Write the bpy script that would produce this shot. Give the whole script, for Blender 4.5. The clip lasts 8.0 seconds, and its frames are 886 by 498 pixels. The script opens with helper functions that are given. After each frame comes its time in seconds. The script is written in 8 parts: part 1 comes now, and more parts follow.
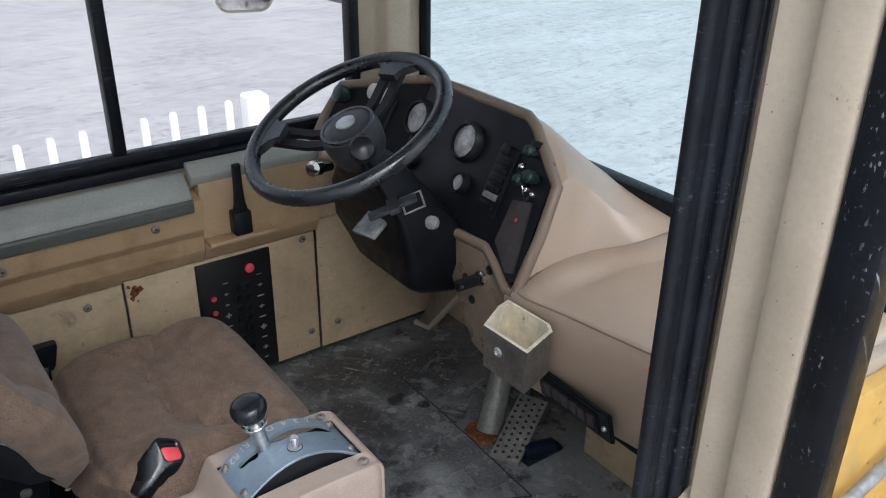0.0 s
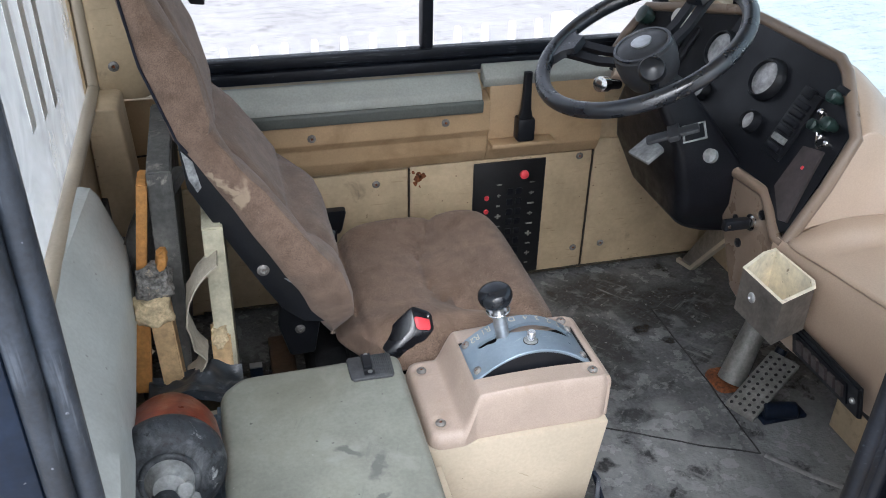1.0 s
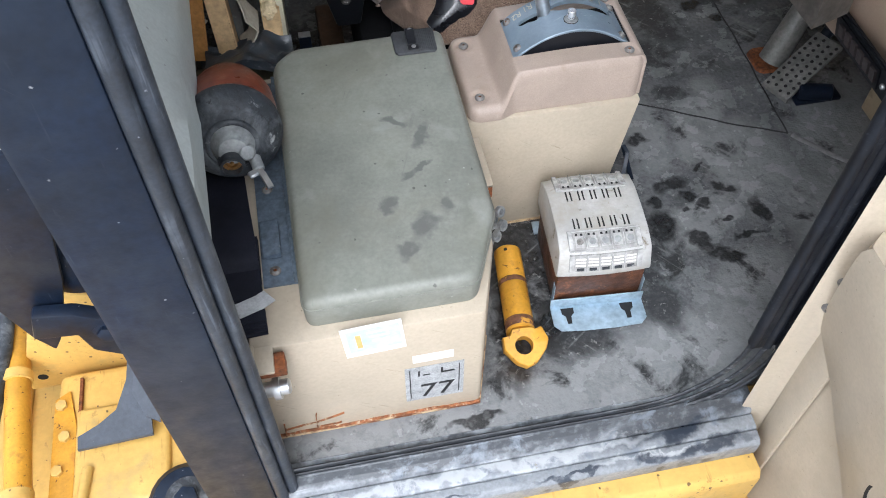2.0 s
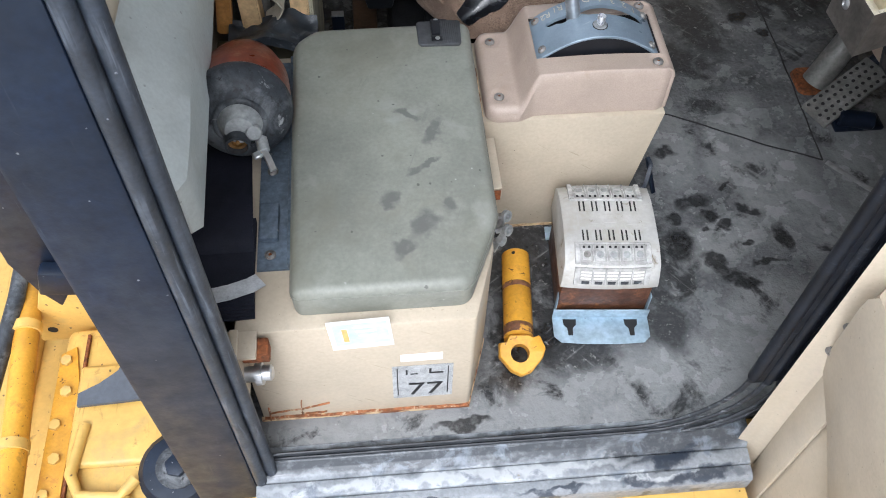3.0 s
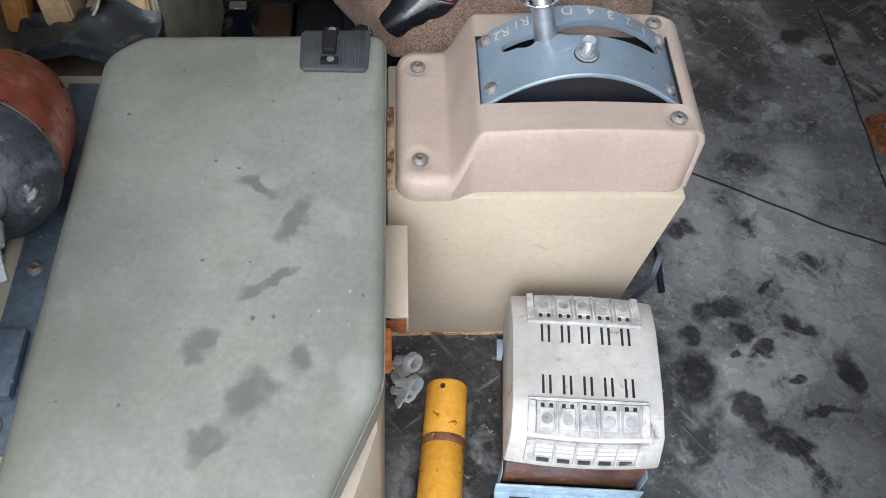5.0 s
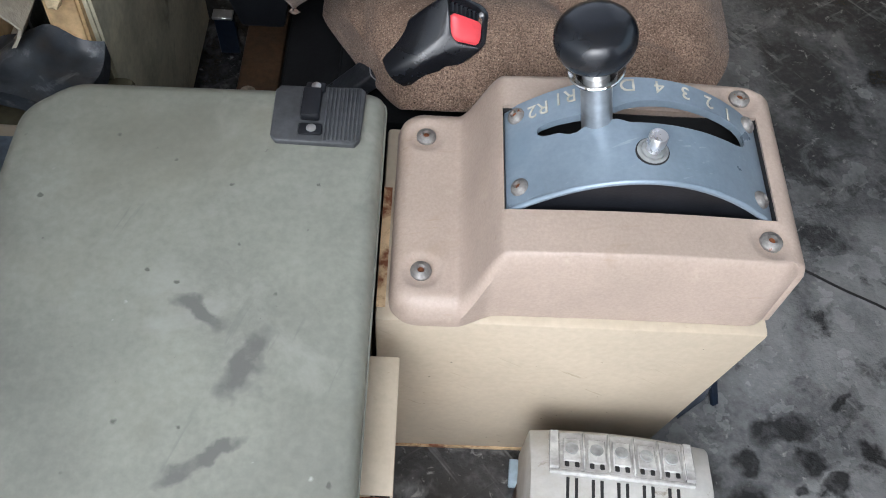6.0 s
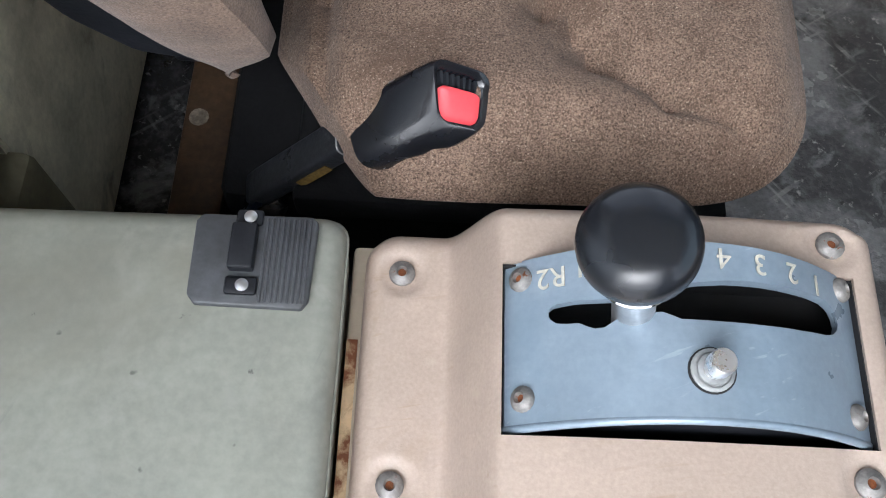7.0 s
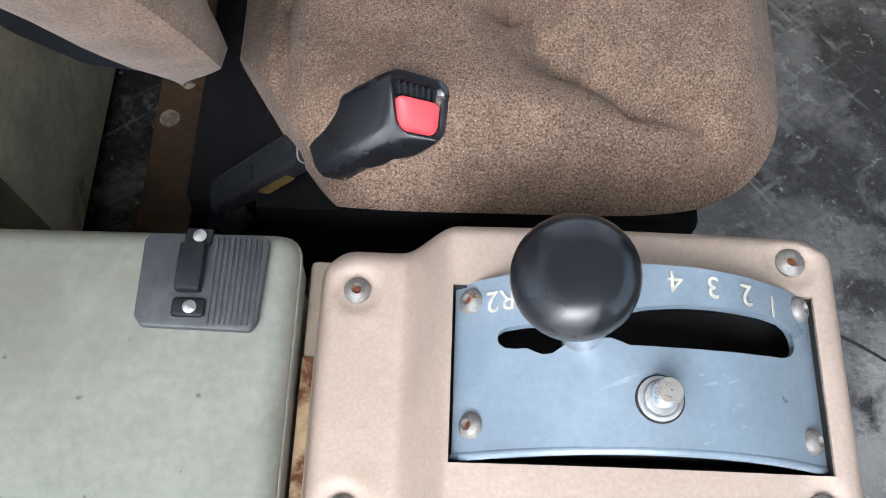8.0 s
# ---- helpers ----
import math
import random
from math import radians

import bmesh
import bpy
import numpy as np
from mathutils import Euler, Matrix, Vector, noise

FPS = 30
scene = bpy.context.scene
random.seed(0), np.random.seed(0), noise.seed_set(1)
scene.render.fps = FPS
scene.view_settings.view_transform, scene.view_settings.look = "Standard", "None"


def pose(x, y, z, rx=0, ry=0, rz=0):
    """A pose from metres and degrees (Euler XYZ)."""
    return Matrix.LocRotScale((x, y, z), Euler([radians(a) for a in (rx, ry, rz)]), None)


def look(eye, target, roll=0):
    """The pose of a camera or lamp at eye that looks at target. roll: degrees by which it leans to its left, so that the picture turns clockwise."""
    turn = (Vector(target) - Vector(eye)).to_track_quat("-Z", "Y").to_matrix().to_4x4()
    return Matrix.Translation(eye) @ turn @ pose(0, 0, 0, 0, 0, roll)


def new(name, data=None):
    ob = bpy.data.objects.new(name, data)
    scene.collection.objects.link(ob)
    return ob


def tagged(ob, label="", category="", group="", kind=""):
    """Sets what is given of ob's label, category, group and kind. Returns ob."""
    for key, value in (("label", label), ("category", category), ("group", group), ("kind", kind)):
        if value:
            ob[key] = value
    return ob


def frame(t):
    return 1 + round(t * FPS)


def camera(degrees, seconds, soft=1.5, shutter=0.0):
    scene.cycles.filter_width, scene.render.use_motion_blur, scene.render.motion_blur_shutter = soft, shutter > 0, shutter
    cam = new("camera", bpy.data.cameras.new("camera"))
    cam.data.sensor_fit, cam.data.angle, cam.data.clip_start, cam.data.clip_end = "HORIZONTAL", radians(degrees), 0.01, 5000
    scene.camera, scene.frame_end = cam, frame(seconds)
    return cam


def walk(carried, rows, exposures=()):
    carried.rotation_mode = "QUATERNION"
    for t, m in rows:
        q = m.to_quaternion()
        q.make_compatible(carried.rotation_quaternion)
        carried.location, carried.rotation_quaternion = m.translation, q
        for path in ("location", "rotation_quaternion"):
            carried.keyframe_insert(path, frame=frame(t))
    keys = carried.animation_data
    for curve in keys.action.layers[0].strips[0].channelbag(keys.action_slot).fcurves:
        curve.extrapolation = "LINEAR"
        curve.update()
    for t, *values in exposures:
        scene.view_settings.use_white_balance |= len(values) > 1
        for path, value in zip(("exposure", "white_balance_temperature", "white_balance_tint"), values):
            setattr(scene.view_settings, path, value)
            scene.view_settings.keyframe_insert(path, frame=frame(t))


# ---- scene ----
cam = camera(54.3, 8.0, soft=1.0)
PATH = [
    (0, (-0.284, -1.106, 1.337), (0.767, 0.341, 0.441), 0.7),
    (0.3, (-0.285, -1.126, 1.356), (0.599, 0.424, 0.453), 1.0),
    (0.5, (-0.295, -1.141, 1.345), (0.463, 0.468, 0.431), 1.3),
    (0.7, (-0.305, -1.156, 1.336), (0.328, 0.497, 0.405), 1.8),
    (1, (-0.284, -1.172, 1.324), (0.164, 0.474, 0.281), 1.3),
    (1.2, (-0.275, -1.185, 1.328), (0.106, 0.398, 0.158), 0.5),
    (1.5, (-0.276, -1.206, 1.34), (0.019, 0.243, -0.007), -0.5),
    (1.8, (-0.282, -1.222, 1.381), (-0.025, 0.052, -0.14), -0.4),
    (2, (-0.283, -1.222, 1.392), (-0.048, -0.055, -0.215), 0.2),
    (2.2, (-0.278, -1.22, 1.409), (-0.071, -0.115, -0.245), 0.7),
    (3.3, (-0.19, -1.148, 1.363), (-0.065, 0.007, -0.265), 2.5),
    (3.5, (-0.178, -1.083, 1.336), (-0.053, 0.075, -0.29), 2.7),
    (3.8, (-0.143, -0.974, 1.277), (-0.021, 0.212, -0.328), 2.8),
    (4, (-0.115, -0.868, 1.253), (0.002, 0.263, -0.392), 2.7),
    (4.2, (-0.065, -0.809, 1.203), (0.023, 0.297, -0.461), 2.0),
    (5.3, (-0.02, -0.698, 1.011), (0.082, 0.42, -0.644), 4.4),
    (5.5, (-0.015, -0.654, 0.993), (0.071, 0.454, -0.67), 4.5),
    (5.8, (0.002, -0.56, 0.957), (0.04, 0.532, -0.715), 4.4),
    (6, (-0.005, -0.491, 0.937), (0.058, 0.558, -0.764), 5.5),
    (6.2, (0.007, -0.422, 0.905), (0.05, 0.606, -0.812), 5.0),
    (6.5, (0.015, -0.324, 0.863), (0.068, 0.566, -0.927), 6.1),
    (6.7, (0.018, -0.281, 0.847), (0.064, 0.58, -0.956), 5.7),
    (7, (0.015, -0.215, 0.87), (0.055, 0.582, -0.964), 5.4),
    (7.2, (0.017, -0.21, 0.88), (0.065, 0.578, -0.956), 5.6),
    (7.5, (0.056, -0.222, 0.865), (0.077, 0.548, -0.981), 4.1),
    (7.8, (0.062, -0.215, 0.858), (0.079, 0.562, -0.985), 3.7),
    (8, (0.048, -0.186, 0.871), (0.074, 0.562, -0.983), 4.2),
]
EXPOSURE = [(0, 0.80, 5950, 10), (0.5, 1.08, 5950, 10), (1.0, 1.33, 5950, 10), (1.5, 1.58, 5950, 10), (2.0, 1.1, 5920, 10), (3.5, 1.15, 5950, 10), (4.2, 1.38, 5950, 10), (5.5, 1.22, 5980, 10), (6.5, 1.42, 6000, 10), (8.0, 1.95, 6000, 10)]
walk(cam, [(t, look(eye, target, roll)) for t, eye, target, roll in PATH], EXPOSURE)

# ---- world ----
world = bpy.data.worlds.new("sky")
scene.world = world
world.use_nodes = True
wn = world.node_tree
sky = wn.nodes.new("ShaderNodeTexSky")
sky.sky_type, sky.sun_disc = "NISHITA", False
sky.sun_elevation, sky.sun_rotation = radians(50), radians(200)
sky.air_density, sky.dust_density = 1.0, 4.0
soft_sky = wn.nodes.new("ShaderNodeHueSaturation")
soft_sky.inputs["Saturation"].default_value = 0.22
wn.links.new(sky.outputs[0], soft_sky.inputs["Color"])
wn.links.new(soft_sky.outputs[0], wn.nodes["Background"].inputs[0])
wn.nodes["Background"].inputs[1].default_value = 0.15
sun = new("sun", bpy.data.lights.new("sun", "SUN"))
sun.data.energy, sun.data.angle, sun.data.color = 0.8, radians(60), (0.96, 0.98, 1.0)
sun.matrix_world = look((-2, -4, 8), (0, 0, 0))

# ---- materials ----
def mat(name, base, rough=0.6, metal=0.0, grain=(120, 0.12), blotch=(6, 0.2), spots=(), bump=(200, 0.1), marks=(), upright=False, spec=0.5, pits=(), scratches=(), patches=(), sheen=0.0):
    """spots: (colour, scale, low, high); marks: ((x, y, half length, half width, turn), ...) with mark colour first."""
    m = bpy.data.materials.new(name)
    m.use_nodes = True
    nt = m.node_tree
    n, l = nt.nodes, nt.links
    b = n["Principled BSDF"]
    b.inputs["Metallic"].default_value = metal
    b.inputs["Specular IOR Level"].default_value = spec
    b.inputs["Sheen Weight"].default_value, b.inputs["Sheen Roughness"].default_value = sheen, 0.5
    place = n.new("ShaderNodeNewGeometry").outputs["Position"]

    def noise_of(scale, detail=4, rough_=0.6, distort=0.0):
        t = n.new("ShaderNodeTexNoise")
        t.inputs["Scale"].default_value, t.inputs["Detail"].default_value = scale, detail
        t.inputs["Roughness"].default_value, t.inputs["Distortion"].default_value = rough_, distort
        l.new(place, t.inputs["Vector"])
        return t.outputs["Fac"]

    def ramp(value, lo, hi, a=0.0, c=1.0):
        r = n.new("ShaderNodeMapRange")
        r.inputs[1].default_value, r.inputs[2].default_value, r.inputs[3].default_value, r.inputs[4].default_value = lo, hi, a, c
        l.new(value, r.inputs[0])
        return r.outputs[0]

    def mix(fac, a, c, mode="MIX"):
        x = n.new("ShaderNodeMix")
        x.data_type, x.blend_type = "RGBA", mode
        for sock, v in ((x.inputs[0], fac), (x.inputs[6], a), (x.inputs[7], c)):
            if isinstance(v, (int, float)):
                sock.default_value = v
            elif isinstance(v, tuple):
                sock.default_value = (*v, 1)
            else:
                l.new(v, sock)
        return x.outputs[2]

    def grey(value):
        c = n.new("ShaderNodeCombineColor")
        for i in range(3):
            l.new(value, c.inputs[i])
        return c.outputs[0]

    def maths(op, a, c):
        x = n.new("ShaderNodeMath")
        x.operation = op
        for sock, v in zip(x.inputs, (a, c)):
            if isinstance(v, (int, float)):
                sock.default_value = v
            else:
                l.new(v, sock)
        return x.outputs[0]

    colour = mix(1.0, tuple(base), grey(ramp(noise_of(blotch[0]), 0.3, 0.7, 1 - blotch[1], 1 + blotch[1])), "MULTIPLY")
    colour = mix(1.0, colour, grey(ramp(noise_of(grain[0], 2), 0.3, 0.7, 1 - grain[1], 1 + grain[1])), "MULTIPLY")
    roughness = ramp(noise_of(blotch[0] * 2.3), 0.3, 0.7, max(rough - 0.1, 0.04), min(rough + 0.1, 1))
    def mask_of(listed):
        """Ragged ovals at given places, 0 to 1."""
        wob = n.new("ShaderNodeTexNoise")
        wob.inputs["Scale"].default_value, wob.inputs["Detail"].default_value = 28, 4
        l.new(place, wob.inputs["Vector"])
        sub = n.new("ShaderNodeVectorMath")
        sub.operation = "SUBTRACT"
        l.new(wob.outputs["Color"], sub.inputs[0])
        sub.inputs[1].default_value = (0.5, 0.5, 0.5)
        sc = n.new("ShaderNodeVectorMath")
        sc.operation = "SCALE"
        l.new(sub.outputs[0], sc.inputs[0])
        sc.inputs["Scale"].default_value = 0.055
        add = n.new("ShaderNodeVectorMath")
        l.new(place, add.inputs[0])
        l.new(sc.outputs[0], add.inputs[1])
        total = None
        for x, y, rx, ry, turn in listed:
            mp = n.new("ShaderNodeMapping")
            mp.vector_type = "TEXTURE"
            mp.inputs["Location"].default_value = (x, 0, y) if upright else (x, y, 0)
            mp.inputs["Rotation"].default_value = (0, -radians(turn), 0) if upright else (0, 0, radians(turn))
            mp.inputs["Scale"].default_value = (rx, 1e5, ry) if upright else (rx, ry, 1e5)
            l.new(add.outputs[0], mp.inputs["Vector"])
            ln = n.new("ShaderNodeVectorMath")
            ln.operation = "LENGTH"
            l.new(mp.outputs[0], ln.inputs[0])
            f = ramp(ln.outputs["Value"], 0.75, 1.2, 1, 0)
            total = f if total is None else maths("MAXIMUM", total, f)
        return maths("MULTIPLY", total, ramp(noise_of(60), 0.25, 0.5, 0.45, 0.9))

    for tint, gloss, listed in patches:
        total = mask_of(listed)
        colour = mix(total, colour, tuple(tint))
        roughness = maths("MULTIPLY", roughness, ramp(total, 0, 1, 1, gloss))
    for tint, scale, lo, hi in spots:
        fac = ramp(noise_of(scale, 6, 0.65, 0.4), lo, hi)
        colour = mix(fac, colour, tuple(tint))
    for tint, scale, turn, lo, hi in scratches:
        # fine hairlines along one direction of the surface
        mp = n.new("ShaderNodeMapping")
        mp.vector_type = "TEXTURE"
        mp.inputs["Rotation"].default_value = tuple(radians(a) for a in turn)
        mp.inputs["Scale"].default_value = (14.0, 1.0, 1.0)
        l.new(place, mp.inputs["Vector"])
        t = n.new("ShaderNodeTexNoise")
        t.inputs["Scale"].default_value, t.inputs["Detail"].default_value, t.inputs["Distortion"].default_value = scale, 3, 0.25
        l.new(mp.outputs[0], t.inputs["Vector"])
        fac = maths("MULTIPLY", ramp(t.outputs["Fac"], lo, hi), ramp(noise_of(11), 0.46, 0.66, 0.0, 0.8))
        colour = mix(fac, colour, tuple(tint))
    for tint, scale, size in pits:
        vo = n.new("ShaderNodeTexVoronoi")
        vo.inputs["Scale"].default_value = scale
        wv = n.new("ShaderNodeVectorMath")
        l.new(place, wv.inputs[0])
        wn_ = n.new("ShaderNodeTexNoise")
        wn_.inputs["Scale"].default_value = scale * 3
        l.new(place, wn_.inputs["Vector"])
        ws = n.new("ShaderNodeVectorMath")
        ws.operation = "SCALE"
        ws.inputs["Scale"].default_value = 0.25 / scale
        l.new(wn_.outputs["Color"], ws.inputs[0])
        l.new(ws.outputs[0], wv.inputs[1])
        l.new(wv.outputs[0], vo.inputs["Vector"])
        sep = n.new("ShaderNodeSeparateColor")
        l.new(vo.outputs["Color"], sep.inputs[0])
        fac = ramp(maths("SUBTRACT", vo.outputs["Distance"], maths("MULTIPLY", sep.outputs[0], size)), -0.05, 0.0, 0.85, 0.0)
        colour = mix(fac, colour, tuple(tint))
    for tint, gloss, listed in ((marks,) if marks and not isinstance(marks[0][0], tuple) else marks):
        total = mask_of(listed)
        colour = mix(total, colour, tuple(tint))
        roughness = maths("MULTIPLY", roughness, ramp(total, 0, 1, 1, gloss))
    l.new(colour, b.inputs["Base Color"])
    l.new(roughness, b.inputs["Roughness"])
    if bump:
        bp = n.new("ShaderNodeBump")
        bp.inputs["Strength"].default_value, bp.inputs["Distance"].default_value = bump[1], 0.6 / bump[0]
        l.new(noise_of(bump[0], 3), bp.inputs["Height"])
        l.new(bp.outputs[0], b.inputs["Normal"])
    return m


def glass(name, tint, rough=0.0, dust=None):
    m = bpy.data.materials.new(name)
    m.use_nodes = True
    n, l = m.node_tree.nodes, m.node_tree.links
    n.remove(n["Principled BSDF"])
    tr, gl, mx = n.new("ShaderNodeBsdfTransparent"), n.new("ShaderNodeBsdfGlossy"), n.new("ShaderNodeMixShader")
    tr.inputs[0].default_value, gl.inputs["Roughness"].default_value = (*tint, 1), rough
    fr, pw = n.new("ShaderNodeLayerWeight"), n.new("ShaderNodeMath")
    pw.operation = "POWER"
    pw.inputs[1].default_value = 4.0
    l.new(fr.outputs["Facing"], pw.inputs[0])
    l.new(pw.outputs[0], mx.inputs[0])
    l.new(tr.outputs[0], mx.inputs[1])
    l.new(gl.outputs[0], mx.inputs[2])
    out = mx.outputs[0]
    if dust:
        tex, rng, mx2 = n.new("ShaderNodeTexNoise"), n.new("ShaderNodeMapRange"), n.new("ShaderNodeMixShader")
        dif, thru, film_ = n.new("ShaderNodeBsdfDiffuse"), n.new("ShaderNodeBsdfTranslucent"), n.new("ShaderNodeMixShader")
        film_.inputs[0].default_value = 0.6
        thru.inputs[0].default_value = (*dust[0], 1)
        l.new(dif.outputs[0], film_.inputs[1])
        l.new(thru.outputs[0], film_.inputs[2])
        l.new(n.new("ShaderNodeNewGeometry").outputs["Position"], tex.inputs["Vector"])
        tex.inputs["Scale"].default_value, tex.inputs["Detail"].default_value, tex.inputs["Distortion"].default_value = dust[1], 8, 1.0
        rng.inputs[1].default_value, rng.inputs[2].default_value, rng.inputs[3].default_value, rng.inputs[4].default_value = 0.35, 0.7, 0.25, 0.75
        l.new(tex.outputs["Fac"], rng.inputs[0])
        dif.inputs[0].default_value = (*dust[0], 1)
        l.new(rng.outputs[0], mx2.inputs[0])
        l.new(out, mx2.inputs[1])
        l.new(film_.outputs[0], mx2.inputs[2])
        out = mx2.outputs[0]
    l.new(out, n["Material Output"].inputs[0])
    return m


RUST, DIRT = (0.16, 0.05, 0.015), (0.06, 0.05, 0.04)
BEIGE = mat("beige_paint", (0.45, 0.385, 0.295), 0.5, grain=(150, 0.05), blotch=(5, 0.1), spots=((DIRT, 40, 0.74, 0.8), ((0.36, 0.30, 0.22), 3, 0.5, 0.8)), bump=(300, 0.06), pits=((DIRT, 60, 0.09),), scratches=(((0.30, 0.25, 0.18), 260, (0, 40, 0), 0.66, 0.7),))
BEIGE_WALL = mat("grimy_beige_paint", (0.465, 0.36, 0.23), 0.55, grain=(90, 0.06), blotch=(7, 0.16), spots=((RUST, 18, 0.72, 0.78), (DIRT, 9, 0.62, 0.8)), bump=(200, 0.08), pits=(((0.13, 0.08, 0.04), 60, 0.15),), scratches=(((0.25, 0.17, 0.09), 240, (0, 0, 0), 0.64, 0.7),))
DIRT_LINE = mat("dirt_in_joint", (0.035, 0.028, 0.02), 0.8, grain=(120, 0.3), blotch=(30, 0.5), bump=None)
TAN_TRIM = mat("tan_moulded_trim", (0.42, 0.29, 0.165), 0.5, grain=(200, 0.06), blotch=(5, 0.14), bump=(260, 0.1), spots=(((0.27, 0.17, 0.085), 6, 0.55, 0.75), (DIRT, 30, 0.70, 0.78)))
# Darker copy of the rail grey that paints the shade on its front face.
RAIL_SHADE = mat("shaded_grey_rail_face", (0.10, 0.108, 0.098), 0.5, grain=(200, 0.1), blotch=(6, 0.2), bump=(260, 0.1))
RUSTY = mat("rust", RUST, 0.9, grain=(120, 0.4), blotch=(30, 0.5), bump=(200, 0.5))
COVER = mat("brown_moulded_vinyl", (0.362, 0.288, 0.240), 0.46, grain=(400, 0.08), blotch=(9, 0.12), bump=(420, 0.14), spots=(((0.29, 0.215, 0.16), 11, 0.55, 0.8), ((0.44, 0.37, 0.30), 30, 0.62, 0.75)), pits=(((0.16, 0.11, 0.07), 60, 0.06),), scratches=(((0.29, 0.215, 0.16), 220, (0, 0, 10), 0.62, 0.69),))
# Brown of the dash lips; on the knee panel it paints in the shade.
DASH_LIP_SHADE = mat("brown_edging_and_knee_shade", (0.21, 0.155, 0.115), 0.32, grain=(350, 0.06), blotch=(6, 0.15), bump=(380, 0.1))
DASH = mat("tan_moulded_dash", (0.42, 0.315, 0.232), 0.42, spec=1.0, grain=(350, 0.06), blotch=(3, 0.08), bump=(380, 0.1))
VINYL = mat("grey_green_vinyl", (0.212, 0.218, 0.188), 0.48, grain=(160, 0.08), blotch=(7, 0.2), bump=(500, 0.08),
            spots=(((0.30, 0.305, 0.275), 10, 0.56, 0.78), ((0.17, 0.165, 0.13), 4, 0.52, 0.75), ((0.08, 0.08, 0.07), 70, 0.70, 0.75)),
            pits=(((0.08, 0.08, 0.07), 40, 0.13), ((0.38, 0.39, 0.36), 34, 0.09)), scratches=(((0.15, 0.155, 0.14), 120, (0, 0, 70), 0.66, 0.72),),
            marks=((0.115, 0.115, 0.108), 0.8, ((-0.195, -0.37, 0.0196, 0.015, 80), (-0.11, -0.39, 0.014, 0.015, 20), (-0.15, -0.425, 0.028, 0.0187, 75), (-0.183, -0.463, 0.021, 0.0122, 40),
                    (-0.125, -0.24, 0.0315, 0.0131, 70), (-0.16, -0.2, 0.021, 0.0093, -30), (-0.14, -0.31, 0.035, 0.0056, 25))))
VINYL_PLAIN = mat("grey_vinyl_backrest", (0.50, 0.53, 0.515), 0.45, grain=(160, 0.06), blotch=(5, 0.14), bump=(500, 0.08), spots=(((0.33, 0.34, 0.32), 8, 0.55, 0.8),), pits=(((0.3, 0.31, 0.3), 50, 0.14),))
RAIL = mat("grey_rail_plastic", (0.32, 0.33, 0.30), 0.5, grain=(200, 0.08), blotch=(6, 0.14))
FABRIC = mat("brown_plush_fabric", (0.185, 0.128, 0.096), 0.95, grain=(620, 0.62), blotch=(34, 0.2), bump=(620, 1.0), spec=0.06, sheen=0.1,
             spots=(((0.12, 0.078, 0.055), 9, 0.5, 0.75), ((0.46, 0.36, 0.28), 560, 0.57, 0.70), ((0.04, 0.026, 0.02), 480, 0.57, 0.68)))
GREY_RUBBER = mat("grey_ribbed_rubber", (0.05, 0.053, 0.058), 0.55, grain=(200, 0.15), blotch=(30, 0.25), bump=(300, 0.1))
FABRIC_BACK = mat("brown_plush_fabric_frayed", (0.178, 0.124, 0.094), 0.95, grain=(620, 0.35), blotch=(34, 0.2), bump=(620, 0.6), spec=0.06, sheen=0.16,
                  spots=(((0.115, 0.076, 0.055), 8, 0.5, 0.72), ((0.36, 0.27, 0.20), 540, 0.6, 0.76), ((0.06, 0.04, 0.03), 480, 0.62, 0.74)), marks=((0.36, 0.28, 0.205), 1.0, ((-0.302, 0.688, 0.017, 0.006, 118), (-0.277, 0.660, 0.020, 0.008, 98), (-0.290, 0.672, 0.012, 0.004, 112), (-0.318, 0.702, 0.010, 0.004, 130))), upright=True)
RUBBER = mat("black_rubber", (0.006, 0.0078, 0.012), 0.45, grain=(200, 0.2), blotch=(14, 0.4), bump=(160, 0.1), spots=(((0.10, 0.11, 0.12), 60, 0.70, 0.78),), spec=0.25, pits=(((0.14, 0.15, 0.17), 70, 0.075),), scratches=(((0.06, 0.07, 0.085), 260, (0, 0, 0), 0.6, 0.68),))
BLACK = mat("black_plastic", (0.010, 0.011, 0.014), 0.42, grain=(300, 0.15), blotch=(12, 0.3), bump=(500, 0.12), spec=0.3)
DASH_BLACK = mat("dark_grey_dash_plastic", (0.0065, 0.0072, 0.0102), 0.42, grain=(300, 0.15), blotch=(9, 0.3), bump=(500, 0.15), spec=0.3, pits=(((0.12, 0.12, 0.13), 80, 0.08),))
STEEL_BLACK = mat("black_steel", (0.005, 0.0105, 0.024), 0.46, 0.0, grain=(90, 0.2), blotch=(12, 0.4), spots=(((0.25, 0.25, 0.26), 30, 0.74, 0.77), ((0.014, 0.021, 0.034), 5, 0.5, 0.7)), bump=(90, 0.05), spec=0.3, pits=(((0.35, 0.36, 0.37), 40, 0.09),), scratches=(((0.05, 0.058, 0.072), 160, (0, 90, 0), 0.66, 0.74), ((0.04, 0.046, 0.06), 180, (0, 50, 0), 0.68, 0.76)))
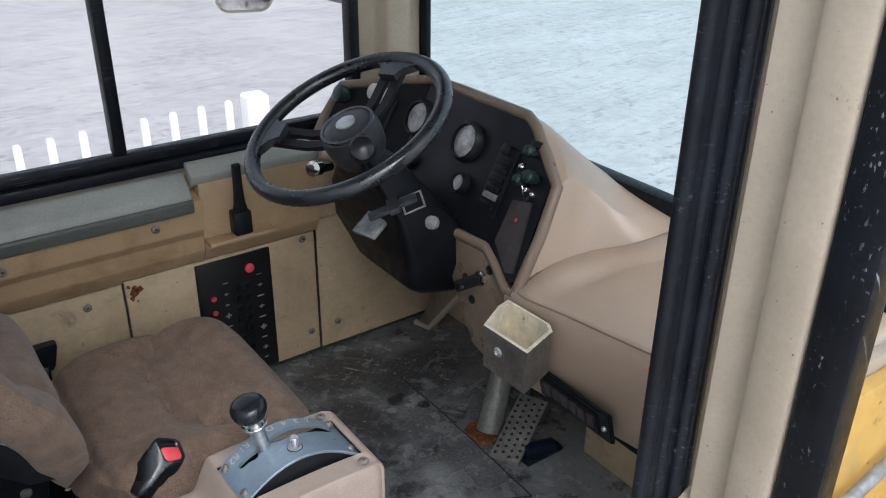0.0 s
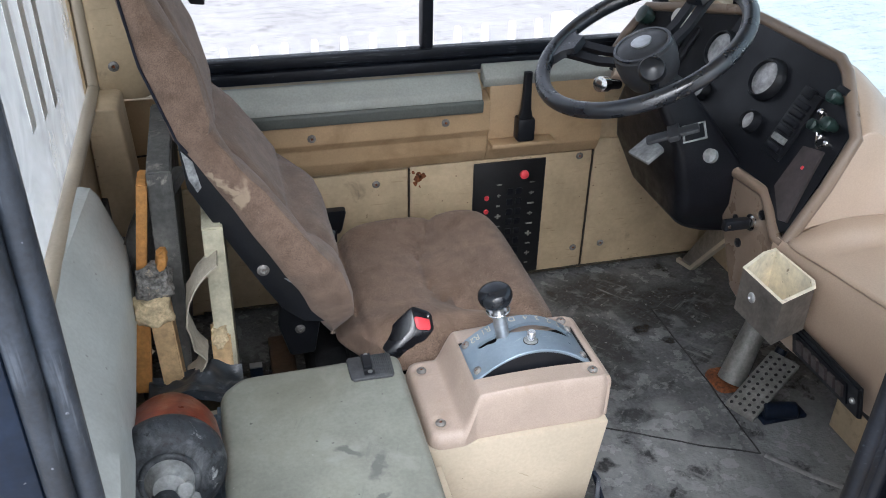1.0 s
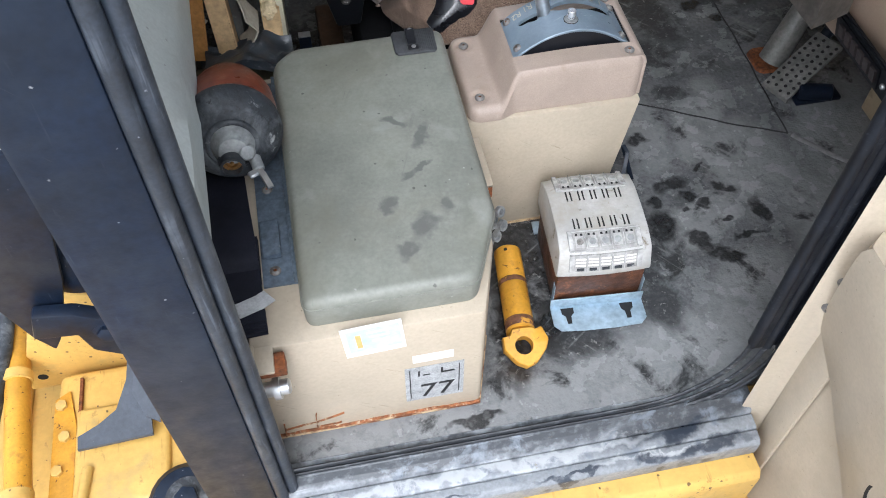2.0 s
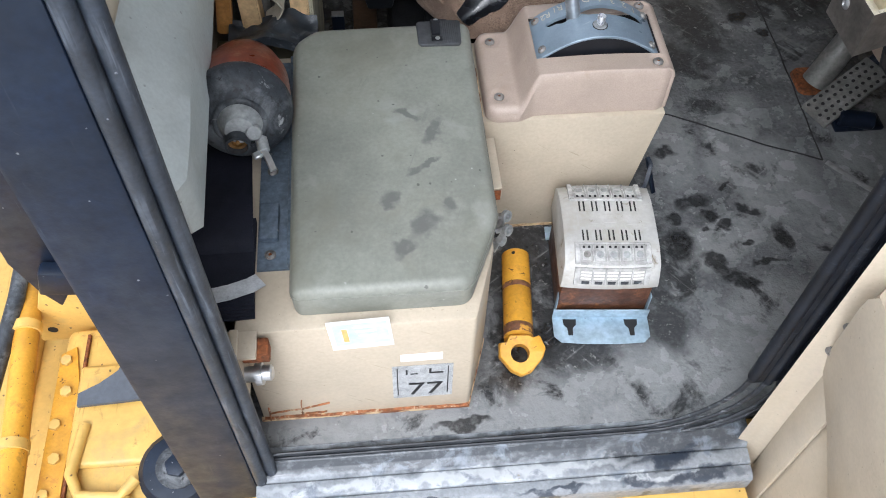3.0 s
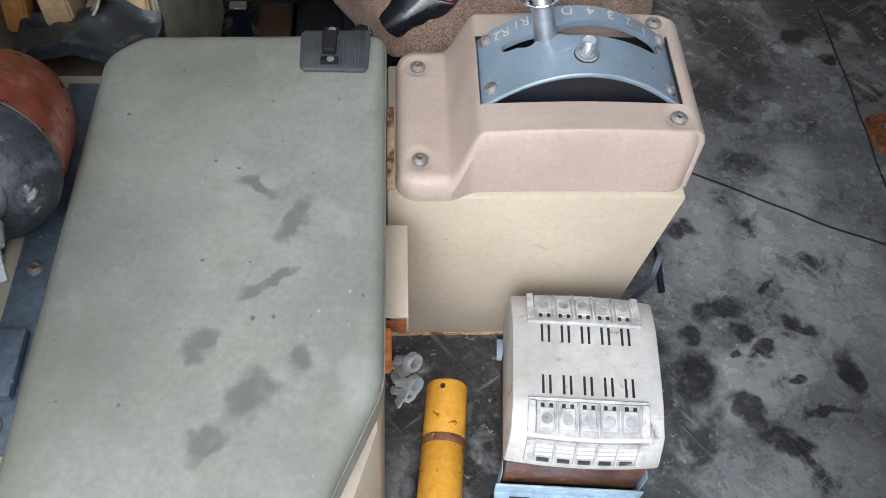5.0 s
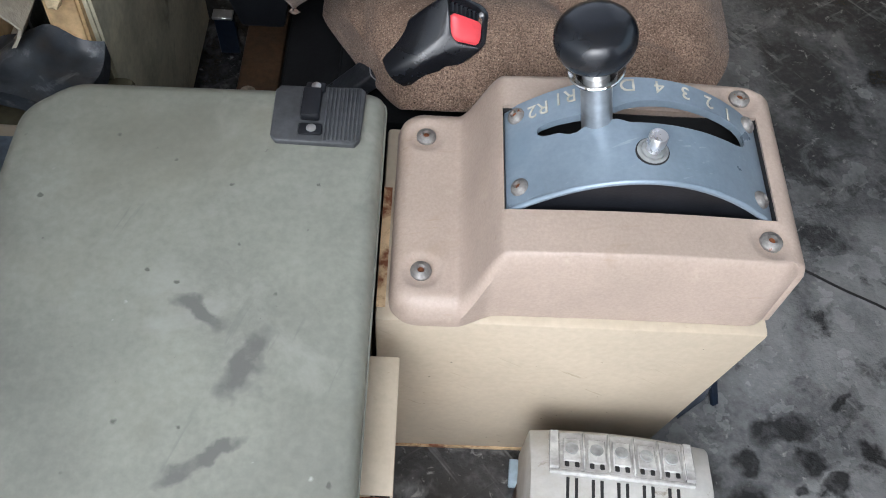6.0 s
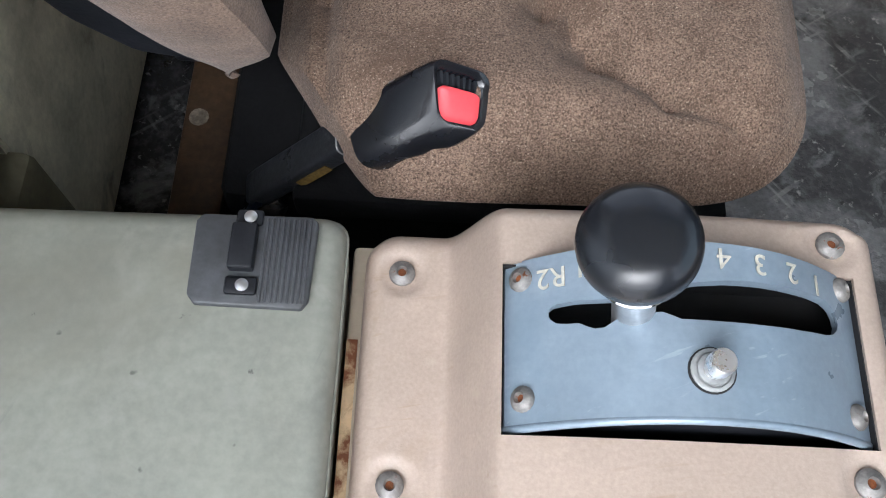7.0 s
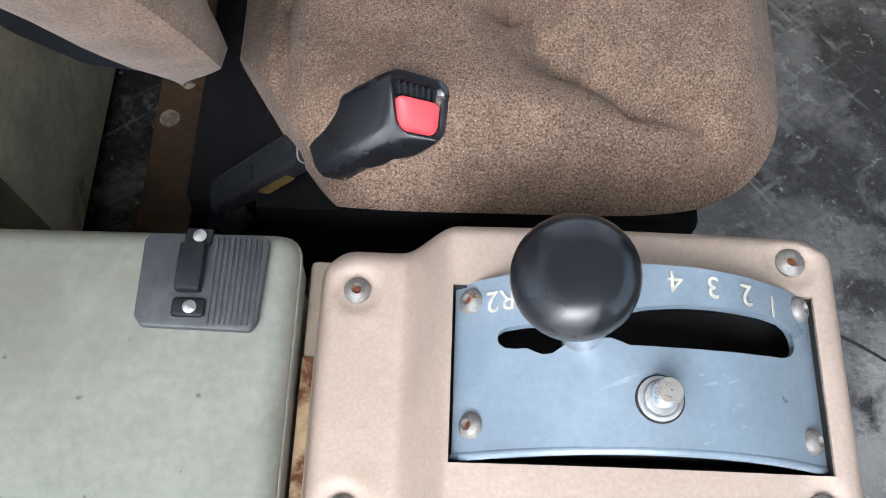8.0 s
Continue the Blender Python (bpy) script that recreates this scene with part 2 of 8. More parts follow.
FLOOR_STAINS = ((0.689, 0.421, 0.026, 0.02, 20), (0.397, 0.0, 0.027, 0.017, 0), (0.423, -0.138, 0.04, 0.017, 15), (0.454, -0.175, 0.018, 0.014, 0), (0.377, -0.178, 0.018, 0.014, 0), (0.372, -0.241, 0.042, 0.026, 80),
                (0.478, -0.2, 0.015, 0.011, 0), (0.439, -0.289, 0.034, 0.017, -60), (0.47, -0.333, 0.034, 0.016, -20), (0.539, -0.167, 0.03, 0.012, -35), (0.588, -0.24, 0.036, 0.014, -65), (0.541, -0.293, 0.028, 0.008, 0),
                (0.538, -0.45, 0.014, 0.011, 0), (0.435, -0.206, 0.013, 0.01, 0), (0.51, -0.24, 0.012, 0.009, 0), (-0.09, -0.588, 0.05, 0.011, 4), (0.73, 0.36, 0.014, 0.012, 0), (0.50, -0.10, 0.016, 0.008, 30))
FLOOR_WEAR = ((-0.05, -0.575, 0.42, 0.045, 0), (0.24, -0.545, 0.26, 0.075, 14), (0.50, -0.44, 0.14, 0.10, 30), (0.46, -0.24, 0.10, 0.05, 30), (0.56, 0.04, 0.14, 0.05, 60), (0.86, -0.05, 0.12, 0.26, 0), (0.72, -0.3, 0.10, 0.16, 0), (0.62, -0.10, 0.10, 0.12, 0), (0.42, 0.03, 0.05, 0.12, 0))
# Shade round the pedestal foot and behind the seat, painted as near-black ovals.
FLOOR_SHADE = ((0.03, -0.25, 0.09, 0.10, 0), (0.085, -0.36, 0.035, 0.12, 0), (0.20, -0.19, 0.16, 0.03, 0), (0.0, -0.45, 0.03, 0.10, 0), (-0.28, 0.30, 0.12, 0.25, 0))
# Wet areas, with the shade beside the transformer and pin painted in.
FLOOR_WET_SHADE = ((0.57, 0.40, 0.06, 0.12, 20), (0.63, 0.60, 0.14, 0.09, 0), (0.50, 0.28, 0.05, 0.09, 60), (0.30, -0.39, 0.045, 0.09, 10), (0.10, -0.45, 0.10, 0.05, -12), (0.53, 0.13, 0.05, 0.022, -20), (0.80, 0.50, 0.16, 0.10, 0), (0.36, -0.27, 0.05, 0.06, 0))
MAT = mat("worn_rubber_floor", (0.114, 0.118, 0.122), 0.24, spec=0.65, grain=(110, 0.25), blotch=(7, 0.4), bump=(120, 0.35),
          patches=(((0.235, 0.24, 0.242), 1.0, FLOOR_WEAR), ((0.035, 0.036, 0.038), 0.7, FLOOR_WET_SHADE), ((0.012, 0.012, 0.013), 0.8, FLOOR_SHADE)),
          marks=((0.016, 0.016, 0.017), 0.5, FLOOR_STAINS),
          spots=(((0.155, 0.16, 0.163), 15, 0.53, 0.66), ((0.035, 0.036, 0.037), 11, 0.57, 0.66), ((0.25, 0.25, 0.245), 60, 0.60, 0.70), ((0.36, 0.36, 0.35), 150, 0.69, 0.75)),
          pits=(((0.03, 0.03, 0.03), 22, 0.09),),
          scratches=(((0.19, 0.193, 0.193), 110, (0, 0, 35), 0.6, 0.70), ((0.22, 0.223, 0.223), 80, (0, 0, -50), 0.6, 0.68)))
PLATE = mat("blue_grey_anodised_plate", (0.215, 0.272, 0.33), 0.36, 0.25, grain=(260, 0.05), blotch=(14, 0.16), bump=(300, 0.03), spots=(((0.4, 0.45, 0.48), 40, 0.72, 0.8), ((0.19, 0.26, 0.33), 9, 0.5, 0.8)), scratches=(((0.42, 0.48, 0.53), 300, (0, 0, 20), 0.64, 0.7),))
CHROME = mat("chrome", (0.75, 0.74, 0.72), 0.14, 1.0, grain=(80, 0.1), blotch=(30, 0.15), bump=None)
ALU = mat("dull_aluminium", (0.55, 0.56, 0.57), 0.38, 0.9, grain=(80, 0.1), blotch=(30, 0.25), bump=(80, 0.08))
BOLT = mat("tarnished_screw", (0.19, 0.18, 0.17), 0.5, 0.35, grain=(300, 0.2), blotch=(90, 0.4), spots=((RUST, 150, 0.62, 0.7),), bump=(300, 0.2))
BUCKLE = mat("glossy_black_plastic", (0.008, 0.009, 0.012), 0.24, grain=(300, 0.15), blotch=(12, 0.3), bump=(500, 0.08), spots=(((0.05, 0.05, 0.055), 60, 0.62, 0.72),), spec=0.6)
KNOB = mat("polished_black_bakelite", (0.010, 0.012, 0.016), 0.27, grain=(300, 0.04), blotch=(3, 0.08), bump=None)
RED = mat("red_plastic", (0.72, 0.06, 0.075), 0.4, grain=(200, 0.05), blotch=(20, 0.1))
WHITE = mat("white_enamel", (0.42, 0.415, 0.398), 0.42, grain=(150, 0.06), blotch=(14, 0.12), spots=(((0.33, 0.31, 0.265), 18, 0.46, 0.70), ((0.13, 0.095, 0.05), 32, 0.61, 0.72), ((0.35, 0.26, 0.14), 90, 0.68, 0.8)), bump=(200, 0.05))
CLEAR = mat("cloudy_clear_plastic", (0.40, 0.397, 0.385), 0.2, grain=(150, 0.1), blotch=(50, 0.35), bump=(200, 0.1))
COPPER = mat("brown_varnished_core", (0.07, 0.028, 0.014), 0.4, grain=(90, 0.4), blotch=(24, 0.6), spots=(((0.28, 0.11, 0.04), 30, 0.58, 0.72),), bump=(150, 0.2))
BLUE_TIN = mat("pale_blue_galvanised_steel", (0.33, 0.43, 0.51), 0.4, 0.35, grain=(100, 0.08), blotch=(25, 0.25), spots=(((0.1, 0.1, 0.1), 45, 0.67, 0.72),), bump=(120, 0.05))
YELLOW = mat("chipped_yellow_paint", (0.58, 0.29, 0.03), 0.42, grain=(150, 0.08), blotch=(9, 0.2), spots=(((0.10, 0.04, 0.015), 60, 0.62, 0.66), ((0.42, 0.19, 0.03), 25, 0.55, 0.7), (DIRT, 14, 0.66, 0.8)), bump=(150, 0.1))
YELLOW_BIG = mat("machine_yellow_paint", (0.60, 0.385, 0.105), 0.45, grain=(60, 0.06), blotch=(5, 0.14), spots=(((0.09, 0.04, 0.015), 30, 0.68, 0.74), ((0.36, 0.27, 0.12), 7, 0.55, 0.75), ((0.25, 0.15, 0.05), 16, 0.62, 0.72)), bump=(90, 0.08), pits=(((0.06, 0.035, 0.02), 45, 0.2),), scratches=(((0.3, 0.16, 0.04), 120, (0, 0, 90), 0.62, 0.68),))
WEBBING = mat("dark_navy_webbing", (0.013, 0.014, 0.022), 0.75, grain=(600, 0.3), blotch=(12, 0.3), bump=(800, 0.5), spec=0.2)
BEACON_RED = mat("dusty_red_brown_lens", (0.20, 0.045, 0.022), 0.34, grain=(60, 0.15), blotch=(18, 0.4), spots=(((0.33, 0.17, 0.11), 26, 0.55, 0.72), ((0.10, 0.02, 0.012), 14, 0.56, 0.7)), bump=(100, 0.08), scratches=(((0.42, 0.26, 0.19), 150, (0, 0, 30), 0.58, 0.66),))
DUSTY = mat("dusty_grey_rubber", (0.024, 0.028, 0.034), 0.55, grain=(90, 0.25), blotch=(18, 0.4), spots=(((0.13, 0.14, 0.15), 16, 0.50, 0.68), ((0.34, 0.35, 0.35), 44, 0.63, 0.72), ((0.008, 0.009, 0.011), 36, 0.58, 0.65)), bump=(90, 0.3))
GREY_METAL = mat("dusty_grey_casting", (0.28, 0.29, 0.29), 0.5, 0.3, grain=(120, 0.15), blotch=(35, 0.4), bump=(150, 0.25))
BRASS = mat("dirty_brass", (0.4, 0.22, 0.08), 0.4, 0.7, grain=(150, 0.2), blotch=(60, 0.4))
WOOD = mat("raw_pine_wood", (0.55, 0.38, 0.2), 0.7, grain=(90, 0.2), blotch=(16, 0.25), bump=(150, 0.2))
OCHRE_WOOD = mat("orange_varnished_wood", (0.42, 0.2, 0.055), 0.55, grain=(120, 0.2), blotch=(16, 0.25), bump=(150, 0.15))
CARD = mat("torn_beige_vinyl_lining", (0.40, 0.36, 0.29), 0.75, grain=(140, 0.1), blotch=(14, 0.25), bump=(90, 0.3))
GREY_BOARD = mat("scuffed_dark_board", (0.09, 0.09, 0.085), 0.65, grain=(100, 0.2), blotch=(12, 0.5), spots=(((0.3, 0.28, 0.25), 20, 0.6, 0.7),), bump=(90, 0.3))
GROUND = mat("wet_concrete_yard", (0.42, 0.403, 0.388), 0.5, grain=(6.0, 0.12), blotch=(0.5, 0.12), spots=(((0.25, 0.235, 0.225), 2.2, 0.60, 0.72), ((0.48, 0.455, 0.43), 0.6, 0.52, 0.68)), bump=(8, 0.2), scratches=(((0.20, 0.195, 0.19), 9, (0, 0, 8), 0.5, 0.6), ((0.47, 0.465, 0.46), 14, (0, 0, -25), 0.54, 0.62)))
FENCE = mat("white_fence_paint", (0.85, 0.85, 0.83), 0.5, grain=(60, 0.03), blotch=(4, 0.05))
PAPER = mat("white_paper_label", (0.80, 0.81, 0.79), 0.6, grain=(200, 0.04), blotch=(40, 0.12), bump=None, spots=(((0.4, 0.38, 0.3), 60, 0.68, 0.75),))
SKYBLUE = mat("pale_blue_print", (0.50, 0.66, 0.76), 0.5, grain=(200, 0.04), blotch=(60, 0.15), bump=None)
ORANGE = mat("orange_print", (0.80, 0.46, 0.16), 0.5, bump=None)
SILVER_LABEL = mat("silver_foil_label", (0.36, 0.37, 0.375), 0.45, 0.1, grain=(900, 0.5), blotch=(50, 0.25), bump=None, scratches=(((0.6, 0.6, 0.6), 500, (0, 0, 0), 0.58, 0.66),))
INK = mat("black_print", (0.012, 0.012, 0.014), 0.5, bump=None)
PALE = mat("pale_engraving", (0.50, 0.48, 0.41), 0.6, grain=(300, 0.1), blotch=(90, 0.3), bump=None)
PANEL_BLACK = mat("black_fuse_panel", (0.008, 0.008, 0.009), 0.4, grain=(200, 0.1), blotch=(20, 0.2), bump=None)
DIAL = mat("scratched_dial_glass", (0.42, 0.42, 0.43), 0.2, grain=(90, 0.2), blotch=(35, 0.4), bump=(90, 0.05))
GREEN = mat("dark_green_plastic", (0.014, 0.032, 0.028), 0.35, grain=(200, 0.1), blotch=(40, 0.4))
REAR_WHITE = mat("off_white_plastic", (0.62, 0.6, 0.55), 0.5, grain=(150, 0.05), blotch=(10, 0.1))
# Near-black that stands in for shade in holes and wells; also joints, chips.
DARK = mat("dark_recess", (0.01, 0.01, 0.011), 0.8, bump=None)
SIDE_GLASS = glass("window_glass", (0.93, 0.93, 0.94))
WINDSHIELD = glass("tinted_windscreen_glass", (0.905, 0.985, 1.0))
DIRTY_GLASS = glass("dusty_back_window_glass", (0.9, 0.92, 0.93), 0.1, dust=((0.78, 0.80, 0.81), 6))

# ---- mesh helpers ----
def finish(bm):
    bmesh.ops.recalc_face_normals(bm, faces=bm.faces)
    for f in bm.faces:
        f.smooth = True
    for e in bm.edges:
        if len(e.link_faces) == 2 and e.calc_face_angle(0) > radians(38):
            e.smooth = False


def part(name, bm, material, parent=None, label="", sharp=True):
    """Links a bmesh, given in world coordinates, as one mesh with its origin in its middle."""
    if sharp:
        finish(bm)
    if bm.verts:
        lo = Vector([min(v.co[i] for v in bm.verts) for i in range(3)])
        hi = Vector([max(v.co[i] for v in bm.verts) for i in range(3)])
        mid = Vector(((lo.x + hi.x) / 2, (lo.y + hi.y) / 2, lo.z))
        bmesh.ops.translate(bm, verts=bm.verts, vec=-mid)
    me = bpy.data.meshes.new(name)
    bm.to_mesh(me)
    bm.free()
    me.materials.append(material)
    ob = new(name, me)
    ob.location = mid
    if parent:
        ob.parent = parent
        ob.matrix_parent_inverse = Matrix.Translation(world_of(parent)).inverted()
    if label:
        tagged(ob, label)
    return ob


def world_of(ob):
    """The place of an unturned object with unturned parents."""
    return Vector(ob.location) if not ob.parent else Vector(ob.location)


def thing(name, at, label, category, group="", kind=""):
    ob = new(name)
    ob.location = at
    ob.empty_display_size = 0.05
    return tagged(ob, label, category, group, kind)


def B():
    return bmesh.new()


def box(bm, lo, hi, bevel=0.0, seg=2, m=None):
    lo, hi = Vector(lo), Vector(hi)
    r = bmesh.ops.create_cube(bm, size=1, matrix=(m or Matrix()) @ Matrix.Translation((lo + hi) / 2) @ Matrix.Diagonal((*(hi - lo), 1)))
    if bevel:
        es = list({e for v in r["verts"] for e in v.link_edges})
        bmesh.ops.bevel(bm, geom=es, offset=bevel, segments=seg, profile=0.5, affect="EDGES")
    return bm


def prism(bm, pts, axis, a, b, bevel=0.0, seg=2):
    """A polygon in the plane across the axis, from a to b along it."""
    def p3(u, v, w):
        return {"x": (w, u, v), "y": (u, w, v), "z": (u, v, w)}[axis]
    va, vb = [bm.verts.new(p3(u, v, a)) for u, v in pts], [bm.verts.new(p3(u, v, b)) for u, v in pts]
    fs = [bm.faces.new(va), bm.faces.new(vb[::-1])]
    for i in range(len(pts)):
        j = (i + 1) % len(pts)
        fs.append(bm.faces.new((va[i], vb[i], vb[j], va[j])))
    bmesh.ops.recalc_face_normals(bm, faces=fs)
    if bevel:
        es = list({e for f in fs for e in f.edges})
        bmesh.ops.bevel(bm, geom=es, offset=bevel, segments=seg, profile=0.5, affect="EDGES")
    return bm


def basis(axis):
    z = Vector(axis).normalized()
    x = z.orthogonal().normalized()
    return Matrix((x, z.cross(x), z)).transposed()


def lathe(bm, at, axis, profile, seg=24):
    """profile: (distance along the axis, radius), from one end to the other; ends are closed."""
    m, at = basis(axis), Vector(at)
    rings = []
    for h, r in profile:
        rings.append([bm.verts.new(at + m @ Vector((r * math.cos(2 * math.pi * i / seg), r * math.sin(2 * math.pi * i / seg), h))) for i in range(seg)])
    for a, b in zip(rings, rings[1:]):
        for i in range(seg):
            bm.faces.new((a[i], a[(i + 1) % seg], b[(i + 1) % seg], b[i]))
    bm.faces.new(rings[0][::-1])
    bm.faces.new(rings[-1])
    return bm


def cyl(bm, p0, p1, r, r1=None, seg=20, round_=0.0):
    p0, p1 = Vector(p0), Vector(p1)
    h = (p1 - p0).length
    r1 = r if r1 is None else r1
    prof = [(0, r), (h, r1)] if not round_ else [(0, r - round_), (round_, r), (h - round_, r1), (h, r1 - round_)]
    return lathe(bm, p0, p1 - p0, prof, seg)


def sweep(bm, pts, section, closed=False, up=(0, 0, 1)):
    """section: (side, up) offsets round the path."""
    pts = [Vector(p) for p in pts]
    rings = []
    for i, p in enumerate(pts):
        a = pts[i - 1] if i or closed else p
        c = pts[(i + 1) % len(pts)] if i + 1 < len(pts) or closed else p
        d = (c - a).normalized()
        s = d.cross(Vector(up))
        s = s.normalized() if s.length > 1e-4 else d.orthogonal().normalized()
        u = s.cross(d)
        rings.append([bm.verts.new(p + s * q[0] + u * q[1]) for q in section])
    n = len(section)
    for i in range(len(rings) if closed else len(rings) - 1):
        a, b = rings[i], rings[(i + 1) % len(rings)]
        for k in range(n):
            bm.faces.new((a[k], a[(k + 1) % n], b[(k + 1) % n], b[k]))
    if not closed:
        bm.faces.new(rings[0][::-1])
        bm.faces.new(rings[-1])
    return bm


def circle(r, n=12, sx=1.0, sy=1.0):
    return [(r * sx * math.cos(2 * math.pi * i / n), r * sy * math.sin(2 * math.pi * i / n)) for i in range(n)]


def flat(w, t):
    return [(-w / 2, -t / 2), (w / 2, -t / 2), (w / 2, t / 2), (-w / 2, t / 2)]


def loft(bm, rings, caps=True):
    vs = [[bm.verts.new(p) for p in ring] for ring in rings]
    n = len(vs[0])
    for a, b in zip(vs, vs[1:]):
        for k in range(n):
            bm.faces.new((a[k], a[(k + 1) % n], b[(k + 1) % n], b[k]))
    if caps:
        bm.faces.new(vs[0][::-1])
        bm.faces.new(vs[-1])
    return bm


def round_rect(w, h, r, n=4):
    out = []
    for cx, cy, a0 in ((w / 2 - r, h / 2 - r, 0), (-w / 2 + r, h / 2 - r, 90), (-w / 2 + r, -h / 2 + r, 180), (w / 2 - r, -h / 2 + r, 270)):
        out += [(cx + r * math.cos(radians(a0 + 90 * k / n)), cy + r * math.sin(radians(a0 + 90 * k / n))) for k in range(n + 1)]
    return out


def screw(parent, at, axis=(0, 0, 1), r=0.0095, name="screw", material=None):
    bm = B()
    lathe(bm, Vector(at) - Vector(axis).normalized() * 0.003, axis, [(0, r), (0.004, r), (0.006, r * 0.8), (0.0072, r * 0.42), (0.0045, r * 0.3), (0.0045, 0.0005)], 16)
    ob = part(name, bm, material or BOLT, parent)
    if not material:
        ob.data.materials.append(RUSTY)
        n_, c_ = Vector(axis).normalized(), Vector(at) - ob.location
        for p in ob.data.polygons:
            off = p.center - c_
            if (off - n_ * off.dot(n_)).length < r * 0.33:
                p.material_index = 1
    return ob


def lerp_table(table, t):
    for (a, va), (b, vb) in zip(table, table[1:]):
        if t <= b:
            k = min(max((t - a) / (b - a), 0), 1)
            return va + (vb - va) * k
    return table[-1][1]


def flat_letters(text, at, size, x_dir, y_dir, material, parent, name="lettering"):
    """Words laid on a surface in the built-in font."""
    cu = bpy.data.curves.new(name, "FONT")
    cu.body, cu.size, cu.align_x, cu.align_y, cu.extrude = text, size, "CENTER", "CENTER", 0.0003
    tmp = bpy.data.objects.new("tmp", cu)
    me = bpy.data.meshes.new_from_object(tmp)
    bpy.data.objects.remove(tmp)
    x, y = Vector(x_dir).normalized(), Vector(y_dir).normalized()
    m = Matrix((x, y, x.cross(y))).transposed().to_4x4()
    bm = B()
    bm.from_mesh(me)
    bmesh.ops.transform(bm, matrix=Matrix.Translation(at) @ m, verts=bm.verts)
    return part(name, bm, material, parent, sharp=False)

# ---- ground and yard ----
GZ = -1.9
bm = B()
bmesh.ops.create_grid(bm, x_segments=2, y_segments=2, size=400, matrix=Matrix.Translation((0, 0, GZ)))
tagged(part("ground", bm, GROUND), "pale wet concrete yard with faint tyre tracks", "ground", kind="structure")

# ---- cab shell ----
CREASE = mat("worn_mat_crease", (0.24, 0.24, 0.238), 0.4, grain=(90, 0.25), blotch=(12, 0.3), bump=(120, 0.2))
X0, X1, Y0, Y1, ZR = -0.56, 1.06, -0.62, 0.735, 1.75
def wander(pts, n=14, amp=0.004):
    """The same line with small wanderings."""
    out = []
    for a, b in zip(pts, pts[1:]):
        for k in range(n):
            x, y = a[0] + (b[0] - a[0]) * k / n, a[1] + (b[1] - a[1]) * k / n
            out.append((x + amp * noise.noise(Vector((x * 14, y * 14, 1.3))), y + amp * noise.noise(Vector((x * 14, y * 14, 7.7)))))
    return out + [pts[-1]]
floor = thing("floor", (0.2, 0.0, 0.0), "worn black rubber cab floor with dark wet stains and painted-in shade", "floor", kind="structure")
bm = B()
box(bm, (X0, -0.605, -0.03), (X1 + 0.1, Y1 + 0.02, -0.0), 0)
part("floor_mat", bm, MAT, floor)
for pts in (((0.30, 0.13), (0.436, 0.108), (0.60, 0.02), (0.737, -0.045)), ((0.737, -0.045), (0.745, 0.2), (0.75, 0.5))):
    bm = B()
    sweep(bm, [(x, y, 0.0006) for x, y in wander(pts)], flat(0.0028, 0.002))
    part("seam", bm, DARK, floor, "dark joint in the rubber mat")
bm = B()
sweep(bm, [(x, y, 0.0) for x, y in wander(((0.745, -0.05), (0.80, -0.12), (0.88, -0.2)))], [(-0.010, -0.002), (-0.004, 0.0022), (0.004, 0.0022), (0.010, -0.002)])
part("crease", bm, CREASE, floor, "pale worn crease in the mat")
bm = B()
lathe(bm, (0.60, -0.43, 0), (0, 0, 1), [(0, 0.010), (0.004, 0.010), (0.006, 0.006)], 14)
part("floor_bolt", bm, RUSTY, floor, "rusty bolt head")

wall = thing("wall_far", (0.2, Y1, 0.0), "beige painted cab side wall with bolted panels", "wall", kind="structure")
bm = B()
box(bm, (X0 - 0.04, Y1 + 0.004, -0.03), (X1 + 0.05, Y1 + 0.06, 0.60))
part("wall_panel", bm, BEIGE_WALL, wall)
for lo, hi in (((-0.5, 0.0), (0.137, 0.366)), ((0.143, 0.0), (0.632, 0.372)), ((0.639, 0.0), (1.0, 0.40))):
    bm = B()
    box(bm, (lo[0], Y1 - 0.008, lo[1] + 0.012), (hi[0], Y1 + 0.003, hi[1]), 0.003)
    part("lower_panel", bm, BEIGE_WALL, wall)
# upper moulded trim with a grey armrest rail
bm = B()
prism(bm, [(Y1 + 0.003, 0.37), (Y1 - 0.012, 0.375), (Y1 - 0.03, 0.41), (Y1 - 0.03, 0.45), (Y1 - 0.045, 0.47), (Y1 - 0.045, 0.545), (Y1 + 0.003, 0.56)], "x", -0.36, 0.335, 0.004)
part("upper_trim", bm, TAN_TRIM, wall, "tan moulded trim strip")
bm = B()
prism(bm, [(Y1 + 0.003, 0.37), (Y1 - 0.012, 0.375), (Y1 - 0.03, 0.41), (Y1 - 0.03, 0.58), (Y1 + 0.003, 0.58)], "x", 0.335, 0.64, 0.004)
box(bm, (0.335, Y1 - 0.07, 0.428), (0.50, Y1 - 0.025, 0.440), 0.004)
part("pocket_trim", bm, TAN_TRIM, wall, "tan recess holding a black lever")
bm = B()
prism(bm, [(Y1 + 0.003, 0.548), (Y1 - 0.05, 0.545), (Y1 - 0.056, 0.556), (Y1 - 0.05, 0.575), (Y1 - 0.01, 0.604), (Y1 + 0.003, 0.606)], "x", -0.36, 0.31, 0.004)
part("armrest_rail", bm, RAIL, wall, "grey plastic rail")
# Separate strip carries the painted shade of the rail's front.
bm = B()
prism(bm, [(Y1 - 0.046, 0.520), (Y1 - 0.060, 0.524), (Y1 - 0.062, 0.550), (Y1 - 0.0565, 0.556), (Y1 - 0.046, 0.552)], "x", -0.36, 0.312, 0.003)
part("rail_face", bm, RAIL_SHADE, wall, "lower face of the rail with its shade put into the grey")
bm = B()
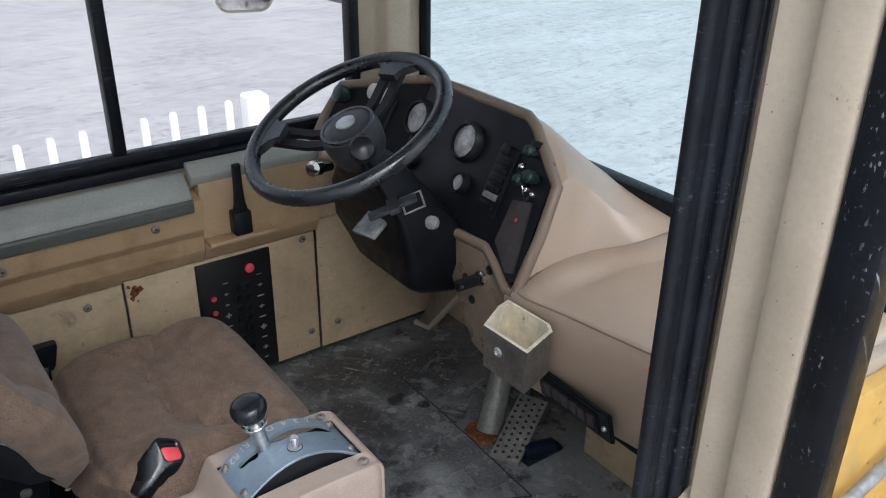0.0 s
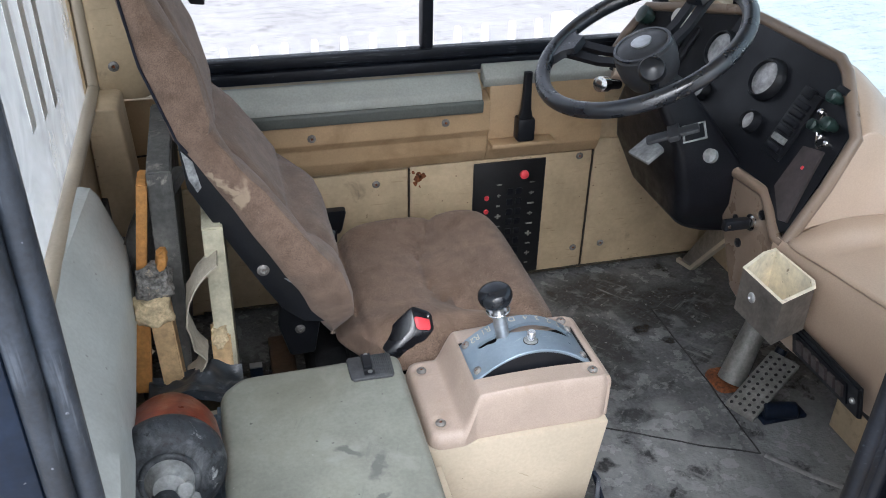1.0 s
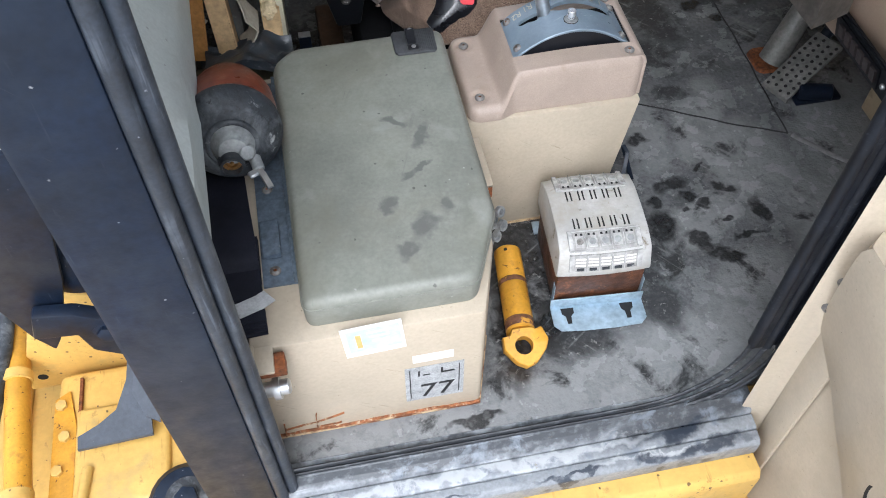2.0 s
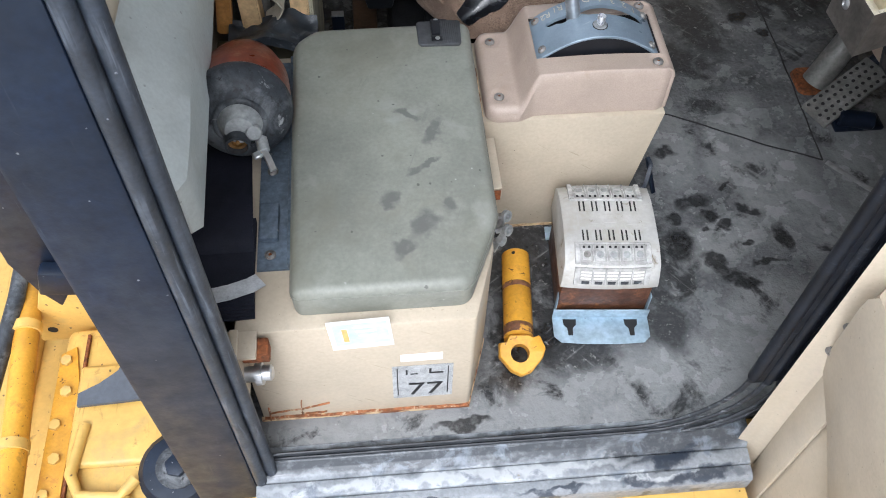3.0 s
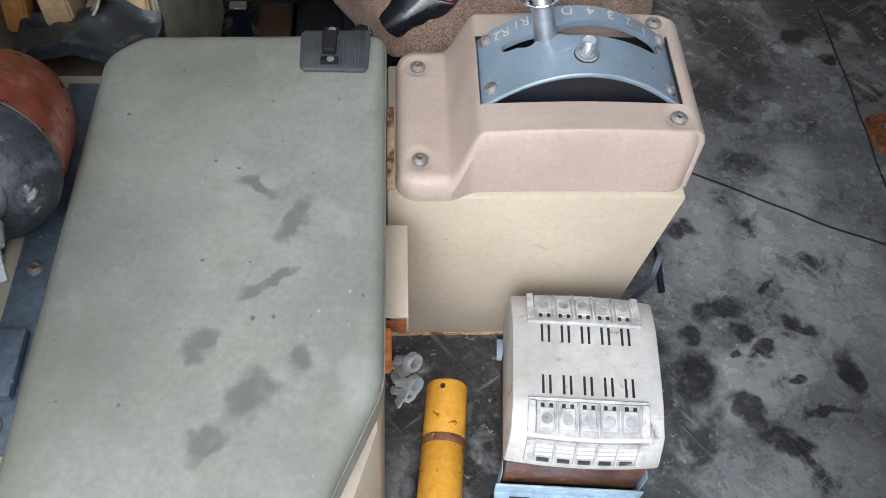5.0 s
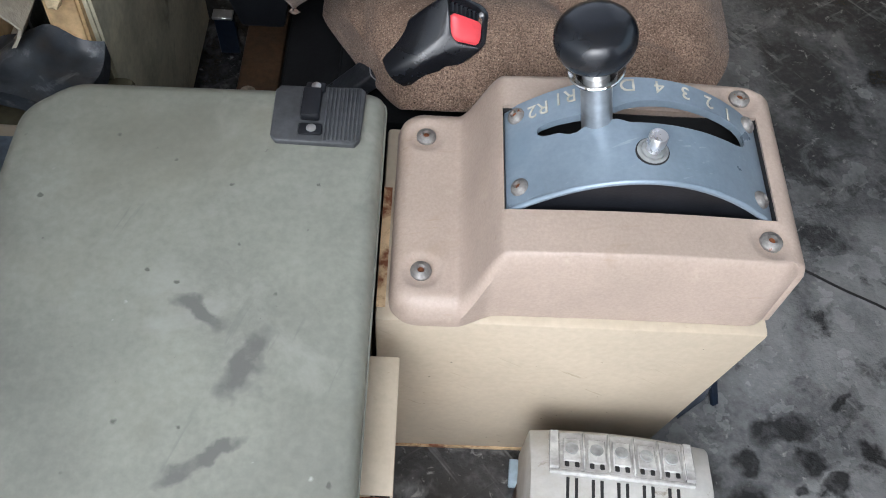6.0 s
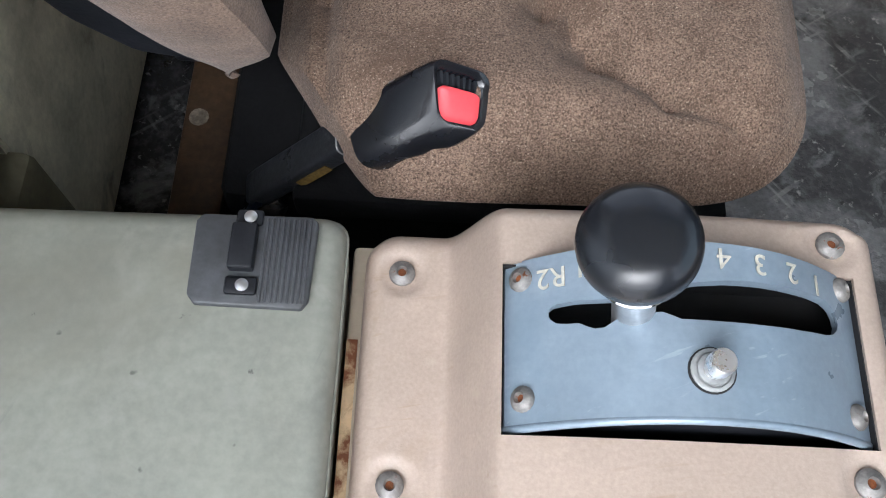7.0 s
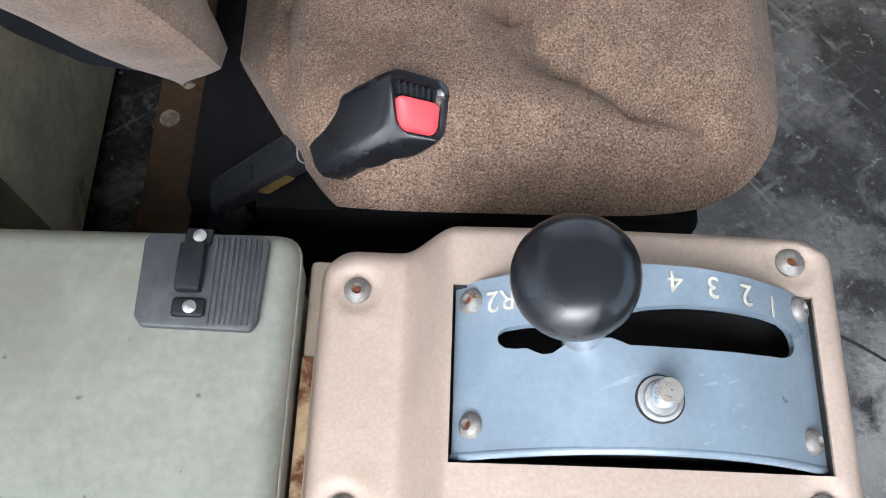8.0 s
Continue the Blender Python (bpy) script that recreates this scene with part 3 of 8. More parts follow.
box(bm, (-0.505, Y1 - 0.010, 0.372), (-0.362, Y1 + 0.003, 0.60), 0.003)
part("corner_panel", bm, TAN_TRIM, wall, "tan panel behind the seat")
bm = B()
sweep(bm, [(x, Y1 - 0.0105, 0.474 + 0.10 * (x + 0.41) + 0.003 * noise.noise(Vector((30 * x, 7, 0)))) for x in [-0.50 + 0.137 * k / 20 for k in range(21)]], flat(0.003, 0.007), up=(0, 1, 0))
part("panel_joint", bm, DIRT_LINE, wall, "dark open joint between panels")
for x0, z1 in ((0.1372, 0.368), (0.6322, 0.398)):
    bm = B()
    sweep(bm, [(x0 + 0.0030 + 0.0012 * noise.noise(Vector((x0, 0, 30 * z))), Y1 - 0.0072, z) for z in [0.014 + (z1 - 0.014) * k / 24 for k in range(25)]], flat(0.006, 0.003), up=(1, 0, 0))
    part("panel_joint", bm, DIRT_LINE, wall, "dark open joint between panels")
bm = B()
sweep(bm, [(x, Y1 - 0.0095, 0.014 + 0.003 * noise.noise(Vector((20 * x, 3, 0)))) for x in [-0.4 + 1.4 * k / 60 for k in range(61)]], flat(0.003, 0.010), up=(0, 1, 0))
part("floor_grime", bm, DIRT_LINE, wall, "grimy edge along the floor")
bm = B()
prism(bm, [(Y1 + 0.003, 0.582), (Y1 - 0.03, 0.575), (Y1 - 0.038, 0.60), (Y1 - 0.01, 0.625), (Y1 + 0.003, 0.626)], "x", 0.318, 0.66, 0.005)
part("armrest_rail", bm, RAIL, wall, "grey plastic rail end")
for x, z in ((0.222, 0.500), (-0.10, 0.488)):
    screw(wall, (x, Y1 - 0.047, z), (0, -1, 0), 0.010)
for x, z in ((0.056, 0.333), (0.598, 0.358), (0.608, 0.076), (0.69, 0.08)):
    screw(wall, (x, Y1 - 0.008, z), (0, -1, 0), 0.010)
bm = B()
for dx, dz, r_ in ((0.0, 0.0, 0.012), (0.012, 0.006, 0.009), (-0.006, -0.014, 0.007), (0.002, 0.014, 0.006), (-0.012, 0.018, 0.004), (0.004, -0.024, 0.003)):
    lathe(bm, (0.163 + dx, Y1 - 0.007, 0.338 + dz), (0, -1, 0), [(0, r_), (0.0012, r_ * 0.85)], 11)
for v in bm.verts:
    v.co.x += 0.004 * noise.noise(v.co * 160)
    v.co.z += 0.004 * noise.noise(v.co * 160 + Vector((9, 0, 0)))
part("rust_patch", bm, RUSTY, wall, "rust blister by the panel joint")
# black lever in its pocket
lever = thing("pocket_lever", (0.42, Y1 - 0.05, 0.44), "black plastic lever standing in the side pocket", "lever")
bm = B()
box(bm, (0.40, Y1 - 0.068, 0.4405), (0.445, Y1 - 0.03, 0.50), 0.006)
part("base", bm, BLACK, lever)
bm = B()
loft(bm, [[(0.422 + u, Y1 - 0.052 + v, z) for u, v in round_rect(w, 0.014, 0.004)] for z, w in ((0.50, 0.036), (0.52, 0.026), (0.56, 0.021), (0.615, 0.019))])
part("grip", bm, BLACK, lever)

# fuse and switch panel on the far wall
FADED = mat("faded_symbol_print", (0.20, 0.195, 0.17), 0.6, grain=(300, 0.2), blotch=(90, 0.5), bump=None)
fuse = thing("fuse_panel", (0.40, Y1 - 0.01, 0.02), "black fuse panel with red warning lights and pale symbols", "control panel")
bm = B()
box(bm, (0.308, Y1 - 0.016, 0.02), (0.503, Y1 - 0.008, 0.365), 0.003)
part("plate", bm, PANEL_BLACK, fuse)
bm = B()
lathe(bm, (0.444, Y1 - 0.016, 0.325), (0, -1, 0), [(0, 0.012), (0.006, 0.012), (0.010, 0.006)], 16)
part("warning_light", bm, RED, fuse, "red warning light")
for z in (0.265, 0.225):
    bm = B()
    lathe(bm, (0.345, Y1 - 0.016, z), (0, -1, 0), [(0, 0.007), (0.004, 0.006)], 12)
    part("small_light", bm, RED, fuse, "small red light")
rnd = random.Random(4)
for x in (0.345, 0.378, 0.468):
    for k in range(9):
        z = 0.30 - 0.031 * k
        if x < 0.36 and z > 0.20:
            continue
        bm = B()
        w, h = rnd.uniform(0.004, 0.009), rnd.uniform(0.004, 0.008)
        box(bm, (x - w, Y1 - 0.0172, z - h * 0.3), (x + w, Y1 - 0.0162, z + h * 0.3))
        if k % 2:
            box(bm, (x - w * 0.3, Y1 - 0.0174, z - h), (x + w * 0.3, Y1 - 0.0164, z + h))
        part("symbol_bar", bm, FADED, fuse)
for x in (0.408, 0.432):
    for k in range(8):
        bm = B()
        box(bm, (x - 0.008, Y1 - 0.021, 0.27 - 0.03 * k), (x + 0.008, Y1 - 0.0165, 0.288 - 0.03 * k), 0.0015)
        part("fuse", bm, DASH_BLACK, fuse)

# side window in the far wall
win = thing("window_1", (0.2, Y1 + 0.03, 0.6), "side window in black rubber seal with a sliding bar", "window", kind="structure")
WZ = 0.664
def frame_bars(parent, bars, material, name="frame_bar"):
    for lo, hi in bars:
        bm = B()
        box(bm, lo, hi, 0.006, 2)
        part(name, bm, material, parent)
frame_bars(win, [((-0.42, Y1 + 0.004, 0.608), (0.80, Y1 + 0.05, 0.636)), ((-0.42, Y1 + 0.014, 0.637), (0.80, Y1 + 0.05, WZ)), ((-0.42, Y1 + 0.01, WZ), (-0.37, Y1 + 0.05, 1.52)), ((0.772, Y1 + 0.01, WZ), (0.80, Y1 + 0.05, 1.52)),
                 ((0.176, Y1 + 0.012, WZ), (0.204, Y1 + 0.05, 1.52)), ((-0.42, Y1 + 0.01, 1.52), (0.80, Y1 + 0.05, 1.56))], RUBBER)
bm = B()
box(bm, (-0.37, Y1 + 0.028, WZ), (0.772, Y1 + 0.032, 1.52))
pane = part("pane", bm, SIDE_GLASS, win)
pane.visible_shadow = False
bm = B()
prism(bm, [(-0.385, 0.888), (-0.352, 0.894), (-0.340, 0.912), (-0.322, 0.910), (-0.306, 0.890), (-0.302, 0.806), (-0.332, 0.809), (-0.345, 0.838), (-0.385, 0.832)], "y", Y1 - 0.034, Y1 + 0.012, 0.004)
cyl(bm, (-0.330, Y1 - 0.04, 0.902), (-0.330, Y1 - 0.034, 0.902), 0.008, seg=14)
part("window_latch", bm, BLACK, win, "black window catch")
wall_top = thing("wall_far_upper", (0.2, Y1, 1.56), "beige cab header over the side window", "wall", kind="structure")
bm = B()
box(bm, (X0 - 0.04, Y1, 1.56), (X1 + 0.05, Y1 + 0.06, ZR), 0.004)
part("header", bm, BEIGE_WALL, wall_top)

# front pillar, windscreen
pil = thing("pillar_front", (0.88, Y1, 0.6), "beige front corner pillar with black seals", "pillar", kind="structure")
bm = B()
prism(bm, [(0.80, Y1 + 0.02), (0.845, Y1 + 0.012), (0.868, Y1 - 0.012), (0.93, Y1 - 0.012), (0.95, Y1 + 0.01), (0.982, Y1 + 0.014), (0.99, Y1 + 0.06), (0.80, Y1 + 0.06)], "z", 0.60, ZR, 0.006)
part("post", bm, BEIGE, pil)
scr = thing("window_2", (1.05, 0.05, 0.62), "large tinted windscreen in black rubber seal", "window", kind="structure")
frame_bars(scr, [((1.0, -0.60, 0.625), (1.04, Y1, 0.66)), ((1.005, -0.62, 0.66), (1.04, -0.58, 1.55)), ((0.982, Y1 - 0.012, 0.66), (1.0, Y1 + 0.03, 1.55)), ((1.0, -0.60, 1.55), (1.04, Y1, 1.59))], RUBBER)
bm = B()
loft(bm, [[(1.018, -0.58, z), (1.018, Y1 - 0.1, z), (0.997, Y1 + 0.02, z), (1.001, Y1 + 0.02, z), (1.022, Y1 - 0.1, z), (1.022, -0.58, z)] for z in (0.66, 1.55)])
pane = part("pane", bm, WINDSHIELD, scr)
pane.visible_shadow = False
front = thing("wall_front", (1.06, 0.05, 0.0), "dark cab firewall under the windscreen", "wall", kind="structure")
bm = B()
box(bm, (1.045, -0.62, -0.03), (1.09, Y1, 0.62))
box(bm, (1.0, -0.62, 1.59), (1.05, Y1, ZR))
part("firewall", bm, BEIGE_WALL, front)

# roof
bm = B()
box(bm, (X0 - 0.06, -0.66, ZR), (X1 + 0.06, Y1 + 0.08, ZR + 0.05), 0.01)
tagged(part("ceiling", bm, BEIGE), "plain beige cab roof lining", "ceiling", kind="structure")

# rear wall with window
rear = thing("wall_rear", (X0, 0.1, 0.0), "beige rear cab wall under the back window", "wall", kind="structure")
bm = B()
box(bm, (X0 - 0.015, -0.60, -0.03), (X0, Y1 + 0.004, 0.62), 0.003)
box(bm, (X0 - 0.015, -0.60, 1.5), (X0, Y1 + 0.004, ZR), 0.003)
box(bm, (X0 - 0.015, 0.66, 0.62), (X0, Y1 + 0.004, 1.5), 0.003)
part("rear_panel", bm, BEIGE_WALL, rear)
bm = B()
sweep(bm, [(X0 + 0.012, y, 0.652) for y in (-0.58, 0.0, 0.4, 0.66)] + [(X0 + 0.012, 0.672, 0.66), (X0 + 0.012, 0.675, 0.9), (X0 + 0.012, 0.675, 1.5)], circle(0.013, 10), up=(1, 0, 0))
part("window_bead", bm, BEIGE, rear, "beige bead round the back window")
rwin = thing("window_3", (X0, 0.05, 0.62), "dusty scratched back window", "window", kind="structure")
bm = B()
box(bm, (X0 - 0.013, -0.58, 0.62), (X0 - 0.006, 0.66, 1.5))
part("pane", bm, DIRTY_GLASS, rwin)
for k in range(3):
    bm = B()
    y = 0.12 + 0.10 * k
    box(bm, (X0 - 0.0055, y, 0.79 - 0.02 * k), (X0 - 0.0045, y + 0.035, 1.2))
    part("white_stripe", bm, PAPER, rwin, "white stripe on the glass")
cp = thing("pillar_rear", (-0.48, 0.66, 0.6), "beige padded rear corner pillar with two bolts", "pillar", kind="structure")
bm = B()
prism(bm, [(X0 + 0.002, Y1), (X0 + 0.002, 0.685), (-0.53, 0.665), (-0.45, 0.665), (-0.425, 0.69), (-0.422, Y1)], "z", 0.625, ZR, 0.006)
part("post", bm, BEIGE_WALL, cp)
for z in (0.70, 0.95):
    screw(cp, (-0.50, 0.664, z), (0, -1, 0), 0.011)
bm = B()
prism(bm, [(X0 + 0.002, 0.36), (-0.506, 0.36), (-0.482, 0.395), (-0.488, 0.56), (-0.492, 0.648), (-0.500, 0.654), (X0 + 0.002, 0.654)], "y", 0.545, 0.662, 0.006, 3)
tagged(part("corner_cover", bm, BEIGE_WALL), "beige upright corner cover under the rear pillar", "trim", kind="structure")

# near side: door opening, posts, seals, sill
WORN_SEAL = mat("worn_grey_black_seal", (0.026, 0.033, 0.045), 0.45, grain=(200, 0.2), blotch=(14, 0.4), bump=(160, 0.12), pits=(((0.22, 0.24, 0.27), 60, 0.1),), scratches=(((0.12, 0.14, 0.17), 150, (0, 90, 0), 0.55, 0.64),))
SILL_SEAL = mat("scuffed_sill_rubber", (0.012, 0.0145, 0.019), 0.5, grain=(200, 0.25), blotch=(14, 0.4), bump=(160, 0.15), spots=(((0.10, 0.11, 0.12), 40, 0.60, 0.7),), pits=(((0.2, 0.2, 0.21), 70, 0.1),), scratches=(((0.16, 0.17, 0.18), 150, (0, 0, 0), 0.54, 0.64),))
JAMB_GREY = mat("greyed_beige_paint", (0.42, 0.37, 0.30), 0.45, grain=(150, 0.05), blotch=(6, 0.1), bump=(300, 0.05), pits=((DIRT, 70, 0.14),))
SCUFFED_SEAL = mat("scratched_black_seal", (0.006, 0.0078, 0.012), 0.42, grain=(200, 0.2), blotch=(14, 0.4), bump=(160, 0.1), spec=0.25, pits=(((0.3, 0.32, 0.35), 50, 0.07),), scratches=(((0.3, 0.32, 0.36), 200, (0, 60, 0), 0.62, 0.68),))
near = thing("wall_near", (-0.5, Y0, 0.0), "dark cab door post with black rubber seals", "door frame", kind="structure")
bm = B()
box(bm, (-0.555, -0.655, -0.35), (-0.45, -0.60, ZR), 0.008)
part("rear_post", bm, STEEL_BLACK, near, "black painted door post")
for x, y in ((-0.441, -0.648), (-0.424, -0.636)):
    bm = B()
    sweep(bm, [(x, y, -0.05), (x, y, 0.6), (x, y, ZR)], circle(0.0105, 10), up=(1, 0, 0))
    part("seal", bm, WORN_SEAL, near, "worn rubber door seal")
bm = B()
box(bm, (-0.545, -0.60, -0.05), (-0.44, -0.585, ZR), 0.003)
part("inner_jamb", bm, BEIGE, near)
# front seal, rounding into the sill
def jamb_path(x, r, z0):
    pts = [(-0.43, z0), (-0.1, z0), (x - r, z0)]
    pts += [(x - r + r * math.sin(radians(a)), z0 + r - r * math.cos(radians(a))) for a in range(15, 91, 15)]
    return pts + [(x, 0.5), (x, 1.0), (x, ZR)]
bm = B()
box(bm, (0.349, -0.626, 0.16), (0.434, -0.614, ZR), 0.003)
part("seal_carrier", bm, RUBBER, near, "black seal carrier strip")
for dx, y, r, mat_ in ((0.3545, -0.620, 0.0095, RUBBER), (0.379, -0.624, 0.0085, RUBBER), (0.406, -0.627, 0.0105, RUBBER), (0.425, -0.625, 0.008, RUBBER)):
    z_sill = -0.001 - (dx - 0.365) * 0.42
    path = [(x, y, z) for x, z in jamb_path(dx, 0.17, z_sill)]
    bm = B()
    sweep(bm, path[:9], circle(r * 0.62, 10, 1.0, 0.6), up=(0, 1, 0))
    part("sill_seal", bm, SILL_SEAL, near, "flattened scuffed seal along the sill")
    bm = B()
    sweep(bm, path[8:], circle(r, 10), up=(0, 1, 0))
    part("seal", bm, mat_, near, "black rubber door seal")
bm = B()
box(bm, (0.435, -0.636, 0.05), (0.505, -0.60, ZR), 0.004)
box(bm, (0.435, -0.612, -0.05), (1.05, -0.59, 0.62), 0.004)
part("front_jamb", bm, BEIGE, near)
bm = B()
box(bm, (0.47, -0.640, -0.30), (1.08, -0.6135, 0.60), 0.006)
part("outer_panel", bm, YELLOW_BIG, near, "yellow outer cab panel")
bm = B()
sweep(bm, [(0.5075, -0.6375, 0.62), (0.5075, -0.6375, 1.0), (0.5075, -0.6375, ZR)], circle(0.0035, 8), up=(1, 0, 0))
part("jamb_bead", bm, BEIGE, near, "raised bead down the jamb")
bm = B()
box(bm, (0.51, -0.634, 0.601), (0.612, -0.60, ZR), 0.003)
part("jamb_outer", bm, JAMB_GREY, near, "greyish beige outer jamb strip")
bm = B()
sweep(bm, [(0.616, -0.636, 0.602), (0.616, -0.636, 1.0), (0.616, -0.636, ZR)], circle(0.0045, 8), up=(1, 0, 0))
part("jamb_lip", bm, BEIGE, near, "beige lip of the jamb")
rnd = random.Random(11)
zc = 0.64
while zc < 1.3:
    for q in range(rnd.choice((1, 2, 3, 4))):
        bm = B()
        h = rnd.uniform(0.0025, 0.006)
        box(bm, (0.5035, -0.6385, zc), (0.5053, -0.6360, zc + h))
        part("chip", bm, DARK, near, "dark chip in the paint")
        zc += h + rnd.uniform(0.004, 0.012)
    zc += rnd.uniform(0.02, 0.07)
for x, y, r in ((0.632, -0.637, 0.012), (0.650, -0.640, 0.012), (0.670, -0.640, 0.013)):
    bm = B()
    sweep(bm, [(x, y, 0.603), (x, y, 1.0), (x, y, ZR)], circle(r, 12), up=(1, 0, 0))
    part("outer_seal", bm, SCUFFED_SEAL, near, "black outer rubber seal with white scratches")
bm = B()
sweep(bm, [(0.55, -0.66, 0.36), (0.75, -0.665, 0.42), (1.0, -0.665, 0.48)], circle(0.011, 10))
part("grab_rail", bm, GREY_METAL, near, "grey grab rail")
sill = thing("door_sill", (0, -0.68, -0.12), "scuffed steel door sill with worn black paint", "sill", kind="structure")
SILL = mat("scuffed_sill_steel", (0.25, 0.275, 0.31), 0.42, 0.2, grain=(120, 0.2), blotch=(14, 0.3), spots=(((0.06, 0.075, 0.095), 22, 0.54, 0.60), ((0.55, 0.56, 0.56), 50, 0.62, 0.70), ((0.15, 0.10, 0.06), 70, 0.68, 0.73)), bump=(150, 0.2), pits=(((0.03, 0.03, 0.035), 60, 0.22),), scratches=(((0.06, 0.07, 0.085), 220, (0, 0, 0), 0.56, 0.64),))
SILL_WORN = mat("worn_painted_sill", (0.235, 0.25, 0.268), 0.45, 0.05, grain=(140, 0.15), blotch=(14, 0.2), bump=(150, 0.2),
                patches=(((0.035, 0.039, 0.046), 0.8, ((-0.15, -0.628, 0.40, 0.024, 0), (0.28, -0.640, 0.16, 0.026, 8))), ((0.43, 0.445, 0.46), 1.0, ((-0.12, -0.668, 0.32, 0.010, 1), (0.22, -0.69, 0.12, 0.006, 2)))),
                marks=((0.022, 0.030, 0.046), 0.8, ((0.31, -0.694, 0.075, 0.011, 4), (0.20, -0.697, 0.035, 0.009, 0), (0.05, -0.70, 0.06, 0.005, 0), (0.26, -0.66, 0.05, 0.008, 10), (-0.2, -0.70, 0.08, 0.004, 0))),
                spots=(((0.16, 0.18, 0.21), 26, 0.55, 0.66), ((0.22, 0.17, 0.11), 34, 0.68, 0.74)), pits=(((0.03, 0.03, 0.035), 50, 0.09),), scratches=(((0.09, 0.10, 0.12), 200, (0, 0, 0), 0.66, 0.74), ((0.4, 0.41, 0.42), 160, (0, 0, 0), 0.68, 0.75)))
bm = B()
prism(bm, [(-0.60, -0.03), (-0.60, -0.002), (-0.63, -0.006), (-0.638, -0.022), (-0.650, -0.026), (-0.6545, -0.034), (-0.6545, -0.09), (-0.60, -0.09)], "x", -0.45, 0.40, 0.002)
part("inner_edge", bm, SILL_WORN, sill, "scuffed inner edge")
bm = B()
prism(bm, [(-0.6555, -0.034), (-0.68, -0.037), (-0.6825, -0.042), (-0.6825, -0.09), (-0.6555, -0.09)], "x", -0.45, 0.40, 0.002)
part("middle_band", bm, SILL_WORN, sill, "worn white painted band")
bm = B()
prism(bm, [(-0.6835, -0.041), (-0.702, -0.044), (-0.708, -0.052), (-0.708, -0.09), (-0.6835, -0.09)], "x", -0.45, 0.40, 0.002)
part("tread", bm, SILL_WORN, sill)
bm = B()
prism(bm, [(-0.62, -0.092), (-0.74, -0.092), (-0.75, -0.11), (-0.75, -0.25), (-0.62, -0.25)], "x", -0.50, 0.40, 0.004)
part("lower_edge", bm, YELLOW_BIG, sill, "yellow painted edge")

# steps under the door
step = thing("access_step", (0, -0.83, -0.4), "grey perforated steel step under the door", "step")
bm = B()
for k in range(9):
    for j in range(3):
        x, y = -0.36 + 0.085 * k, -0.80 - 0.05 * j
        box(bm, (x, y - 0.012, -0.298), (x + 0.05, y + 0.012, -0.29), 0.003, 1)
box(bm, (-0.40, -0.93, -0.31), (0.42, -0.75, -0.298), 0.003)
part("tread", bm, SILL, step)
bm = B()
box(bm, (-0.42, -0.95, -0.45), (0.44, -0.935, -0.27), 0.004)
box(bm, (-0.42, -0.745, -0.45), (0.44, -0.735, -0.27), 0.004)
for x in (-0.41, 0.43):
    box(bm, (x - 0.01, -0.95, GZ), (x + 0.01, -0.74, -0.31), 0.004)
part("side_plate", bm, YELLOW_BIG, step)

# open door hinged at the front post
door = thing("door_1", (0.43, -0.66, -0.25), "open beige cab door with moulded inner panel and glass", "door", kind="structure")
bm = B()
prism(bm, [(0.381, -0.6425), (0.405, -0.650), (0.432, -0.672), (0.47, -1.55), (0.50, -1.55), (0.49, -0.64), (0.43, -0.63)], "z", -0.28, 0.62, 0.004)
part("skin", bm, BEIGE, door)
bm = B()
prism(bm, [(0.410, -0.648), (0.430, -0.70), (0.43, -0.655), (0.428, -0.64)], "z", 0.60, ZR, 0.003)
part("edge_strip", bm, BEIGE, door)
bm = B()
prism(bm, [(-0.72, -0.20), (-0.72, 0.36), (-0.66, 0.37), (-0.66, 0.20), (-0.672, -0.2)], "x", 0.421, 0.428, 0.002)
part("flange", bm, BEIGE, door)
# the card swells out of a flat flange: outline at the flange, then at the raised face
CARD_FOOT = [(-0.648, 0.255), (-0.725, 0.204), (-0.895, 0.057), (-1.10, -0.12), (-1.50, -0.24), (-1.50, 0.53), (-0.655, 0.50)]
CARD_FACE = [(-0.678, 0.473), (-0.764, 0.427), (-0.827, 0.40), (-1.00, 0.32), (-1.50, 0.10), (-1.50, 0.52), (-0.69, 0.52)]
bm = B()
rings = []
for f, x in ((0.0, 0.432), (0.0, 0.426), (0.05, 0.419), (0.5, 0.398), (0.9, 0.381), (1.0, 0.377), (1.12, 0.3745)):
    rings.append([(x, a[0] + (b[0] - a[0]) * f, a[1] + (b[1] - a[1]) * f) for a, b in zip(CARD_FOOT, CARD_FACE)])
loft(bm, rings)
door_card = part("inner_panel", bm, BEIGE, door, "moulded beige door card")
bm = B()
CUP, CUP_AX = Vector((0.400, -0.925, 0.215)), Vector((-0.99, 0, -0.10)).normalized()
lathe(bm, CUP, CUP_AX, [(-0.004, 0.034), (0.003, 0.034), (0.004, 0.029), (0.0012, 0.028), (0.001, 0.001)], 28)
for v in bm.verts:
    v.co.z = CUP.z + (v.co.z - CUP.z) * 1.7
part("handle_cup", bm, DARK, door_card, "dark round recessed pull")
for y, z in ((-0.6565, 0.380), (-0.6575, 0.315)):
    screw(door, (0.412, y, z), (-0.63, -0.77, 0), 0.010, material=BOLT)
frame_bars(door, [((0.400, -0.797, 0.60), (0.435, -0.7485, ZR)), ((0.40, -1.50, 0.60), (0.435, -0.805, 0.645)), ((0.40, -1.50, 1.62), (0.435, -0.805, 1.66))], SCUFFED_SEAL, "glass_seal")
bm = B()
box(bm, (0.398, -0.7475, 0.60), (0.43, -0.695, ZR), 0.008)
part("window_stile", bm, BEIGE, door)
bm = B()
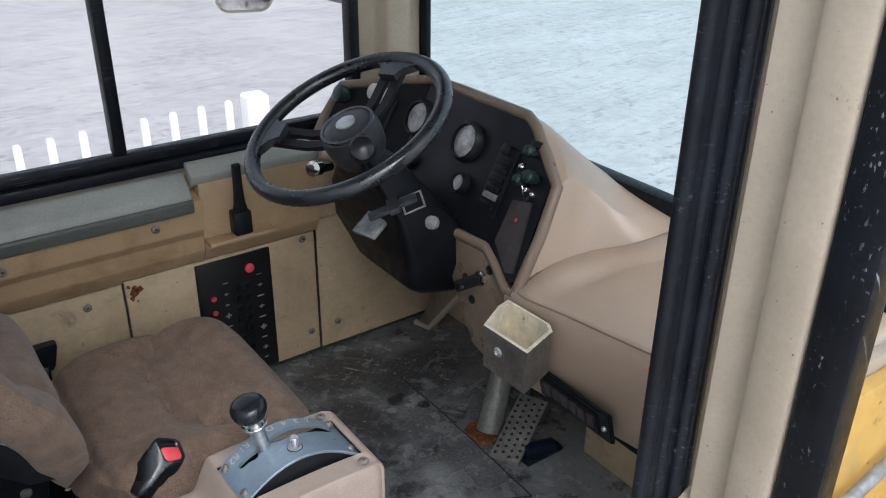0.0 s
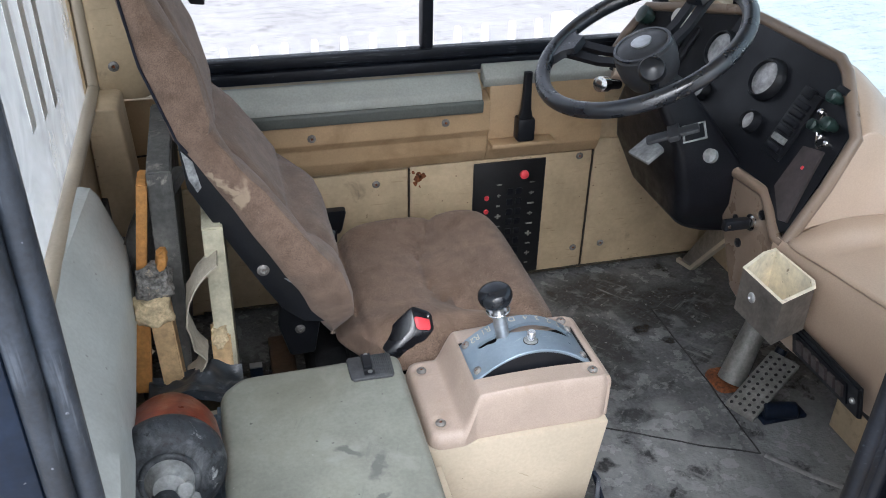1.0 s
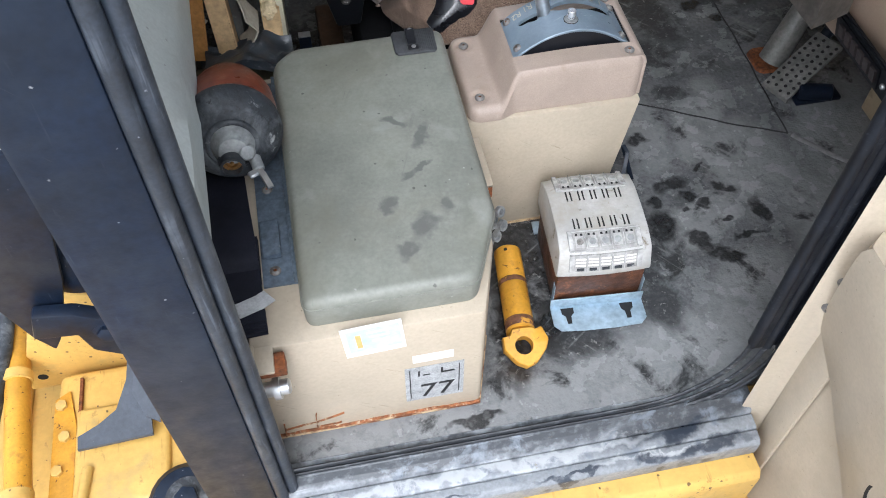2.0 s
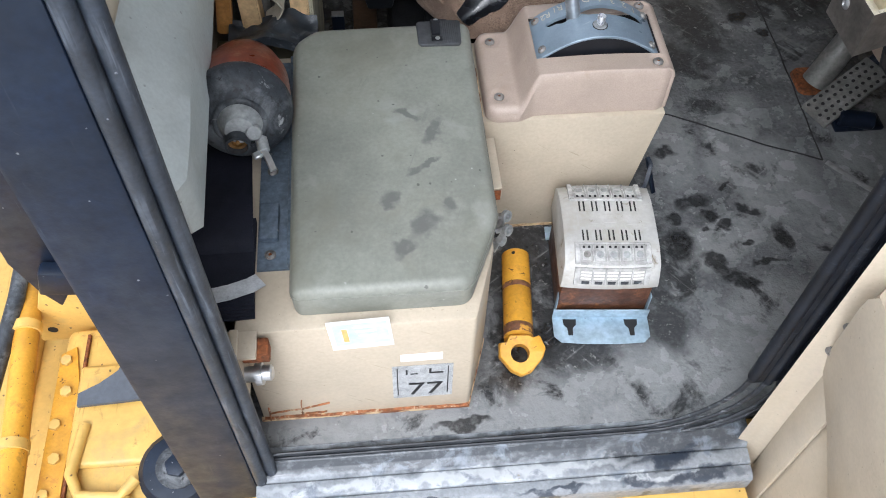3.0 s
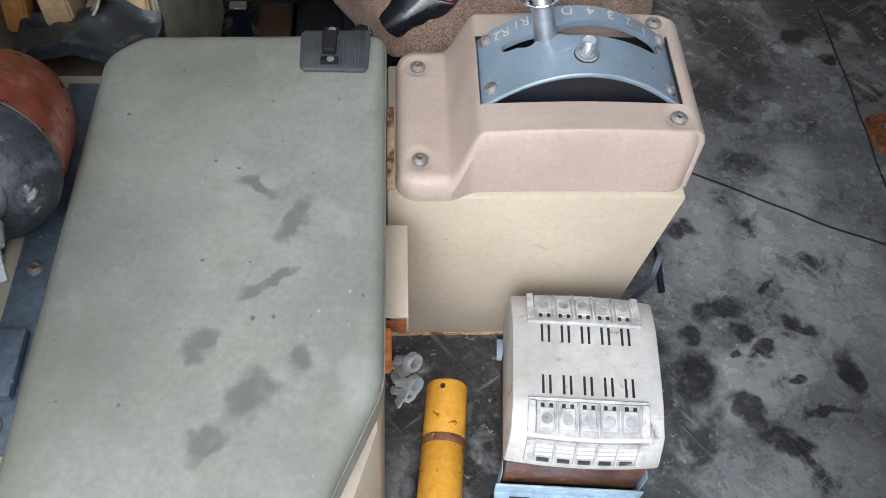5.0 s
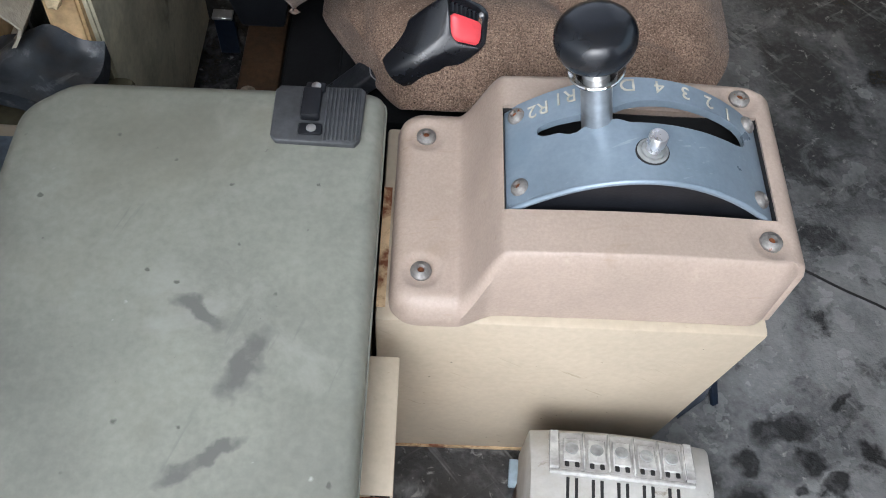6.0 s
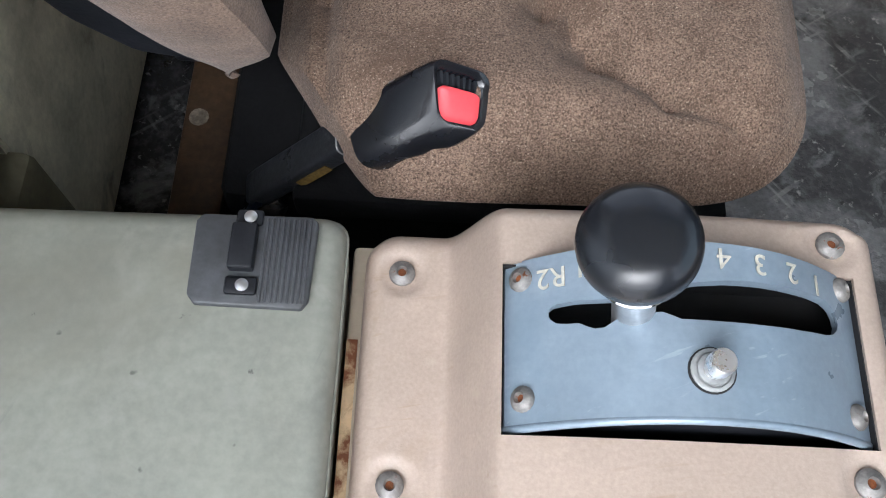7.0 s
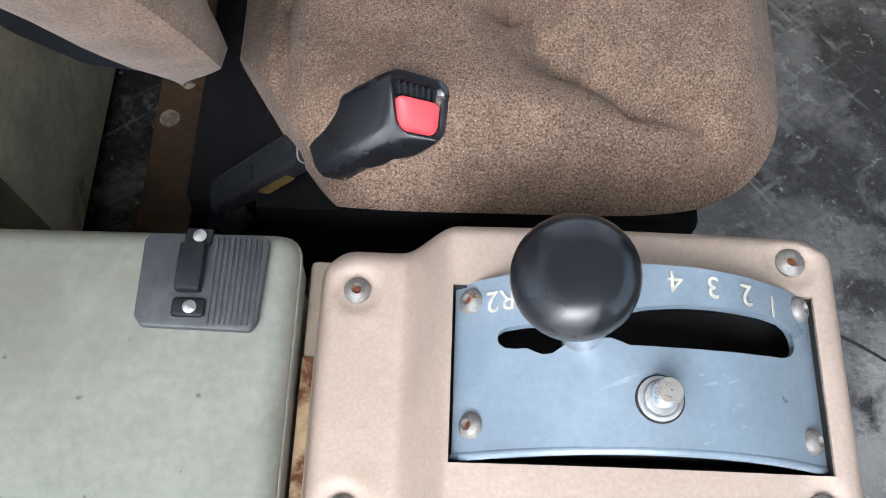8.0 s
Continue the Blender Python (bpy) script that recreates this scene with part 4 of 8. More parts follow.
box(bm, (0.415, -1.49, 0.645), (0.419, -0.797, 1.62))
pane = part("pane", bm, SIDE_GLASS, door)
pane.visible_shadow = False

# ---- trainer seat: box, cushion, backrest ----
sbox = thing("seat_box", (-0.24, -0.27, 0.0), "beige steel seat box with rusty bottom edge", "cabinet")
bm = B()
prism(bm, [(-0.435, -0.555), (-0.082, -0.555), (-0.042, -0.43), (-0.042, 0.02), (-0.435, 0.02)], "z", 0.001, 0.298, 0.006)
part("body", bm, BEIGE, sbox)
RUST_EDGE = mat("rust_bleeding_paint", (0.55, 0.40, 0.24), 0.6, blotch=(20, 0.2), spots=((RUST, 26, 0.45, 0.55),), bump=(150, 0.3))
bm = B()
prism(bm, [(-0.437, -0.557), (-0.081, -0.557), (-0.040, -0.43), (-0.042, -0.43), (-0.083, -0.553), (-0.437, -0.553)], "z", 0.0, 0.012)
part("rusty_edge", bm, RUST_EDGE, sbox, "rusted bottom edge")
def rust_run(pts, w):
    bm = B()
    line = wander(pts, 10, 0.006)
    sweep(bm, [(x, -0.5556, z) for x, z in line], flat(0.0012, w), up=(0, 1, 0))
    for v in bm.verts:
        v.co.z += 0.3 * w * noise.noise(v.co * 120)
        v.co.x += 0.3 * w * noise.noise(v.co * 140 + Vector((5, 0, 0)))
    part("rust_run", bm, RUST_STREAK, sbox, "rust bleeding through the paint")
RUST_STREAK = mat("rust_streak", (0.26, 0.10, 0.04), 0.8, grain=(150, 0.4), blotch=(60, 0.5), spots=(((0.5, 0.40, 0.28), 90, 0.56, 0.64),), bump=(150, 0.4))
rust_run(((-0.420, 0.030), (-0.365, 0.038), (-0.318, 0.056)), 0.005)
rust_run(((-0.422, 0.012), (-0.421, 0.05)), 0.011)
rust_run(((-0.362, 0.02), (-0.364, 0.07)), 0.008)
rust_run(((-0.36, 0.021), (-0.325, 0.024)), 0.005)
rust_run(((-0.432, 0.014), (-0.30, 0.015), (-0.2, 0.014), (-0.085, 0.013)), 0.009)
bm = B()
prism(bm, [(-0.405, -0.45), (-0.352, -0.45), (-0.352, 0.0), (-0.405, 0.0)], "z", 0.298, 0.303, 0.001)
prism(bm, [(-0.358, -0.45), (-0.352, -0.45), (-0.352, 0.0), (-0.358, 0.0)], "z", 0.303, 0.318, 0.001)
HINGE = mat("blue_grey_hinge_strip", (0.14, 0.18, 0.23), 0.45, 0.4, blotch=(30, 0.3), spots=((RUST, 50, 0.66, 0.7), ((0.4, 0.42, 0.42), 40, 0.66, 0.72)))
part("hinge_strip", bm, HINGE, sbox, "blue-grey steel hinge strip")
for y in (-0.256, -0.423, -0.09):
    screw(sbox, (-0.385, y, 0.3035), r=0.009)

def label_quad(name, c, w, h, turn, material, parent, d=0.0012, label=""):
    bm = B()
    r = radians(turn)
    pts = [(c[0] + math.cos(r) * u - math.sin(r) * v, c[1] + math.sin(r) * u + math.cos(r) * v) for u, v in ((-w / 2, -h / 2), (w / 2, -h / 2), (w / 2, h / 2), (-w / 2, h / 2))]
    prism(bm, pts, "y", -0.5555 - d, -0.5552 - d + 0.0004)
    return part(name, bm, material, parent, label)
stk = thing("sticker", (-0.252, -0.556, 0.25), "pale blue and white sticker with an orange mark", "sticker")
label_quad("paper", (-0.254, 0.277), 0.092, 0.082, 4, PAPER, stk, 0.0006)
label_quad("blue_field", (-0.253, 0.280), 0.080, 0.060, 4, SKYBLUE, stk, 0.0014)
label_quad("orange_mark", (-0.276, 0.277), 0.008, 0.036, 4, ORANGE, stk, 0.0022)
for k in range(3):
    label_quad("text_bar", (-0.247 + 0.002 * k, 0.299 - 0.012 * k), 0.034 - 0.004 * k, 0.004, 4, PAPER, stk, 0.0022)
lab = thing("label_plate", (-0.162, -0.556, 0.05), "silver rating label with bold black 77", "label")
label_quad("foil", (-0.162, 0.110), 0.098, 0.112, 0, SILVER_LABEL, lab, 0.0006)
for x_ in (-0.203, -0.121):
    label_quad("border_line", (x_, 0.112), 0.0016, 0.094, 0, INK, lab, 0.0014)
label_quad("print_bar", (-0.188, 0.145), 0.003, 0.016, 0, INK, lab, 0.0014)
label_quad("print_bar", (-0.176, 0.1385), 0.012, 0.0025, 0, INK, lab, 0.0014)
label_quad("print_bar", (-0.150, 0.146), 0.0035, 0.016, 0, INK, lab, 0.0014)
label_quad("print_bar", (-0.140, 0.1395), 0.022, 0.004, 0, INK, lab, 0.0014)
flat_letters("77", (-0.158, -0.5572, 0.084), 0.060, (1, 0, 0), (0, 0, 1), INK, lab)
pl = thing("paper_strip", (-0.164, -0.556, 0.18), "blank strip of white tape", "sticker")
label_quad("tape", (-0.164, 0.193), 0.066, 0.022, 1, PAPER, pl, 0.0006)

cushion = thing("seat_cushion", (-0.19, -0.26, 0.299), "grey-green vinyl trainer seat cushion with dark stains", "cushion")
def cushion_ring(inset, z):
    pts = [(-0.347, -0.531), (-0.092, -0.531), (-0.039, -0.41), (-0.039, 0.028), (-0.31, 0.024), (-0.347, -0.01)]
    n, out = len(pts), []
    # offset inwards, corners rounded
    off = []
    for i in range(n):
        p, q, s = Vector(pts[i - 1]), Vector(pts[i]), Vector(pts[(i + 1) % n])
        a, b = (q - p).normalized(), (s - q).normalized()
        na, nb = Vector((-a.y, a.x)), Vector((-b.y, b.x))
        k = (na + nb) / (1 + na.dot(nb))
        off.append(q + k * inset)
    r = 0.017
    for i in range(n):
        p, q, s = off[i - 1], off[i], off[(i + 1) % n]
        a, b = (p - q).normalized(), (s - q).normalized()
        for t in range(7):
            f = t / 6
            out.append((q + a * r * (1 - f) ** 2 + b * r * f ** 2).to_3d() + Vector((0, 0, z)))
    return out
bm = B()
zs = [(0.0, 0.299), (-0.001, 0.305), (-0.002, 0.344)] + [(0.015 * (1 - math.cos(radians(a))) - 0.002, 0.344 + 0.015 * math.sin(radians(a))) for a in (20, 40, 60, 80, 90)] + [(0.05, 0.361), (0.09, 0.3625)]
rings_ = [cushion_ring(i, z) for i, z in zs[:-2]]
mid_ = sum(rings_[-1], Vector()) / len(rings_[-1])
rings_ += [[mid_ + (p - mid_) * k + Vector((0, 0, h)) for p in rings_[-1]] for k, h in ((0.93, 0.0012), (0.8, 0.0022), (0.5, 0.003), (0.2, 0.0033), (0.01, 0.0034))]
loft(bm, rings_)
for v in bm.verts:
    v.co.z += 0.0012 * noise.noise(v.co * 9)
part("pad", bm, VINYL, cushion)
bm = B()
sweep(bm, [p + Vector((0, 0, -0.0004)) for p in cushion_ring(-0.0022, 0.3435)], circle(0.0011, 6), closed=True)
part("welt", bm, VINYL, cushion, "welded seam round the cushion edge")
latch = thing("rubber_latch", (-0.093, -0.01, 0.36), "black ribbed rubber catch riveted on the cushion", "latch")
bm = B()
prism(bm, [(-0.131, -0.034), (-0.126, -0.040), (-0.060, -0.041), (-0.056, -0.035), (-0.054, 0.018), (-0.058, 0.022), (-0.128, 0.021), (-0.132, 0.016)], "z", 0.3605, 0.3665, 0.0015)
part("pad", bm, GREY_RUBBER, latch)
for k in range(9):
    bm = B()
    x = -0.087 + 0.0034 * k
    box(bm, (x, -0.038, 0.3662), (x + 0.0019, 0.019, 0.3682), 0.0006, 1)
    part("rib", bm, GREY_RUBBER, latch)
bm = B()
box(bm, (-0.108, -0.034, 0.3665), (-0.088, -0.022, 0.3695), 0.002)
box(bm, (-0.106, 0.013, 0.3665), (-0.089, 0.024, 0.3695), 0.002)
box(bm, (-0.107, -0.019, 0.367), (-0.091, 0.012, 0.3765), 0.002)
part("clip", bm, BLACK, latch, "black plastic clip")
for y in (-0.028, 0.0185):
    bm = B()
    lathe(bm, (-0.097, y, 0.3693), (0, 0, 1), [(0, 0.0042), (0.001, 0.0042), (0.002, 0.002)], 14)
    part("rivet", bm, ALU, latch, "bright rivet")

back = thing("padded_panel", (-0.52, -0.12, 0.40), "grey vinyl padded back of the trainer seat", "back cushion")
bm = B()
rings = []
NP = 40
for k in range(NP + 1):
    f = k / NP
    y = 0.238 - 0.75 * f
    tx, bx = -0.508 - 0.030 * min(f * 2, 1), -0.478 + 0.028 * f
    zb, zt = 0.43 + 0.012 * f, 0.658
    e = min(1.0, math.sin(math.pi / 2 * min(1, min(f, 1 - f) / 0.04)) * 0.75 + 0.25)
    mid = Vector((-0.53, y, (zb + zt) / 2))
    ring = []
    corners = [(-0.557, zb + 0.012), (bx - 0.02, zb - 0.004), (bx, zb + 0.01), (bx - 0.006 + 0.006 * math.sin(9 * f), (zb + zt) / 2), (tx + 0.004, zt - 0.02), (tx - 0.006, zt - 0.004), (tx - 0.02, zt), (-0.557, zt - 0.003)]
    for a, b in zip(corners, corners[1:] + corners[:1]):
        for q in range(3):
            t = q / 3
            p = Vector((a[0] + (b[0] - a[0]) * t, y, a[1] + (b[1] - a[1]) * t))
            ring.append(mid + (p - mid) * e)
    rings.append(ring)
loft(bm, rings)
part("pad", bm, VINYL_PLAIN, back)
bm = B()
box(bm, (-0.557, -0.55, 0.002), (-0.505, 0.23, 0.40), 0.008)
part("base", bm, BEIGE, back, "beige base of the padded back")

# ---- gear selector pedestal ----
ped = thing("selector_pedestal", (0.13, -0.07, 0.0), "beige sheet-steel pedestal under the gear selector", "pedestal")
bm = B()
prism(bm, [(-0.036, 0.001), (0.252, 0.001), (0.291, 0.305), (-0.036, 0.305)], "y", -0.172, 0.03, 0.004)
part("body", bm, BEIGE, ped)
bm = B()
box(bm, (-0.035, -0.1735, 0.0), (0.25, -0.172, 0.006))
part("rusty_edge", bm, RUST_EDGE, ped, "dirty bottom edge")
bm = B()
box(bm, (-0.0355, -0.16, 0.3052), (-0.028, -0.04, 0.3065))
part("rust_streak", bm, RUST_EDGE, ped, "rust streak on the ledge")
chan = thing("bracket", (-0.02, -0.25, 0.27), "small beige angle bracket on the seat box", "bracket")
bm = B()
prism(bm, [(-0.041, 0.296), (-0.014, 0.296), (-0.014, 0.27), (-0.016, 0.27), (-0.016, 0.294), (-0.041, 0.294)], "y", -0.312, -0.20, 0.0006)
part("angle", bm, BEIGE, chan)
bm = B()
box(bm, (-0.041, -0.3135, 0.268), (-0.016, -0.3125, 0.292))
part("end_plate", bm, RUSTY, chan, "rusty cut end")

cover = thing("selector_cover", (0.13, -0.07, 0.306), "brown moulded vinyl cover of the gear selector", "console")
HX0, HX1, HY0, HY1 = 0.061, 0.2742, -0.119, -0.015
def cover_z(x):
    k = min(max((x - 0.028) / 0.036, 0), 1)
    k = k * k * (3 - 2 * k)
    return 0.333 + 0.061 * k + (0.004 * math.sin(math.pi * min(max((x - 0.06) / 0.22, 0), 1)))
bm = B()
nx, ny, r = 110, 74, 0.017
ax0, ax1, ay0, ay1 = -0.0255, 0.2935, -0.178, 0.034
def cover_point(i, j):
    u, v = i / nx, j / ny
    x, y = ax0 + (ax1 - ax0) * u, ay0 + (ay1 - ay0) * v
    dx, dy = min(x - ax0, ax1 - x), min(y - ay0, ay1 - y)
    R = 0.024
    if dx < R and dy < R:
        cx, cy = R - dx, R - dy
        k = max(cx, cy) / max(math.hypot(cx, cy), 1e-9)
        x += math.copysign(cx * (1 - k), ax0 + ax1 - 2 * x)
        y += math.copysign(cy * (1 - k), ay0 + ay1 - 2 * y)
        dx = dy = R - max(cx, cy)
    # sides draw in towards the top
    d = min(max(r - min(dx, dy), 0), r)
    z = cover_z(x) - (r - math.sqrt(max(r * r - d * d, 0)))
    slope = 0.02
    y2 = y + (0.018 * max(0.0, 0.12 - v) / 0.12 - 0.008 * max(0.0, v - 0.88) / 0.12) * (z - 0.306) / 0.09
    for bx, by in ((0.0, 0.0), (0.0, -0.139), (0.265, -0.136), (0.263, 0.007)):
        h = math.hypot(x - bx, y - by)
        z -= 0.0035 * (1 - min(max((h - 0.011) / 0.007, 0), 1))
    return Vector((x, y2, z))
grid = {}
keep = lambda i, j: not (HX0 < ax0 + (ax1 - ax0) * (i + 0.5) / nx < HX1 and HY0 < ay0 + (ay1 - ay0) * (j + 0.5) / ny < HY1)
for i in range(nx + 1):
    for j in range(ny + 1):
        grid[i, j] = bm.verts.new(cover_point(i, j))
for i in range(nx):
    for j in range(ny):
        if keep(i, j):
            bm.faces.new((grid[i, j], grid[i + 1, j], grid[i + 1, j + 1], grid[i, j + 1]))
edge = [e for e in bm.edges if len(e.link_faces) == 1]
ext = bmesh.ops.extrude_edge_only(bm, edges=edge)
for v in [g for g in ext["geom"] if isinstance(g, bmesh.types.BMVert)]:
    inner = HX0 - 0.015 < v.co.x < HX1 + 0.012 and HY0 - 0.03 < v.co.y < HY1 + 0.03
    if inner:
        v.co.z -= 0.03
    else:
        v.co.z = 0.306
for v in [v for v in bm.verts if not v.link_faces]:
    bm.verts.remove(v)
part("shell", bm, COVER, cover)
for x, y in ((0.0, 0.0), (0.0, -0.139), (0.265, -0.136), (0.263, 0.007)):
    k = 1 if y > -0.07 else 0
    screw(cover, (x, y, cover_z(x) - 0.002), r=0.0088)

POLISHED = mat("polished_steel", (0.80, 0.80, 0.82), 0.3, 0.9, grain=(80, 0.04), blotch=(60, 0.05), bump=None)
plate = thing("gear_selector", (0.165, -0.065, 0.36), "blue-grey curved gear gate with chrome lever and black knob", "gear lever")
def arch(x):
    """Height of the curved gate."""
    k = (x - 0.168) / 0.105
    return 0.386 + 0.049 * (1 - k * k)
PY0, PY1 = -0.113, -0.014
# back and front edge of the shift slot along the gate
SLOT_BACK = [(0.0866, -0.0505), (0.0876, -0.0475), (0.0905, -0.0455), (0.1022, -0.045), (0.1198, -0.0465), (0.1247, -0.0455), (0.1462, -0.0435), (0.1521, -0.0405), (0.1658, -0.038), (0.1814, -0.0362), (0.2010, -0.035), (0.2342, -0.034), (0.2469, -0.0345), (0.2528, -0.037), (0.2559, -0.042), (0.2564, -0.046)]
SLOT_FRONT = [(0.0866, -0.0515), (0.0876, -0.0540), (0.0905, -0.0568), (0.0954, -0.058), (0.1022, -0.0585), (0.1062, -0.061), (0.1101, -0.0628), (0.1149, -0.0626), (0.1189, -0.060), (0.1228, -0.0575), (0.1443, -0.0555), (0.1492, -0.0575), (0.1541, -0.0598), (0.1765, -0.0604), (0.1990, -0.060), (0.2254, -0.0585), (0.2450, -0.0565), (0.2508, -0.0545), (0.2547, -0.051), (0.2564, -0.047)]
bm = B()
nx2, cells = 260, (18, 4, 10)
cols = []
for i in range(nx2 + 1):
    x = 0.0635 + 0.209 * i / nx2
    f_, b_ = lerp_table(SLOT_FRONT, x), lerp_table(SLOT_BACK, x)
    ys = [PY0 + (f_ - PY0) * q / cells[0] for q in range(cells[0])] + [f_ + (b_ - f_) * q / cells[1] for q in range(cells[1])] + [b_ + (PY1 - b_) * q / cells[2] for q in range(cells[2] + 1)]
    cols.append([bm.verts.new((x, y, arch(x))) for y in ys])
for i in range(nx2):
    xm_ = (cols[i][0].co.x + cols[i + 1][0].co.x) / 2
    for j in range(len(cols[0]) - 1):
        if not (0.0866 < xm_ < 0.2564 and cells[0] <= j < cells[0] + cells[1]):
            bm.faces.new((cols[i][j], cols[i + 1][j], cols[i + 1][j + 1], cols[i][j + 1]))
for v in [v for v in bm.verts if not v.link_faces]:
    bm.verts.remove(v)
bmesh.ops.recalc_face_normals(bm, faces=bm.faces)
edges = [e for e in bm.edges if e.is_boundary]
ext = bmesh.ops.extrude_edge_only(bm, edges=edges)
for v in [g for g in ext["geom"] if isinstance(g, bmesh.types.BMVert)]:
    v.co.z -= 0.0075
gate = part("gate_plate", bm, PLATE, plate)
bm = B()
sweep(bm, [(0.0640 + 0.208 * k / 40, PY0 - 0.0008, arch(0.0640 + 0.208 * k / 40) - 0.0022) for k in range(41)], circle(0.0026, 10), up=(0, 0, 1))
part("gate_lip", bm, PLATE, gate, "rolled front edge")
# Well floor and walls are blackened to paint the shade under the gate.
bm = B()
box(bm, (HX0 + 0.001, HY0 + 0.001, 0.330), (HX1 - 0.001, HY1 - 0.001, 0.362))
part("well_floor", bm, DARK, plate, "well under the gate with its shade painted black")
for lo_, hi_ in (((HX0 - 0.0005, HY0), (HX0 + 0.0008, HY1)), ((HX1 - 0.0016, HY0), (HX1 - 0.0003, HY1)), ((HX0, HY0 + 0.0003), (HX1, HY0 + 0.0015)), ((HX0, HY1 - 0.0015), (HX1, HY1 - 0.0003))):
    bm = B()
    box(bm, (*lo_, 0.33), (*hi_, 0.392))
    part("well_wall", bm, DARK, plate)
bm = B()
outline = [(0.066 + 0.204 * k / 24, arch(0.066 + 0.204 * k / 24) - 0.0085) for k in range(25)]
prism(bm, [(0.066, 0.362), *outline, (0.270, 0.362)], "y", -0.1105, -0.106)
part("front_skirt", bm, BLACK, plate, "black curved skirt")
for x, y in ((0.072, -0.026), (0.073, -0.098), (0.264, -0.023), (0.262, -0.100)):
    nrm = Vector((2 * 0.049 * (x - 0.168) / 0.105 ** 2, 0, 1))
    screw(plate, (x, y, arch(x) + 0.001), nrm, 0.0076)
# Flat near-black ring in place of the contact shade round the collar.
bm = B()
lathe(bm, (0.168, -0.088, arch(0.168) - 0.002), (0, 0, 1), [(0, 0.0128), (0.0026, 0.0128), (0.0028, 0.0118)], 28)
part("button_shadow_ring", bm, DARK, plate, "dark ring painting the shade round the collar")
bm = B()
lathe(bm, (0.168, -0.088, arch(0.168) - 0.002), (0, 0, 1), [(0, 0.0118), (0.0036, 0.0118), (0.0042, 0.0108), (0.0042, 0.0098), (0.0034, 0.0095), (0.0034, 0.0088), (0.0052, 0.0086), (0.0055, 0.0078), (0.0055, 0.006)], 28)
part("button_collar", bm, GREY_METAL, plate, "stepped steel collar")
bm = B()
lathe(bm, (0.168, -0.088, arch(0.168)), (0.0, 0.0, 1), [(0, 0.0056), (0.0095, 0.0056), (0.0100, 0.0071), (0.0185, 0.0071), (0.0196, 0.0063), (0.0198, 0.001)], 24)
part("release_button", bm, POLISHED, plate, "polished steel release button")
K = Vector((0.1125, -0.0515, 0.511))
base_ = Vector((0.133, -0.051, 0.415))
axis_ = (K - base_).normalized()
bm = B()
lathe(bm, base_ - axis_ * 0.02, axis_, [(0, 0.0122), (0.062, 0.0118), (0.078, 0.0118), (0.080, 0.0100), (0.094, 0.0100)], 28)
part("lever_tube", bm, ALU, plate, "brushed steel lever")
bm = B()
lathe(bm, base_ + axis_ * 0.0585, axis_, [(0, 0.0120), (0.0015, 0.0150), (0.005, 0.0185), (0.008, 0.0210), (0.0092, 0.0212), (0.0100, 0.0204), (0.0085, 0.0180), (0.0060, 0.0150), (0.0060, 0.0105)], 40)
part("knob_collar", bm, CHROME, plate, "flared chrome collar")
def knob_r(h):
    """Mushroom outline: a bowl below, a flattened crown above."""
    k, e = (h / 0.0172, 2.7) if h > 0 else (-h / 0.0225, 2.15)
    return 0.0292 * max(0.0, 1 - min(k, 1.0) ** e) ** (1 / e)
bm = B()
hs_ = [-0.0225 * math.cos(radians(a)) for a in range(24, 90, 6)] + [0.0172 * math.sin(radians(a)) for a in range(0, 91, 5)]
lathe(bm, K, axis_, [(h, max(knob_r(h), 0.0004)) for h in hs_], 56)
part("knob", bm, KNOB, plate, "polished black mushroom knob")
for text, x, y in (("R2", 0.0882, -0.0285), ("R1", 0.108, -0.0250), ("N", 0.130, -0.0235), ("D", 0.155, -0.0225), ("4", 0.180, -0.0232), ("3", 0.202, -0.0238), ("2", 0.2235, -0.0245), ("1", 0.2415, -0.0270)):
    sl = -2 * 0.049 * (x - 0.168) / 0.105 ** 2
    flat_letters(text, (x, y, arch(x) + 0.0012), 0.0178, (-1, 0, -sl), (0.0, -1, 0), PALE, gate)

# ---- driver's seat ----
seat = thing("driver_seat", (0.1, 0.35, 0.0), "brown plush driver seat with worn side seam and black frame", "seat")
def seg_dist(p, a, b):
    ab, ap = (b[0] - a[0], b[1] - a[1]), (p[0] - a[0], p[1] - a[1])
    t = min(max((ab[0] * ap[0] + ab[1] * ap[1]) / (ab[0] ** 2 + ab[1] ** 2), 0), 1)
    return math.hypot(ap[0] - ab[0] * t, ap[1] - ab[1] * t)
SEAM_LINE = ((0.175, 0.60), (0.12, 0.50), (0.09, 0.42), (0.088, 0.30), (0.102, 0.245), (0.14, 0.19), (0.195, 0.155), (0.25, 0.14))
SEAMS = (*zip(SEAM_LINE, SEAM_LINE[1:]), ((-0.065, 0.09), (-0.075, 0.26)), ((-0.075, 0.26), (-0.07, 0.6)))
def cushion_top(x, y):
    # outline: rounded front, slightly tapering
    cx, cy, hx, hy = 0.095, 0.345, 0.222, 0.262
    u, v = (x - cx) / hx, (y - cy) / hy
    z = 0.328 + 0.012 * math.exp(-((abs(v) - 0.75) / 0.2) ** 2) + 0.01 * u
    for a, b in SEAMS:
        d = seg_dist((x, y), a, b)
        z -= 0.0095 * math.exp(-(d / 0.0085) ** 2) + 0.0095 * math.exp(-(d / 0.036) ** 2)
    return z
def near_corner(x, y):
    """The cushion is cut away beside the belt stalk."""
    lim = -0.024 - max(0.0, y - 0.09) * 0.70
    return x if x > lim else lim + (x - lim) * 0.12
bm = B()
N1, N2 = 130, 320
rows_ = []
